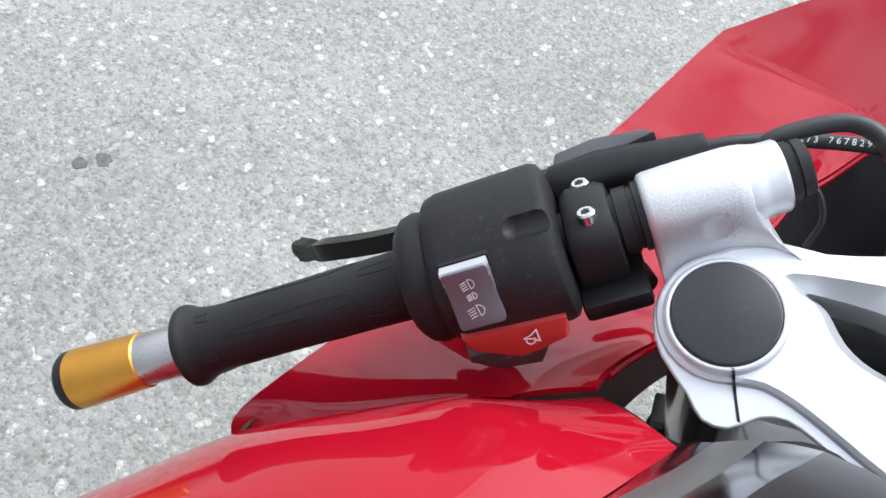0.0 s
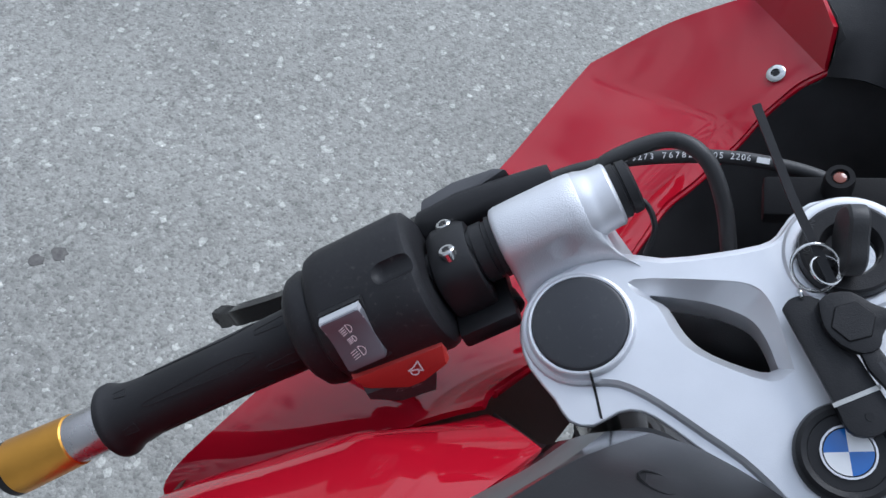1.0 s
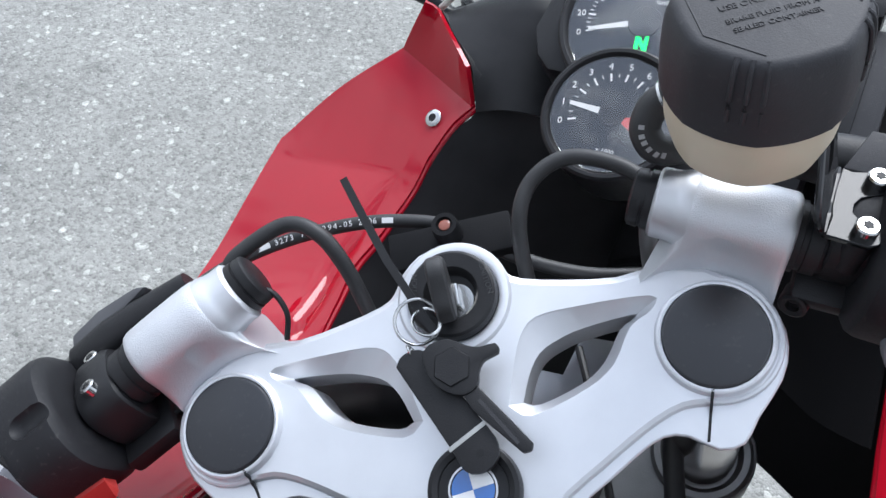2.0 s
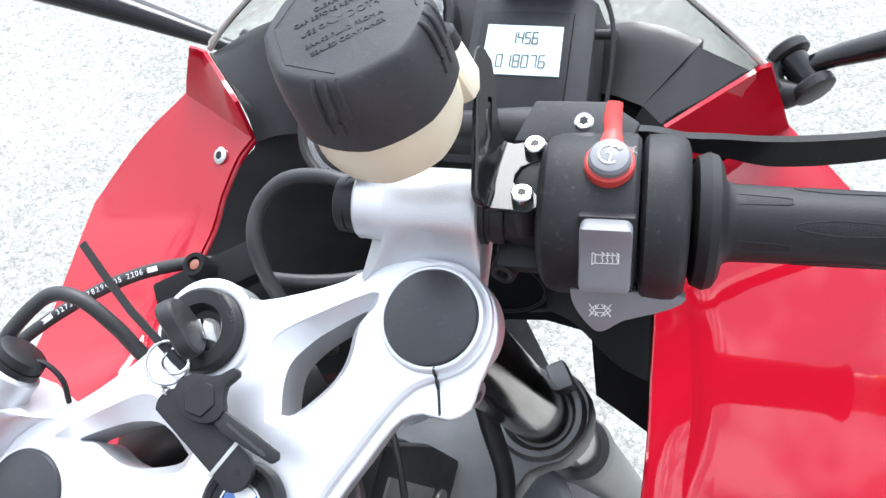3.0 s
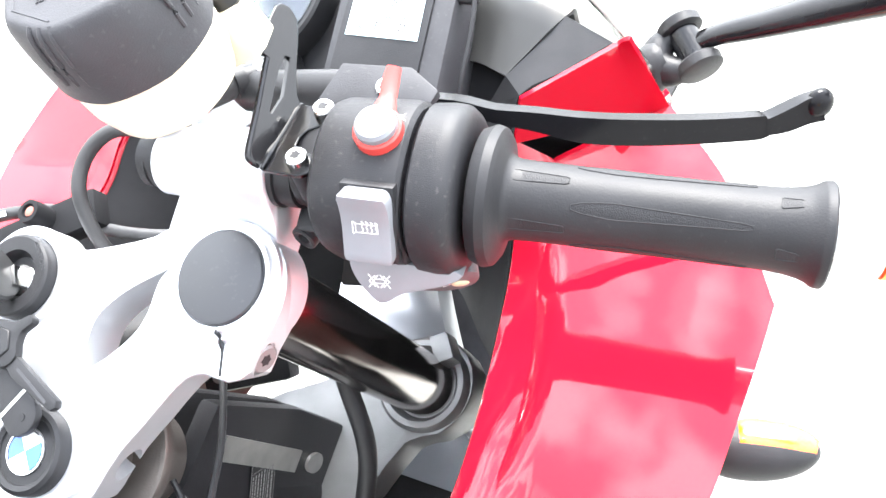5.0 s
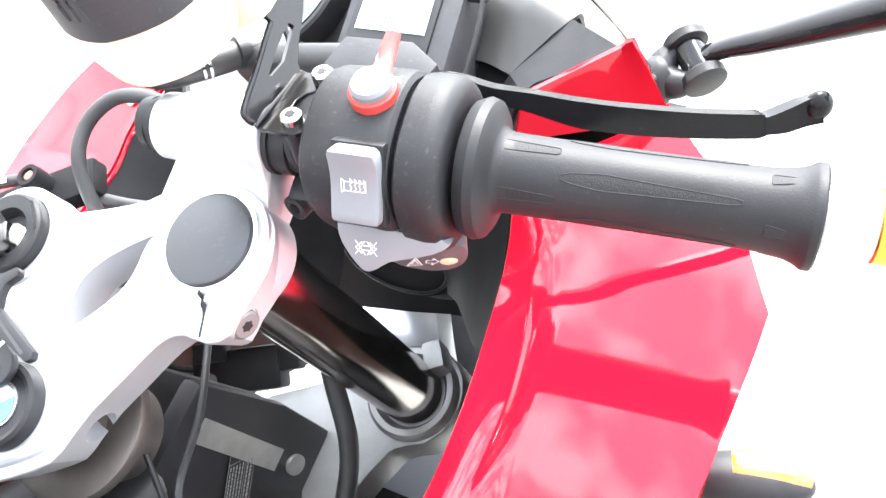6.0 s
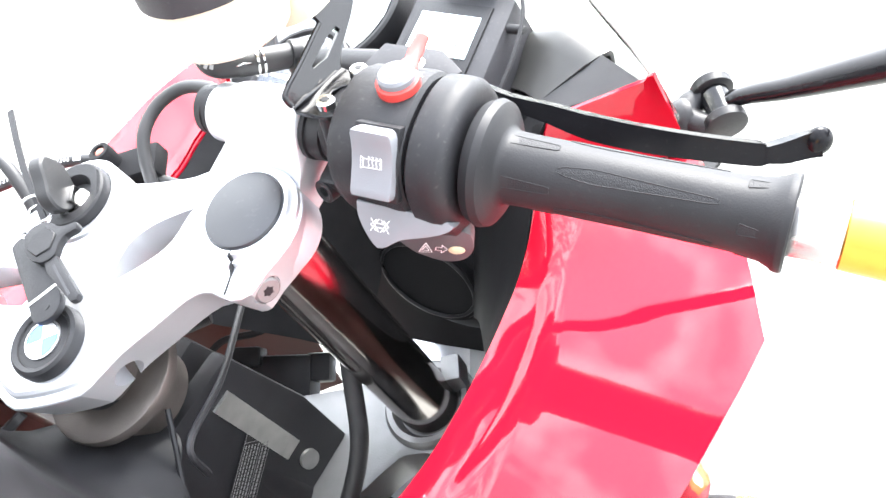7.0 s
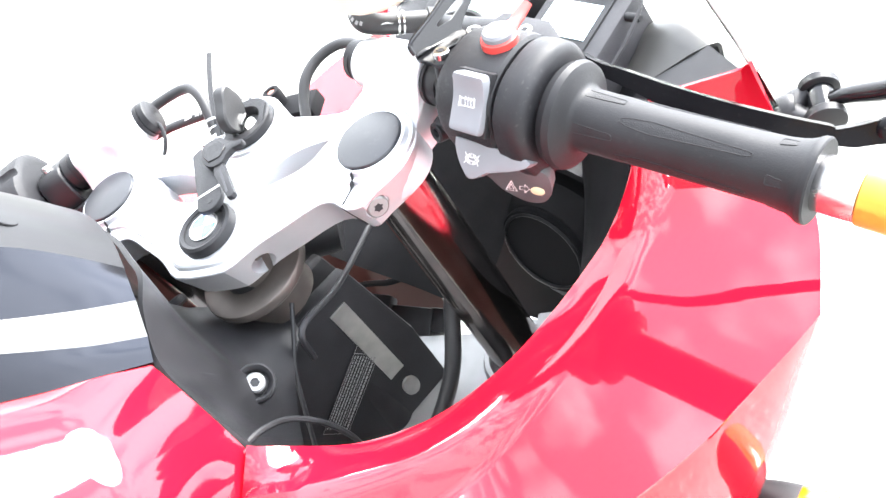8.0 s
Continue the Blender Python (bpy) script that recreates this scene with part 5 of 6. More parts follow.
def rim(line, s, shift):
    """One edge of the panel; the fairing sits a little out of true, so the clutch side stands wider and higher."""
    if s > 0:
        return list(line)
    out = []
    for k, p in enumerate(line):
        w = min(1.0, k / 1.6) * (1.0 if k < 8 else max(0.3, 1 - (k - 8) / 5))
        out.append(tuple(a + w * d for a, d in zip(p, shift)))
    return out


def inner(s):
    edge = rim(INNER, s, (0.008, -0.003, 0.018))
    return edge if s > 0 else [(x - 0.022 * max(0.0, 1 - abs(k - 9.5) / 3.5), y, z) for k, (x, y, z) in enumerate(edge)]


def outer(s):
    return rim(OUTER if s > 0 else OUTER_L, s, (0.0065, -0.005, 0.012))


def grid_shell(grid, thick):
    """A shell over a grid of points, rows by columns."""
    h, w = len(grid), len(grid[0])
    bm = from_faces([tuple(float(q) for q in p) for r in grid for p in r], [(i * w + j, i * w + j + 1, (i + 1) * w + j + 1, (i + 1) * w + j) for i in range(h - 1) for j in range(w - 1)])
    bmesh.ops.recalc_face_normals(bm, faces=bm.faces)
    bmesh.ops.solidify(bm, geom=bm.faces[:] + bm.edges[:] + bm.verts[:], thickness=thick)
    return bm


def bullet(u0, u1, size, forward=0.0, up=0.0):
    """A teardrop lying along x, blunt at the stalk and rounded at the tip."""
    rings = []
    for k in range(25):
        u = u0 + (u1 - u0) * (1 - (1 - k / 24) ** 1.6)
        r = 0.014 + 0.012 * math.sin(math.pi / 2 * u / 0.45) if u < 0.45 else 0.026 * math.sqrt(max(0.004, 1 - ((u - 0.45) / 0.55) ** 2.2))
        if u0:
            r *= min(1.0, 0.4 + 0.6 * math.sqrt(k / 5))
        rings.append(super_ring(0.205 + 0.105 * u, r * size, r * size * 0.95, 2.2, 36, 0.232 + 0.022 * u + forward, -0.270 - 0.004 * math.sin(math.pi * u) + up))
    return loft(rings)


def fairing_skin(s):
    """The side panel: inner strip, valley, crest and a taut outer field."""
    per = 5
    ins, outs = inner(s), outer(s)
    deep = [min(1.0, max(0.0, (k - 2.0) / 3.5)) ** 1.5 for k in range(13)]
    flat = (1 if s > 0 else 0, 1 if s > 0 else 0, 1, 1, 1, 1, 1, 1, 1, 1 if s > 0 else 0.7, 0.35, 0, 0)
    crest, valley = [], []
    for k, (i, o, w) in enumerate(zip(ins, outs, flat)):
        # on the brake side the crest runs straight along the bike
        f = 0.205 if s < 0 or k < 4 else (0.25, 0.28)[k - 4] if k < 6 else (0.186 - i[0]) / (o[0] - i[0])
        x, y, z = mid(i, o, f)
        z = z * (1 - w) + w * (o[2] - 0.19 * (x - o[0]) + 0.33 * (y - o[1]))
        if s > 0 and k > 9:
            z = (-0.1225, -0.1195, -0.1030)[k - 10]
        crest.append((x, y, z))
        v = mid(i, crest[-1], 0.60, (-0.0062 if s < 0 else -0.0022) * deep[k])
        if s > 0 and k > 6:
            # towards the tank the strip stays up and then drops to the crest
            h = mid(i, crest[-1], 0.52)
            h = (h[0], h[1], i[2] - (0.30, 0.28, 0.20, 0.06, -0.06, -0.10)[k - 7] * (h[0] - i[0]))
            v = mid(v, h, 0.5) if k == 7 else h
        valley.append(v)

    def run(rows, last):
        """Along the panel: smooth, but for the knuckle at the outer corner."""
        head, tail = smooth_line(rows[:3], per), smooth_line(list(rows[2:]) + [last], per)
        return np.array([tuple(q) for q in head + tail[1:]])

    lines = [run(l, j) for l, j in zip((ins, valley, crest, outs), JOINT)]
    fade = np.clip((np.arange(len(lines[0])) / per - 2.0) / 3.5, 0, 1)[:, None] ** 1.5
    cols = [lines[0] * (1 - f) + lines[1] * f + (fade * (0, 0, 0.0012)) * math.sin(math.pi * f) for f in (0.0, 0.06, 0.2, 0.4, 0.6, 0.8, 0.92)]
    cols += [lines[1] * (1 - f) + lines[2] * f + (fade * (0, 0, 0.0016)) * math.sin(math.pi * f) for f in (0.0, 0.2, 0.45, 0.75)]
    cols += [lines[2] * (1 - f) + lines[3] * f for f in [k / 16 for k in range(17)]]
    g = np.stack(cols, axis=1)
    held = np.zeros(g.shape[:2], bool)
    held[:, :1] = held[:, -1:] = held[:1] = held[-1:] = True
    held[2 * per + 3:(10 if s > 0 else 8) * per] = True
    held[:, 7] |= s > 0
    held[:, 11] |= s > 0
    for _ in range(40):
        n = g.copy()
        n[1:-1, 1:-1] = (g[:-2, 1:-1] + g[2:, 1:-1] + g[1:-1, :-2] + g[1:-1, 2:]) / 4
        g = np.where(held[..., None], g, n)
    return g * np.array((s, 1, 1))


for s in (-1, 1):
    skin = fairing_skin(s)
    fp = part("fairing_panel", grid_shell(skin, 0.003), RED, bike, "glossy red fairing side panel", at=CHASSIS, sharp=50)
    part("panel_lip", sweep([(s * x, y, z - 0.0008) for x, y, z in inner(s)], 0.0019, 8, 5), RED, fp, at=CHASSIS)
    tops = ((0.1388, 0.2553, 0.0105), (0.1810, 0.2915, 0.0230), (0.1895, 0.2880, 0.0300))
    crown = []
    for i in range(7):
        f = i / 6
        edge = [mid(tops[0], tops[1], k / 6) for k in range(7)] + [mid(tops[1], tops[2], 0.5, 0.0008), tops[2]]
        crown.append([mid(mid(inner(s)[0], outer(s)[0], k / 8, 0.0004), e, f) for k, e in enumerate(edge)])
    part("fairing_crown", grid_shell([[(s * x, y, z) for x, y, z in r] for r in crown], 0.003), RED, fp, at=CHASSIS)
    # the outer skin turns down from the panel's edge
    skirt = []
    for i, o in enumerate(skin[5:, -1]):
        near = (0.12 if s > 0 else 0.35) * 0.5 ** (i / 5)
        drop = [(0.0, 0.0, 0.0, 0.0)] + [(a + near * b, d, e, 1) for a, b, d, e in ((0.0008, 0.006, 0.0002, 0.006), (0.0025, 0.019, 0.001, 0.018), (0.006, 0.044, 0.002, 0.04), (0.011, 0.070, 0.003, 0.08), (0.017, 0.093, 0.004, 0.12), (0.036, 0.118, 0.007, 0.21), (0.060, 0.140, 0.010, 0.30))]
        skirt.append([(o[0] - s * a, o[1] + d, o[2] - e) for a, d, e, _ in drop])
    part("fairing_skirt", grid_shell(skirt, 0.003), RED, fp, at=CHASSIS)
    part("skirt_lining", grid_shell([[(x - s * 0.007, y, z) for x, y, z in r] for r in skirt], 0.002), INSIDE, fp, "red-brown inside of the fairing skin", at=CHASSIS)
    sc = part("panel_screw", turned([(-0.003, 0.0060), (0.0008, 0.0060), (0.0016, 0.0050), (0.0018, 0.0028), (0.0006, 0.0025), (0.0006, 0)], (0.1480, 0.2535, -0.0415) if s > 0 else (-0.1588, 0.2370, -0.0240), (s * 0.15, -0.62, 0.76), 24), STEEL, fp, "steel panel screw", at=CHASSIS)
    part("screw_socket", torx_socket(0.0028, 0.0014), BLACK, sc, at=CHASSIS, pre=basis((0.1480, 0.2535, -0.0415) if s > 0 else (-0.1588, 0.2370, -0.0240), (1, 0, 0), (s * 0.15, -0.62, 0.76)))
    # black liner between panel and instruments
    rim_line = [(0.1800, 0.2915, 0.0205), (0.1590, 0.2735, 0.0140), (0.1392, 0.2562, 0.0085)] + ([(x, y, z - 0.002) for x, y, z in inner(s)[:9]] if s < 0 else [(x - 0.003, y, z - 0.007) for x, y, z in inner(s)[:6]])
    deep_line = [(0.1050, 0.3060, 0.0200), (0.0900, 0.2900, 0.0060), (0.0780, 0.2760, -0.0120), (0.0720, 0.2680, -0.0330), (0.0710, 0.2640, -0.0580), (0.0720, 0.2620, -0.0850), (0.0740, 0.2560, -0.1100), (0.0760, 0.2480, -0.1330), (0.0790, 0.2380, -0.1550), (0.0820, 0.2260, -0.1750), (0.0850, 0.2130, -0.1900), (0.0880, 0.2000, -0.2050)]
    liner = [[(s * x, y, z) for x, y, z in (e, mid(e, d, 0.12, -0.004), mid(e, d, 0.45, -0.009), d, (d[0] - 0.03, d[1] + 0.03, d[2] - 0.03))] for e, d in zip(rim_line, deep_line)]
    # only the brake-side liner takes the darker black, its shade put into the colour
    part("inner_liner", sheet(liner, 0.0015, 3), CAVE if s > 0 else BLACK, bike, "black inner fairing panel, darkened for shade on the brake side", at=CHASSIS, sharp=60)
    pod = [[(s * x, y, z) for x, y, z in r] for r in (
        [(0.1320, 0.2470, -0.0180), (0.1100, 0.2500, -0.0120), (0.0850, 0.2620, -0.0200), (0.0600, 0.2800, -0.0400)],
        [(0.1390, 0.2575, 0.0070), (0.1250, 0.2700, 0.0110), (0.1000, 0.2800, 0.0110), (0.0720, 0.2920, -0.0050)],
        [(0.1800, 0.2940, 0.0190), (0.1500, 0.3020, 0.0290), (0.1180, 0.3050, 0.0370), (0.0850, 0.3100, 0.0300)],
        [(0.1720, 0.3150, -0.0050), (0.1500, 0.3200, 0.0120), (0.1150, 0.3250, 0.0200), (0.0850, 0.3300, 0.0100)],
        [(0.1700, 0.3350, -0.0900), (0.1450, 0.3450, -0.0900), (0.1120, 0.3500, -0.0900), (0.0850, 0.3500, -0.0900)])]
    if s > 0:
        part("dash_pod", grid_shell([r[:2] for r in pod], 0.003), BLACK, bike, "black angular dashboard side pod", at=CHASSIS, sharp=14)
        part("dash_hump", sheet([r[1:] for r in pod[1:]], 0.003, 3), SHEEN, bike, "smooth black dashboard top, greyed for sky sheen", at=CHASSIS)
    else:
        part("dash_pod", sheet(pod, 0.003, 3), BLACK, bike, "smooth black dashboard side pod", at=CHASSIS)
    # mirror
    pin, along = Vector((s * 0.2035, 0.3470, -0.0172)), Vector((-0.60 * s, 0.70, 0.39)).normalized()
    mir = part("mirror_arm", sweep([tuple(pin), (s * 0.219, 0.349, -0.009), (s * 0.245, 0.350, 0.000), (s * 0.290, 0.345, 0.021), (s * 0.345, 0.338, 0.047), (s * 0.400, 0.332, 0.069)], [0.0068, 0.0074, 0.0095, 0.0130, 0.018, 0.022], 16, 6, (1.0, 0.75)), GLOSSBLACK, bike, "black mirror arm", at=CHASSIS)
    part("mirror_tongue", turned([(-0.0102, 0.0), (-0.0102, 0.0082), (-0.0096, 0.0088), (0.0096, 0.0088), (0.0102, 0.0082), (0.0102, 0.0)], tuple(pin), tuple(along), 24), GLOSSBLACK, mir, at=CHASSIS)
    base = Vector((s * 0.1850, 0.3370, -0.0260))
    part("mirror_base", sweep([(s * 0.162, 0.320, -0.060), (s * 0.174, 0.329, -0.040), tuple(base), tuple(base.lerp(pin, 0.35))], [0.0150, 0.0145, 0.0140, 0.0110], 18, 5), BLACK, mir, at=CHASSIS)
    for e in (-1, 1):
        lug = pin + along * (e * 0.0138)
        part("mirror_lug", turned([(-0.0040, 0.0), (-0.0040, 0.0112), (-0.0030, 0.0128), (0.0022, 0.0130), (0.0036, 0.0118), (0.0040, 0.0)], tuple(lug), tuple(along), 28), BLACK, mir, at=CHASSIS)
        root = base + along * (e * 0.006)
        part("mirror_lug_arm", sweep([tuple(base), tuple(root.lerp(lug, 0.4)), tuple(lug)], [0.0115, 0.0088, 0.0040], 14, 5), BLACK, mir, at=CHASSIS)
    mh = part("mirror_housing", loft([super_ring(x, ry, rz, 2.6, 28, cy, cz) for x, ry, rz, cy, cz in ((0.390, 0.006, 0.016, 0.334, 0.074), (0.410, 0.022, 0.045, 0.335, 0.089), (0.450, 0.028, 0.058, 0.332, 0.101), (0.500, 0.024, 0.052, 0.328, 0.109), (0.525, 0.008, 0.025, 0.326, 0.113))]), BLACK, mir, "black mirror housing", at=CHASSIS, flip=s < 0)
    # indicator
    indi = part("indicator", bullet(0.0, 1.0, 1.0), BLACK, bike, "black teardrop indicator with an amber lens", at=CHASSIS, pre=Matrix.Translation((0.0661, 0.0511, -0.0523)) @ Matrix.Scale(0.80, 4), flip=s < 0)
    part("indicator_lens", bullet(0.16, 0.97, 0.95, 0.0028, 0.0020), AMBER, indi, "amber indicator lens", at=CHASSIS, pre=Matrix.Translation((0.0661, 0.0511, -0.0523)) @ Matrix.Scale(0.80, 4), flip=s < 0)

# black wall inside the brake-side fairing, down to the open belly
wall = [[(x, y + 0.10 * (z + 0.09), z) for x, y in ((0.080, 0.284), (0.110, 0.268), (0.135, 0.254), (0.165, 0.238), (0.205, 0.222))] for z in (-0.085, -0.150, -0.220, -0.283)]
part("inner_wall", sheet(wall, 0.003, 2), CAVE, bike, "dull black wall inside the fairing", at=CHASSIS)

# ---- windscreen
EDGE = [(0.186, 0.300, 0.019), (0.165, 0.306, 0.038), (0.140, 0.315, 0.056), (0.110, 0.330, 0.078), (0.080, 0.352, 0.098)]
rows = []
for x, y, z in EDGE:
    fx = [(-1.0, 0.0, 0.0), (-0.7, 0.075, -0.004), (0.0, 0.135, 0.002), (0.7, 0.075, -0.004), (1.0, 0.0, 0.0)]
    rows.append([(x * f, y + dy, z + dz) for f, dy, dz in fx])
base = [(x * 1.02, 0.335 + 0.17 * (1 - (x / 0.19) ** 2), -0.040 - 0.07 * (1 - (x / 0.19) ** 2)) for x in (-0.186, -0.13, 0.0, 0.13, 0.186)]
ws = part("windscreen", sheet([base] + rows, 0.003, 4), SCREEN, bike, "clear curved windscreen", at=CHASSIS)
ws.visible_shadow = False
for s in (-1, 1):
    part("windscreen_edge", sweep([(s * x, y, z) for x, y, z in EDGE], 0.0021, 8, 5), EDGE_GREY, ws, at=CHASSIS)
nose = [[(x * f, 0.335 + 0.18 * (1 - (x / 0.2) ** 2) + d, -0.050 - 0.07 * (1 - (x / 0.2) ** 2) - h) for x in (-0.19, -0.12, 0.0, 0.12, 0.19)] for d, h, f in ((0.0, 0.0, 1.0), (0.05, 0.06, 0.92), (0.06, 0.18, 0.72), (0.03, 0.34, 0.55))]
part("headlamp_wall", sheet([[(f * w, 0.375 - 0.03 * abs(f), z) for f in (-1, -0.5, 0, 0.5, 1)] for w, z in ((0.185, -0.075), (0.180, -0.16), (0.165, -0.26), (0.148, -0.34))], 0.003, 2), CAVE, bike, "matt black wall round the headlamp", at=CHASSIS)
part("nose_lining", sheet([[(x * 1.01, y - 0.012, z - 0.004) for x, y, z in r] for r in nose], 0.003, 3), CAVE, bike, "matt black lining inside the nose cowl", at=CHASSIS)
part("nose_cowl", sheet(nose, 0.004, 3), RED, bike, "red nose cowl under the windscreen", at=CHASSIS)
shelf = [[(x, y - 0.02 * abs(x) / 0.16, z) for x in (-0.17, -0.09, 0.0, 0.09, 0.17)] for y, z in ((0.285, -0.090), (0.33, -0.105), (0.40, -0.115), (0.47, -0.125))]
part("dash_shelf", sheet(shelf, 0.004, 3), CAVE, bike, "matt black shelf under the windscreen", at=CHASSIS)
part("headlamp_back", loft([[(0.10 * k * math.cos(a), 0.33 + d, -0.17 + 0.075 * k * math.sin(a)) for a in [2 * math.pi * j / 32 for j in range(32)]] for k, d in ((0.0, -0.055), (0.5, -0.055), (0.52, -0.050), (0.55, -0.05), (0.8, -0.035), (1.0, 0.02), (1.05, 0.10))]), CAVE, bike, "black headlamp housing", at=CHASSIS)
part("headlamp_ring", sweep([(0.046 * math.cos(a), 0.2745, -0.17 + 0.0335 * math.sin(a)) for a in [2 * math.pi * j / 40 for j in range(41)]], 0.0016, 8, 1, smooth=False), BLACK, bpy.data.objects["headlamp_back"], at=CHASSIS)

# ---- instruments
PANEL = CHASSIS @ DIALS


def disc(r, z0, z1, seg=48):
    return turned([(z0, r), (z1 - 0.0003, r), (z1, r - 0.0003), (z1, 0.0)], (0, 0, 0), seg=seg)


def dial(name, centre, r_face, r_out, label, numbers, a0, a1, r_text, size, ticks, needle_at, lift, bite=None):
    m = PANEL @ Matrix.Translation((centre[0], centre[1], lift))
    ring = turned([(-0.045, r_out * 0.88), (-0.006, r_out), (0.0030, r_out), (0.0045, r_out - 0.0015), (0.0045, r_out - 0.0035), (0.0020, r_face + 0.0008), (0.0005, r_face), (0.0005, 0.0)], (0, 0, 0), seg=96)
    if bite:
        gone = [f for f in ring.faces if (f.calc_center_median().xy - Vector(bite[:2])).length < bite[2] and f.calc_center_median().z > -0.004]
        bmesh.ops.delete(ring, geom=gone, context="FACES")
    d = part(name, ring, BLACK, bike, label, at=m)
    part("dial_face", disc(r_face, -0.001 if bite else 0.0, 0.0009), DIAL, d, at=m)
    count = len(numbers)
    for i, text in enumerate(numbers):
        a = radians(a0 + (a1 - a0) * i / (count - 1))
        if text:
            part("dial_number", lettering(text, size, 0.0001), WHITE, d, at=m, pre=Matrix.Translation((r_text * math.cos(a), r_text * math.sin(a), 0.0012)) @ Matrix.Rotation(radians(14), 4, "Z"))
    strokes = []
    for i in range(ticks + 1):
        a = radians(a0 + (a1 - a0) * i / ticks)
        long = i % (ticks // (count - 1)) == 0
        r1, r2 = r_text - size * 0.85, r_text - size * (1.55 if long else 1.2)
        strokes.append(([[(r1 * math.cos(a), r1 * math.sin(a)), (r2 * math.cos(a), r2 * math.sin(a))]], long))
    part("dial_ticks", ribbon([s[0][0] for s in strokes if s[1]], 0.0011), WHITE, d, at=m, pre=Matrix.Translation((0, 0, 0.0012)))
    part("dial_ticks", ribbon([s[0][0] for s in strokes if not s[1]], 0.0005), WHITE, d, at=m, pre=Matrix.Translation((0, 0, 0.0012)))
    part("needle_hub", disc(r_face * 0.22, 0.0012, 0.0022), BLACK, d, at=m)
    a = radians(needle_at)
    n = prism([(r_face * 0.18, -0.0019), (r_face * 0.74, -0.0010), (r_face * 0.74, 0.0010), (r_face * 0.18, 0.0019)], 0.0014, 0.0019)
    part("needle", n, WHITE, d, "white pointer", at=m, pre=Matrix.Rotation(a, 4, "Z"))
    g = part("dial_glass", disc(r_face + 0.0005, 0.0024, 0.0030), GLASS, d, at=m)
    g.visible_shadow = False
    return d, m


tach, tm = dial("rev_counter", (0.0, 0.0), 0.0345, 0.0405, "round rev counter with white numbers", [str(i) for i in range(9)], 202, 20, 0.0295, 0.0058, 16, 178, 0.0035)
part("red_zone", prism([(0.008 * math.cos(radians(-2)), 0.008 * math.sin(radians(-2)))] + arc(0, 0, 0.028, 12, -28, 8) + [(0.008 * math.cos(radians(-30)), 0.008 * math.sin(radians(-30)))], 0.0011, 0.0013), REDPLASTIC, tach, at=tm)
part("dial_number", lettering("x 1000", 0.0038, 0.0001), WHITE, tach, at=tm, pre=Matrix.Translation((0.004, -0.022, 0.0012)))
speed, sm = dial("speedometer", (-0.003, 0.0600), 0.0440, 0.0505, "round speedometer with white numbers", ["0", "20", "40", "60", "80", "100", "120", "140", "160", "180", "200", "220"], 202, -6, 0.0385, 0.0056, 44, 200, 0.0, bite=(0.003, -0.060, 0.0400))
part("dial_number", lettering("km/h", 0.0040, 0.0001), WHITE, speed, at=sm, pre=Matrix.Translation((0.006, 0.014, 0.0012)))
part("neutral_lamp", ribbon([[(-0.0026, -0.0040), (-0.0026, 0.0040)], [(-0.0022, 0.0036), (0.0022, -0.0036)], [(0.0026, -0.0040), (0.0026, 0.0040)]], 0.0022), NEUTRAL, speed, "lit green neutral lamp", at=sm, pre=Matrix.Translation((0.0025, -0.0135, 0.0012)) @ Matrix.Rotation(radians(8), 4, "Z"))
part("cluster_flank", soften(prism([(-0.064, 0.075), (-0.068, 0.045), (-0.060, 0.028), (-0.050, 0.020), (-0.030, 0.020), (-0.030, 0.095), (-0.050, 0.100)], -0.030, -0.002), 0.004), BLACK, speed, at=PANEL)
lcd = part("display_box", soften(prism([(0.0590, 0.0100), (0.1330, 0.0060), (0.1300, 0.0790), (0.1240, 0.0830), (0.0600, 0.0830), (0.0570, 0.0790)], -0.040, 0.000), 0.003), MATT, bike, "black display box with a lit two-line readout", at=PANEL)
part("display_frame", soften(prism([(0.0640, 0.0120), (0.1200, 0.0100), (0.1180, 0.0720), (0.0640, 0.0730)], -0.002, 0.0016), 0.001), BLACK, lcd, at=PANEL)
part("display_screen", prism([(0.0690, 0.0345), (0.1150, 0.0340), (0.1135, 0.0630), (0.0690, 0.0640)], 0.0012, 0.0024), LCD, lcd, "pale green lit display", at=PANEL)
SEG = {"0": "abcdef", "1": "bc", "2": "abged", "3": "abgcd", "4": "fgbc", "5": "afgcd", "6": "afgcde", "7": "abc", "8": "abcdefg", "9": "abcfgd"}


def digits(text, w, h, gap):
    s = {"a": ((0.1, 1), (0.9, 1)), "b": ((1, 0.95), (1, 0.55)), "c": ((1, 0.45), (1, 0.05)), "d": ((0.1, 0), (0.9, 0)), "e": ((0, 0.05), (0, 0.45)), "f": ((0, 0.55), (0, 0.95)), "g": ((0.1, 0.5), (0.9, 0.5))}
    out = []
    for i, ch in enumerate(text):
        for k in SEG[ch]:
            out.append([(i * (w + gap) + p[0] * w, p[1] * h) for p in s[k]])
    return ribbon(out, 0.0008)


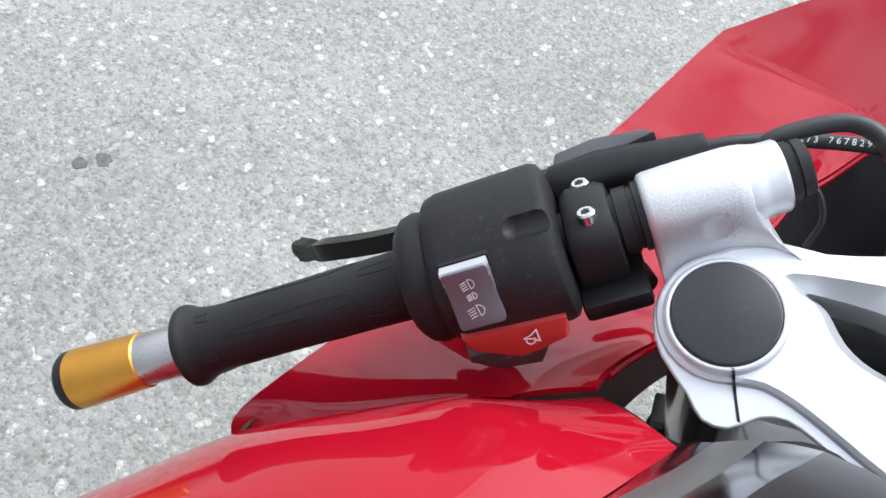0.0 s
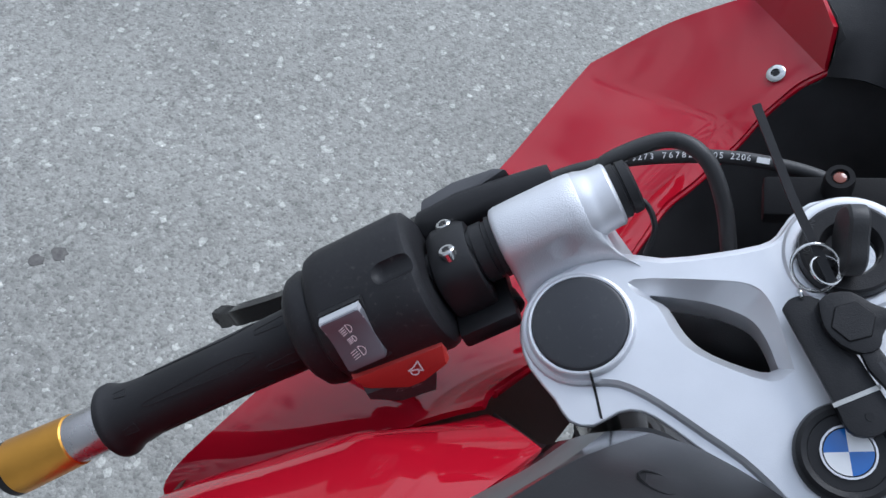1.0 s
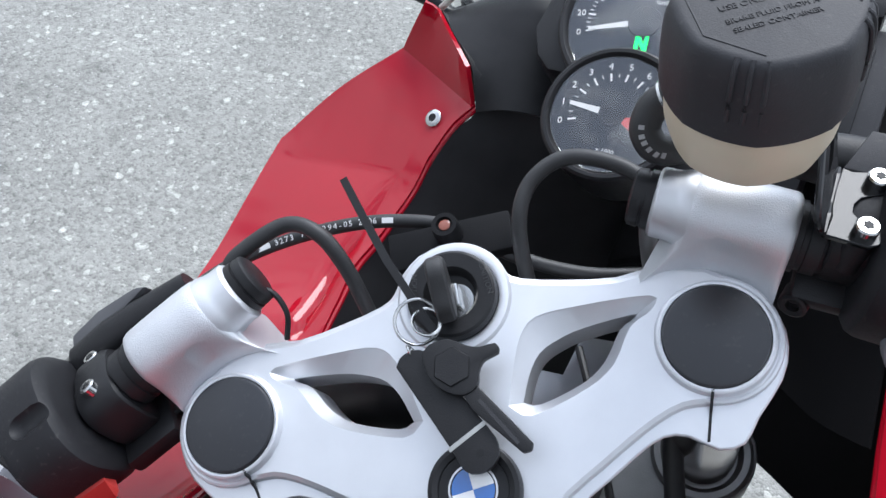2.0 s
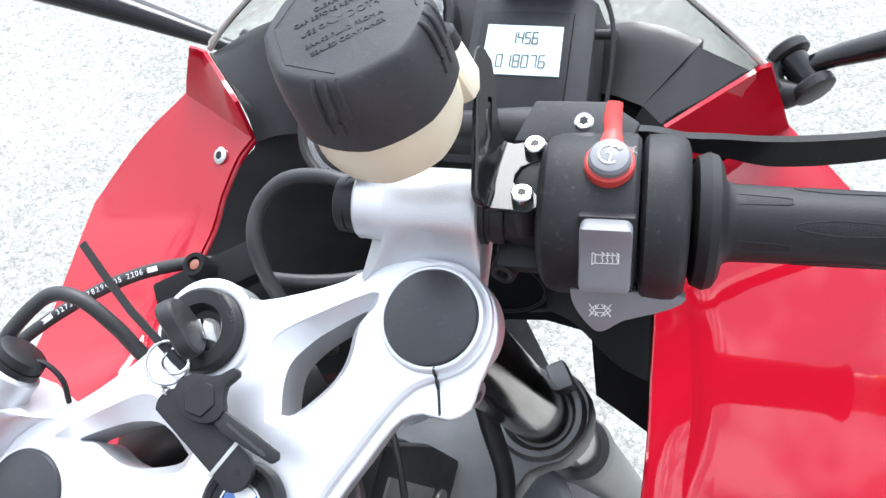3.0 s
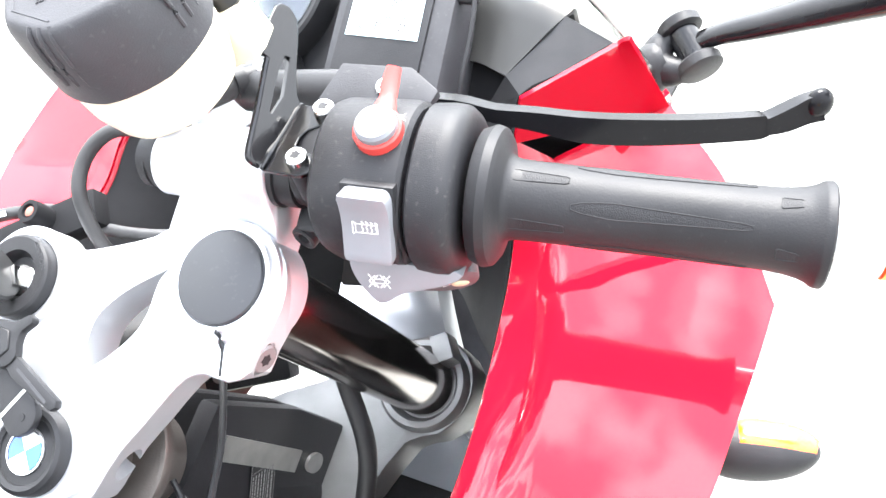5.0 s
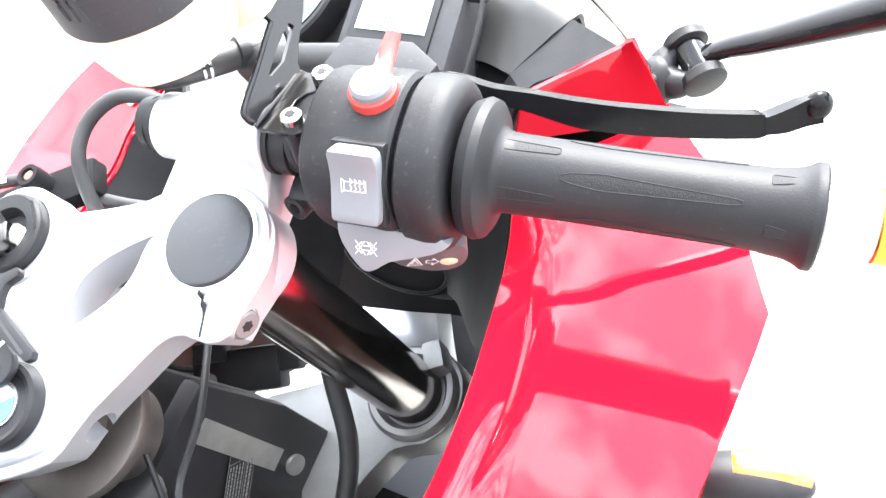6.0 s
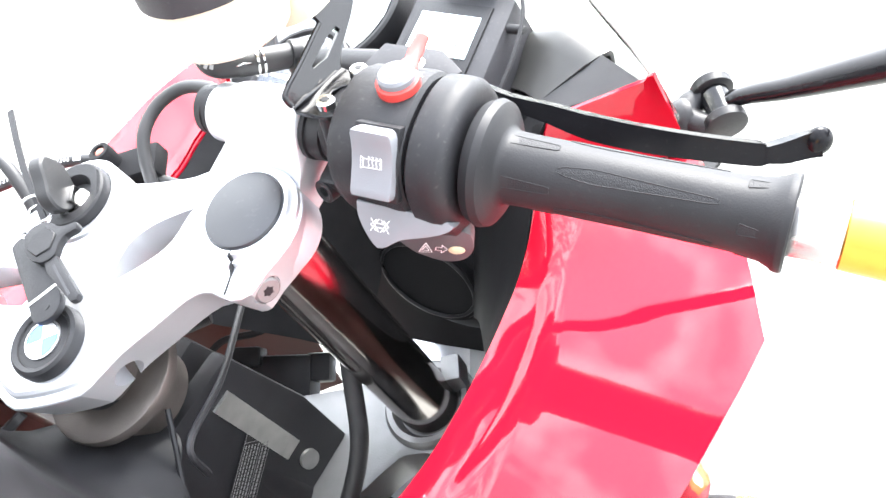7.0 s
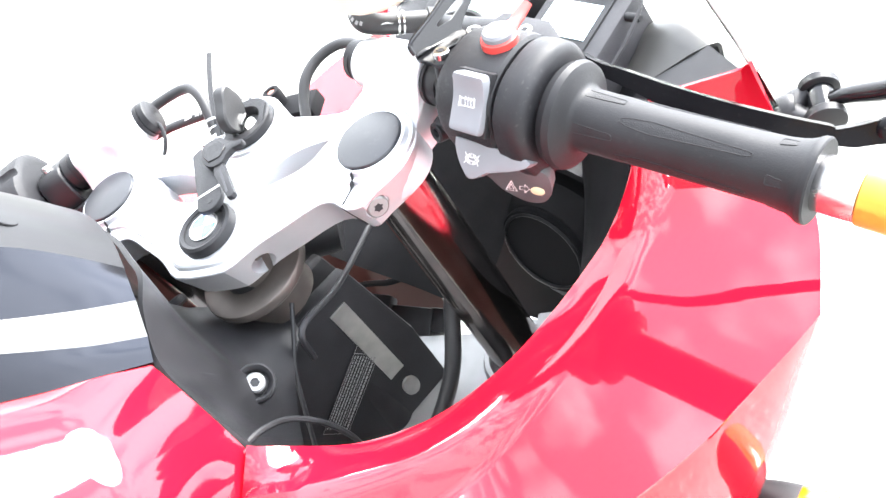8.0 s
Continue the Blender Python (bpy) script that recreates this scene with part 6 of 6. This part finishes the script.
part("readout", digits("1456", 0.0030, 0.0068, 0.0013), DARKGREY, lcd, at=PANEL, pre=Matrix.Translation((0.0840, 0.0525, 0.0026)))
part("readout", digits("018076", 0.0034, 0.0072, 0.0016), DARKGREY, lcd, at=PANEL, pre=Matrix.Translation((0.0775, 0.0385, 0.0026)))
part("display_knob", turned([(0, 0.0030), (0.010, 0.0030), (0.012, 0.0022), (0.012, 0)], (0.1300, 0.0620, -0.004), (1, 0, 0), 16), BLACK, lcd, at=PANEL)
part("display_hood", box((0.0950, 0.0900, 0.004), (0.044, 0.016, 0.018), 0.003), BLACK, lcd, at=PANEL)
part("display_lead", sweep([(0.112, 0.094, 0.006), (0.126, 0.090, 0.004), (0.138, 0.072, 0.0), (0.142, 0.045, -0.004), (0.141, 0.012, -0.010), (0.140, -0.010, -0.03)], 0.0014, 8, 6), BLACK, lcd, at=PANEL)
part("cluster_body", box((0.030, 0.040, -0.035), (0.150, 0.110, 0.040), 0.006), BLACK, bike, at=PANEL)

# ---- tank and side panels
# the last rows, out of view, rise to keep low sky off the yoke
LINE = [(-0.060, 0.0180, 0.0060, -0.0090, -0.0190), (-0.085, 0.0400, 0.0150, 0.0010, -0.0115), (-0.108, 0.0570, 0.0250, 0.0130, -0.0050), (-0.138, 0.0720, 0.0380, 0.0280, 0.0050), (-0.190, 0.0900, 0.0550, 0.0430, 0.0200), (-0.260, 0.1250, 0.0800, 0.0580, 0.0320), (-0.360, 0.1600, 0.1050, 0.0700, 0.0350), (-0.460, 0.1500, 0.0950, 0.0600, 0.0300)]
HALFW = [(0.051, 0.066, 0.078, 0.086), (0.051, 0.066, 0.078, 0.086), (0.052, 0.067, 0.079, 0.086), (0.053, 0.068, 0.080, 0.086), (0.056, 0.072, 0.084, 0.090), (0.070, 0.088, 0.098, 0.104), (0.085, 0.105, 0.118, 0.124), (0.080, 0.100, 0.112, 0.118)]


def tank_rows(i0, i1, s=0, rows=slice(None)):
    out = []
    for (y, *zs), xs in list(zip(LINE, HALFW))[rows]:
        if s == 0:
            a = [(-xs[0], y, zs[0]), (-xs[0] * 0.6, y + 0.004, zs[0] + 0.006), (0, y + 0.006, zs[0] + 0.008), (xs[0] * 0.6, y + 0.004, zs[0] + 0.006), (xs[0], y, zs[0])]
        else:
            a = [(s * xs[i], y - 0.004 * i, zs[i]) for i in (i0, i1)]
            a = [a[0], mid(a[0], a[1], 0.5, 0.001), a[1]]
        out.append(a)
    return out


FRONT, REAR = slice(0, 4), slice(3, None)
tank = part("tank_cover", sheet(tank_rows(0, 0, 0, REAR), 0.004, 3), TANKBLACK, bike, "grey-black lacquered tank cover", at=CHASSIS)
part("tank_front_cover", sheet(tank_rows(0, 0, 0, FRONT), 0.004, 3), TANKFRONT, tank, "satin black plastic front of the tank cover", at=CHASSIS)
for s in (-1, 1):
    part("tank_front_shoulder", sheet(tank_rows(0, 1, s, FRONT), 0.004, 3), TANKBLACK, tank, at=CHASSIS)
    part("tank_shoulder", sheet(tank_rows(0, 1, s, REAR), 0.004, 3), TANKBLACK, tank, at=CHASSIS)
    part("tank_band", sheet(tank_rows(1, 2, s), 0.004, 3), TANKBAND, tank, "grey trim band", at=CHASSIS)
    part("tank_flank", sheet(tank_rows(2, 3, s), 0.004, 3), TANKBLACK, tank, at=CHASSIS)
    bolt = Vector((s * 0.030, -0.0985, 0.0588))
    part("cover_well", turned([(-0.006, 0.0), (-0.006, 0.0050), (0.0006, 0.0056), (0.0008, 0.0060), (0.0002, 0.0064)], tuple(bolt), (s * 0.12, 0.60, 0.80), 24), CAVE, tank, "sunk bolt hole", at=CHASSIS)
    EDGE_IN = [(0.0860, -0.0735, -0.0200), (0.0862, -0.0990, -0.0110), (0.0866, -0.1220, -0.0045), (0.0868, -0.1520, 0.0055), (0.0905, -0.2040, 0.0205), (0.0945, -0.2740, 0.0305)]
    EDGE_OUT = [(0.1320, -0.0560, -0.0640), (0.1600, -0.0780, -0.0880), (0.1880, -0.1080, -0.1040), (0.2150, -0.1420, -0.1180), (0.2420, -0.1800, -0.1320), (0.2700, -0.2500, -0.1600)]
    ins, outs = (np.array([tuple(q) for q in smooth_line(e, 4)]) for e in (EDGE_IN, EDGE_OUT))
    side = []
    for k, (a, b) in enumerate(zip(ins, outs)):
        full = min(1.0, 0.12 + k / 9)
        row = [a + (b - a) * f + full * np.array((0.012, 0.0, 0.018)) * math.sin(math.pi * f) ** 0.8 for f in [j / 14 for j in range(15)]]
        row += [b + np.array(d) for d in ((0.003, -0.001, -0.006), (0.006, -0.003, -0.02), (0.008, -0.004, -0.05), (0.004, 0.0, -0.16))]
        side.append([(s * x, y, z) for x, y, z in row])
    part("tank_side_panel", grid_shell(side, 0.004), RED, bike, "glossy red tank side panel", at=CHASSIS)
# steering head cover
cover_rows = []
TOPE = [(0.0, -0.050, 0.010), (0.030, -0.053, 0.010), (0.052, -0.056, 0.010), (0.068, -0.066, -0.002), (0.086, -0.072, -0.024), (0.110, -0.066, -0.042), (0.130, -0.055, -0.066)]
MIDE = [(0.0, -0.032, -0.060), (0.026, -0.031, -0.062), (0.044, -0.028, -0.070), (0.059, -0.022, -0.086), (0.080, -0.032, -0.098), (0.102, -0.040, -0.098), (0.124, -0.046, -0.088)]
LOWE = [(0.0, 0.030, -0.092), (0.020, 0.030, -0.092), (0.0305, 0.026, -0.094), (0.047, 0.010, -0.098), (0.066, -0.006, -0.122), (0.086, -0.016, -0.138), (0.108, -0.022, -0.140)]
for r in (TOPE, MIDE, LOWE):
    cover_rows.append([(-x, y, z) for x, y, z in r[:0:-1]] + r)
hc = part("steering_head_cover", sheet(cover_rows, 0.003, 4), BLACK, bike, "black plastic steering head cover", at=CHASSIS)
for s in (-1, 1):
    part("cover_screw", turned([(-0.004, 0.0062), (0.0012, 0.0062), (0.0022, 0.0050), (0.0022, 0.0028), (0.0006, 0.0024), (0.0006, 0)], (s * 0.0630, -0.0203, -0.0820), (s * 0.62, -0.20, 0.75), 24), ALLOY, hc, "steel cover screw", at=CHASSIS)
    part("screw_socket", torx_socket(0.0034, 0.0016), BLACK, hc, at=CHASSIS, pre=basis((s * 0.0630, -0.0203, -0.0820), (0, 1, 0), (s * 0.62, -0.20, 0.75)))
    part("screw_pocket", turned([(-0.004, 0.0124), (0.0008, 0.0122), (0.0018, 0.0108), (0.0008, 0.0092), (-0.0015, 0.0080), (-0.004, 0.0078)], (s * 0.0630, -0.0203, -0.0820), (s * 0.62, -0.20, 0.75), 28), BLACK, hc, at=CHASSIS)
    part("cover_edge", sweep([(s * x, y, z) for x, y, z in LOWE[2:]], 0.0016, 8, 5), BLACK, hc, at=CHASSIS)
    part("cover_ridge", sweep([(s * x, y, z + 0.001) for x, y, z in (MIDE[3], mid(MIDE[3], TOPE[4], 0.5), TOPE[4])], [0.001, 0.003, 0.001], 8, 5), BLACK, hc, at=CHASSIS)
    part("cover_rib", sweep([(s * 0.029, 0.030, -0.068), (s * 0.040, 0.020, -0.084), (s * 0.050, 0.010, -0.104), (s * 0.060, 0.004, -0.135), (s * 0.066, 0.000, -0.180)], 0.0017, 8, 5), BLACK, hc, at=CHASSIS)
    gusset = [(0.0770, -0.0725), (0.1215, -0.1505), (0.1520, -0.2280), (0.0942, -0.2915), (-0.1188, -0.3341), (-0.1082, -0.1850), (-0.0230, -0.1318), (0.0196, -0.0945)]
    beam = soften(prism(gusset, -0.014, 0.0), 0.004)
    # the flank leans in towards the foot
    beam.transform(basis((0.0180 + 0.075 * 0.1338, 0, 0), (0, 1, 0), (1, 0, 0)) @ Matrix(((1, 0, 0, 0), (0, 1, 0, 0), (0, 0.075, 1, 0), (0, 0, 0, 1))))
    part("frame_beam", beam, BLACK, bike, "black frame beam", at=CHASSIS, flip=s < 0)
DOWN = Vector((0.0, 0.384, -0.915)).normalized()
head = part("head_tube", turned([(0.055, 0.012), (0.060, 0.014), (0.225, 0.010), (0.230, 0.009)], (0, 0, 0), DOWN, 36), BLACK, bike, "black steering head tube", at=CHASSIS)
TP = basis((0.0187, 0.0808, -0.1385), (-0.068, 0.395, -0.916), (1, 0, -0.075))
part("type_plate", prism([(-0.0455, -0.0072), (0.0455, -0.0072), (0.0455, 0.0072), (-0.0455, 0.0072)], -0.001, 0.0009), PLATE, head, "bare metal type plate", at=CHASSIS, pre=TP)
part("oval_badge", prism([(0.0104 * math.cos(a), 0.0070 * math.sin(a)) for a in [2 * math.pi * k / 24 for k in range(24)]], -0.001, 0.0012), PLATE, head, "oval metal badge", at=CHASSIS, pre=TP @ Matrix.Translation((0.0690, 0.0010, 0)))
ST = basis((0.0165, 0.0585, -0.1700), (0, -0.60, -0.80), (1, 0, -0.075))
sticker = part("warning_sticker", prism([(-0.037, -0.0125), (0.037, -0.0125), (0.037, 0.0125), (-0.037, 0.0125)], 0.0, 0.0006), LABEL, head, "black sticker with rows of small pale print", at=CHASSIS, pre=ST)
part("sticker_border", ribbon([[(-0.036, -0.0118), (0.036, -0.0118), (0.036, 0.0118), (-0.036, 0.0118), (-0.036, -0.0118)], [(-0.030, 0.0035), (0.036, 0.0035)], [(-0.030, -0.0118), (-0.030, 0.0118)]], 0.0004, 0.0007), PRINTDIM, sticker, at=CHASSIS, pre=ST)
rng = random.Random(3)
for y, tall in ((0.0090, 0.0016), (0.0058, 0.0010), (0.0012, 0.0009), (-0.0016, 0.0009), (-0.0044, 0.0009), (-0.0072, 0.0009), (-0.0098, 0.0008)):
    x = -0.028
    while x < 0.031:
        w = rng.uniform(0.0007, 0.0028)
        part("print_bar", prism([(x, y - tall / 2), (x + w, y - tall / 2), (x + w, y + tall / 2), (x, y + tall / 2)], 0.0006, 0.0008), PRINTDIM, sticker, at=CHASSIS, pre=ST)
        x += w + 0.0008
part("black_hose", sweep([(0.045, 0.150, -0.080), (0.053, 0.134, -0.128), (0.063, 0.118, -0.164), (0.060, 0.102, -0.199), (0.045, 0.080, -0.250)], 0.0062, 14, 6), HOSE, bike, "thick black rubber hose", at=CHASSIS)
part("thin_cable", sweep([(0.048, 0.030, -0.100), (0.0500, -0.006, -0.089), (0.0500, -0.050, -0.075), (0.0480, -0.090, -0.0555), (0.047, -0.100, -0.075)], 0.0021, 8, 6), BLACK, bike, "thin black cable")
part("thin_cable", sweep([(0.120, -0.055, -0.070), (0.113, -0.040, -0.073), (0.105, -0.020, -0.085), (0.106, 0.000, -0.104), (0.100, 0.018, -0.138), (0.085, 0.030, -0.180)], 0.0019, 8, 6), BLACK, bike, at=CHASSIS)
CON = basis((-0.1287, 0.1930, -0.2635), (0.80, 0.55, -0.10), (0.35, -0.55, 0.75)) @ Matrix.Scale(1.25, 4)
con = part("cable_connector", merge(box((0, 0, 0), (0.060, 0.030, 0.026), 0.004), box((0.034, 0.006, 0.002), (0.018, 0.020, 0.018), 0.003), box((-0.016, 0.014, 0.010), (0.022, 0.014, 0.016), 0.003)), BLACK, bike, "black cable connector block beside the fork", at=CHASSIS, pre=CON)
part("connector_bolt", turned([(-0.002, 0.0050), (0.0016, 0.0050), (0.0022, 0.0042), (0.0022, 0.0)], (-0.018, -0.004, 0.013), (0, 0, 1), 20), ALLOY, con, at=CHASSIS, pre=CON)
part("connector_lead", sweep([(-0.030, 0.004, 0.004), (-0.044, 0.010, 0.016), (-0.030, 0.024, 0.026), (-0.004, 0.030, 0.024), (0.012, 0.044, 0.010)], 0.0026, 8, 6), BLACK, con, at=CHASSIS, pre=CON)
part("radiator_shroud", box((0.0, 0.12, -0.42), (0.30, 0.06, 0.30), 0.01), BLACK, bike, "black radiator shroud", at=CHASSIS)
part("engine_block", box((0.0, -0.10, -0.55), (0.34, 0.34, 0.30), 0.03), ALLOY, bike, "grey engine block", at=CHASSIS)
part("front_tyre", turned([(-0.060, 0.26), (-0.055, 0.285), (-0.030, 0.302), (0.0, 0.306), (0.030, 0.302), (0.055, 0.285), (0.060, 0.26), (0.02, 0.25), (-0.02, 0.25), (-0.060, 0.26)], (0.0, 0.0, 0.0), (1, 0, 0), 48), MATT, bike, "black front tyre", at=STEER, pre=Matrix.Translation((0, 0.03, -0.80)))

guard = []
for k in range(9):
    a = radians(40 + 80 * k / 8)
    guard.append([(x, 0.03 - (0.330 - d) * math.cos(a), -0.80 + (0.330 - d) * math.sin(a)) for x, d in ((-0.075, 0.040), (-0.068, 0.012), (-0.040, 0.002), (0.0, 0.0), (0.040, 0.002), (0.068, 0.012), (0.075, 0.040))])
part("front_mudguard", sheet(guard, 0.003, 2), GREYPAINT, bike, "silver-grey front mudguard over the tyre")

# ---------------------------------------------------------------- key bunch in the lock
keys = thing("key_bunch", STEER @ Matrix.Translation((0.002, 0.0392, 0.004)), "black keys and plastic fob on steel rings in the ignition lock", "keys")
BOW = [(0.0310, 0.000), (0.0255, 0.006), (0.0232, 0.013), (0.0255, 0.0205), (0.0330, 0.0250), (0.0400, 0.0300), (0.0465, 0.0285), (0.0500, 0.0215), (0.0515, 0.0125), (0.0475, 0.005), (0.0420, 0.000)]
part("key_bow", soften(prism(rounded(BOW, 3), -0.0042, 0.0042), 0.0028, 3), HOSE, keys, "bulky black key bow standing in the lock", pre=Matrix.Rotation(radians(4), 4, "Z") @ basis((0.0016, 0.0, 0.0), (0, 1, 0), (1, 0, -0.10)))
part("key_blade", box((0.0045, 0.0372, 0.001), (0.0030, 0.010, 0.010), 0.0006), STEEL, keys)


def split_ring(c, r, normal):
    pts = [(r * math.cos(2 * math.pi * k / 28), r * math.sin(2 * math.pi * k / 28), 0.0003 * math.sin(4 * math.pi * k / 28)) for k in range(29)]
    bm = sweep(pts, 0.00075, 8, 1, smooth=False)
    bm.transform(basis(c, (1, 0, 0), normal))
    return bm


part("split_ring", split_ring((-0.0125, 0.0265, 0.011), 0.0098, (0.25, -0.25, 0.95)), STEEL, keys, "steel split ring")
part("split_ring", split_ring((-0.0085, 0.0258, 0.0105), 0.0062, (0.3, 0.1, 0.9)), STEEL, keys, "steel split ring")
part("ring_link", split_ring((-0.0178, 0.0155, 0.008), 0.0022, (0.9, 0.3, 0.2)), STEEL, keys)
F = [(-0.0248, 0.0091), (-0.0224, 0.013), (-0.0172, 0.0152), (-0.0117, 0.0141), (-0.0084, 0.0097), (0.0104, -0.0214), (0.0139, -0.0289), (0.0131, -0.0352), (0.0082, -0.0394), (0.0013, -0.0396), (-0.0026, -0.0358), (-0.0055, -0.0287), (-0.0218, 0.0032)]
fob = part("fob", soften(prism(rounded(F, 2), 0.0050, 0.0090), 0.0008), BLACK, keys, "flat black plastic fob")
part("fob_slot", prism([(-0.0067, -0.0283), (0.01, -0.0193), (0.0108, -0.021), (-0.0059, -0.03)], 0.0086, 0.0092), PLATE, fob)
part("fob_hole", turned([(0, 0.0016), (0.0003, 0.0016), (0.0003, 0)], (0.0064, -0.0322, 0.0090), (0, 0, 1), 16), LABEL, fob)
KH = [(-0.0120, 0.0110), (-0.0080, 0.0150), (0.0000, 0.0160), (0.0070, 0.0120), (0.0130, 0.0100), (0.0200, 0.0105), (0.0205, 0.0060), (0.0140, 0.0040), (0.0110, -0.0010), (0.0100, -0.0060), (0.0040, -0.0090), (-0.0040, -0.0060), (-0.0100, 0.0010)]
spare = part("spare_key", soften(prism(rounded(KH, 2), 0.0095, 0.0140), 0.0010), BLACK, keys, "black spare key with a hexagonal head")
part("key_hexagon", soften(prism([(0.0086 * math.cos(radians(20 + 60 * k)) + 0.0005, 0.0086 * math.sin(radians(20 + 60 * k)) + 0.0035) for k in range(6)], 0.0136, 0.0148), 0.0005, 1), BLACK, spare)
part("key_sheath", soften(prism([(0.0020, -0.0060), (0.0085, -0.0040), (0.0285, -0.0320), (0.0275, -0.0350), (0.0240, -0.0355), (0.0060, -0.0150)], 0.0090, 0.0130), 0.0010), BLACK, spare)
part("key_groove", prism([(0.0090, -0.0120), (0.0102, -0.0112), (0.0235, -0.0310), (0.0222, -0.0318)], 0.0128, 0.0131), MATT, spare)
part("cable_tie", strip([(-0.0370, 0.0980, 0.0190), (-0.0300, 0.0780, 0.0175), (-0.0220, 0.0560, 0.0150), (-0.0120, 0.0340, 0.0110), (-0.0060, 0.0210, 0.0090)], 0.0036, 0.0013, (1, 0.35, 0)), BLACK, keys, "black nylon cable tie")
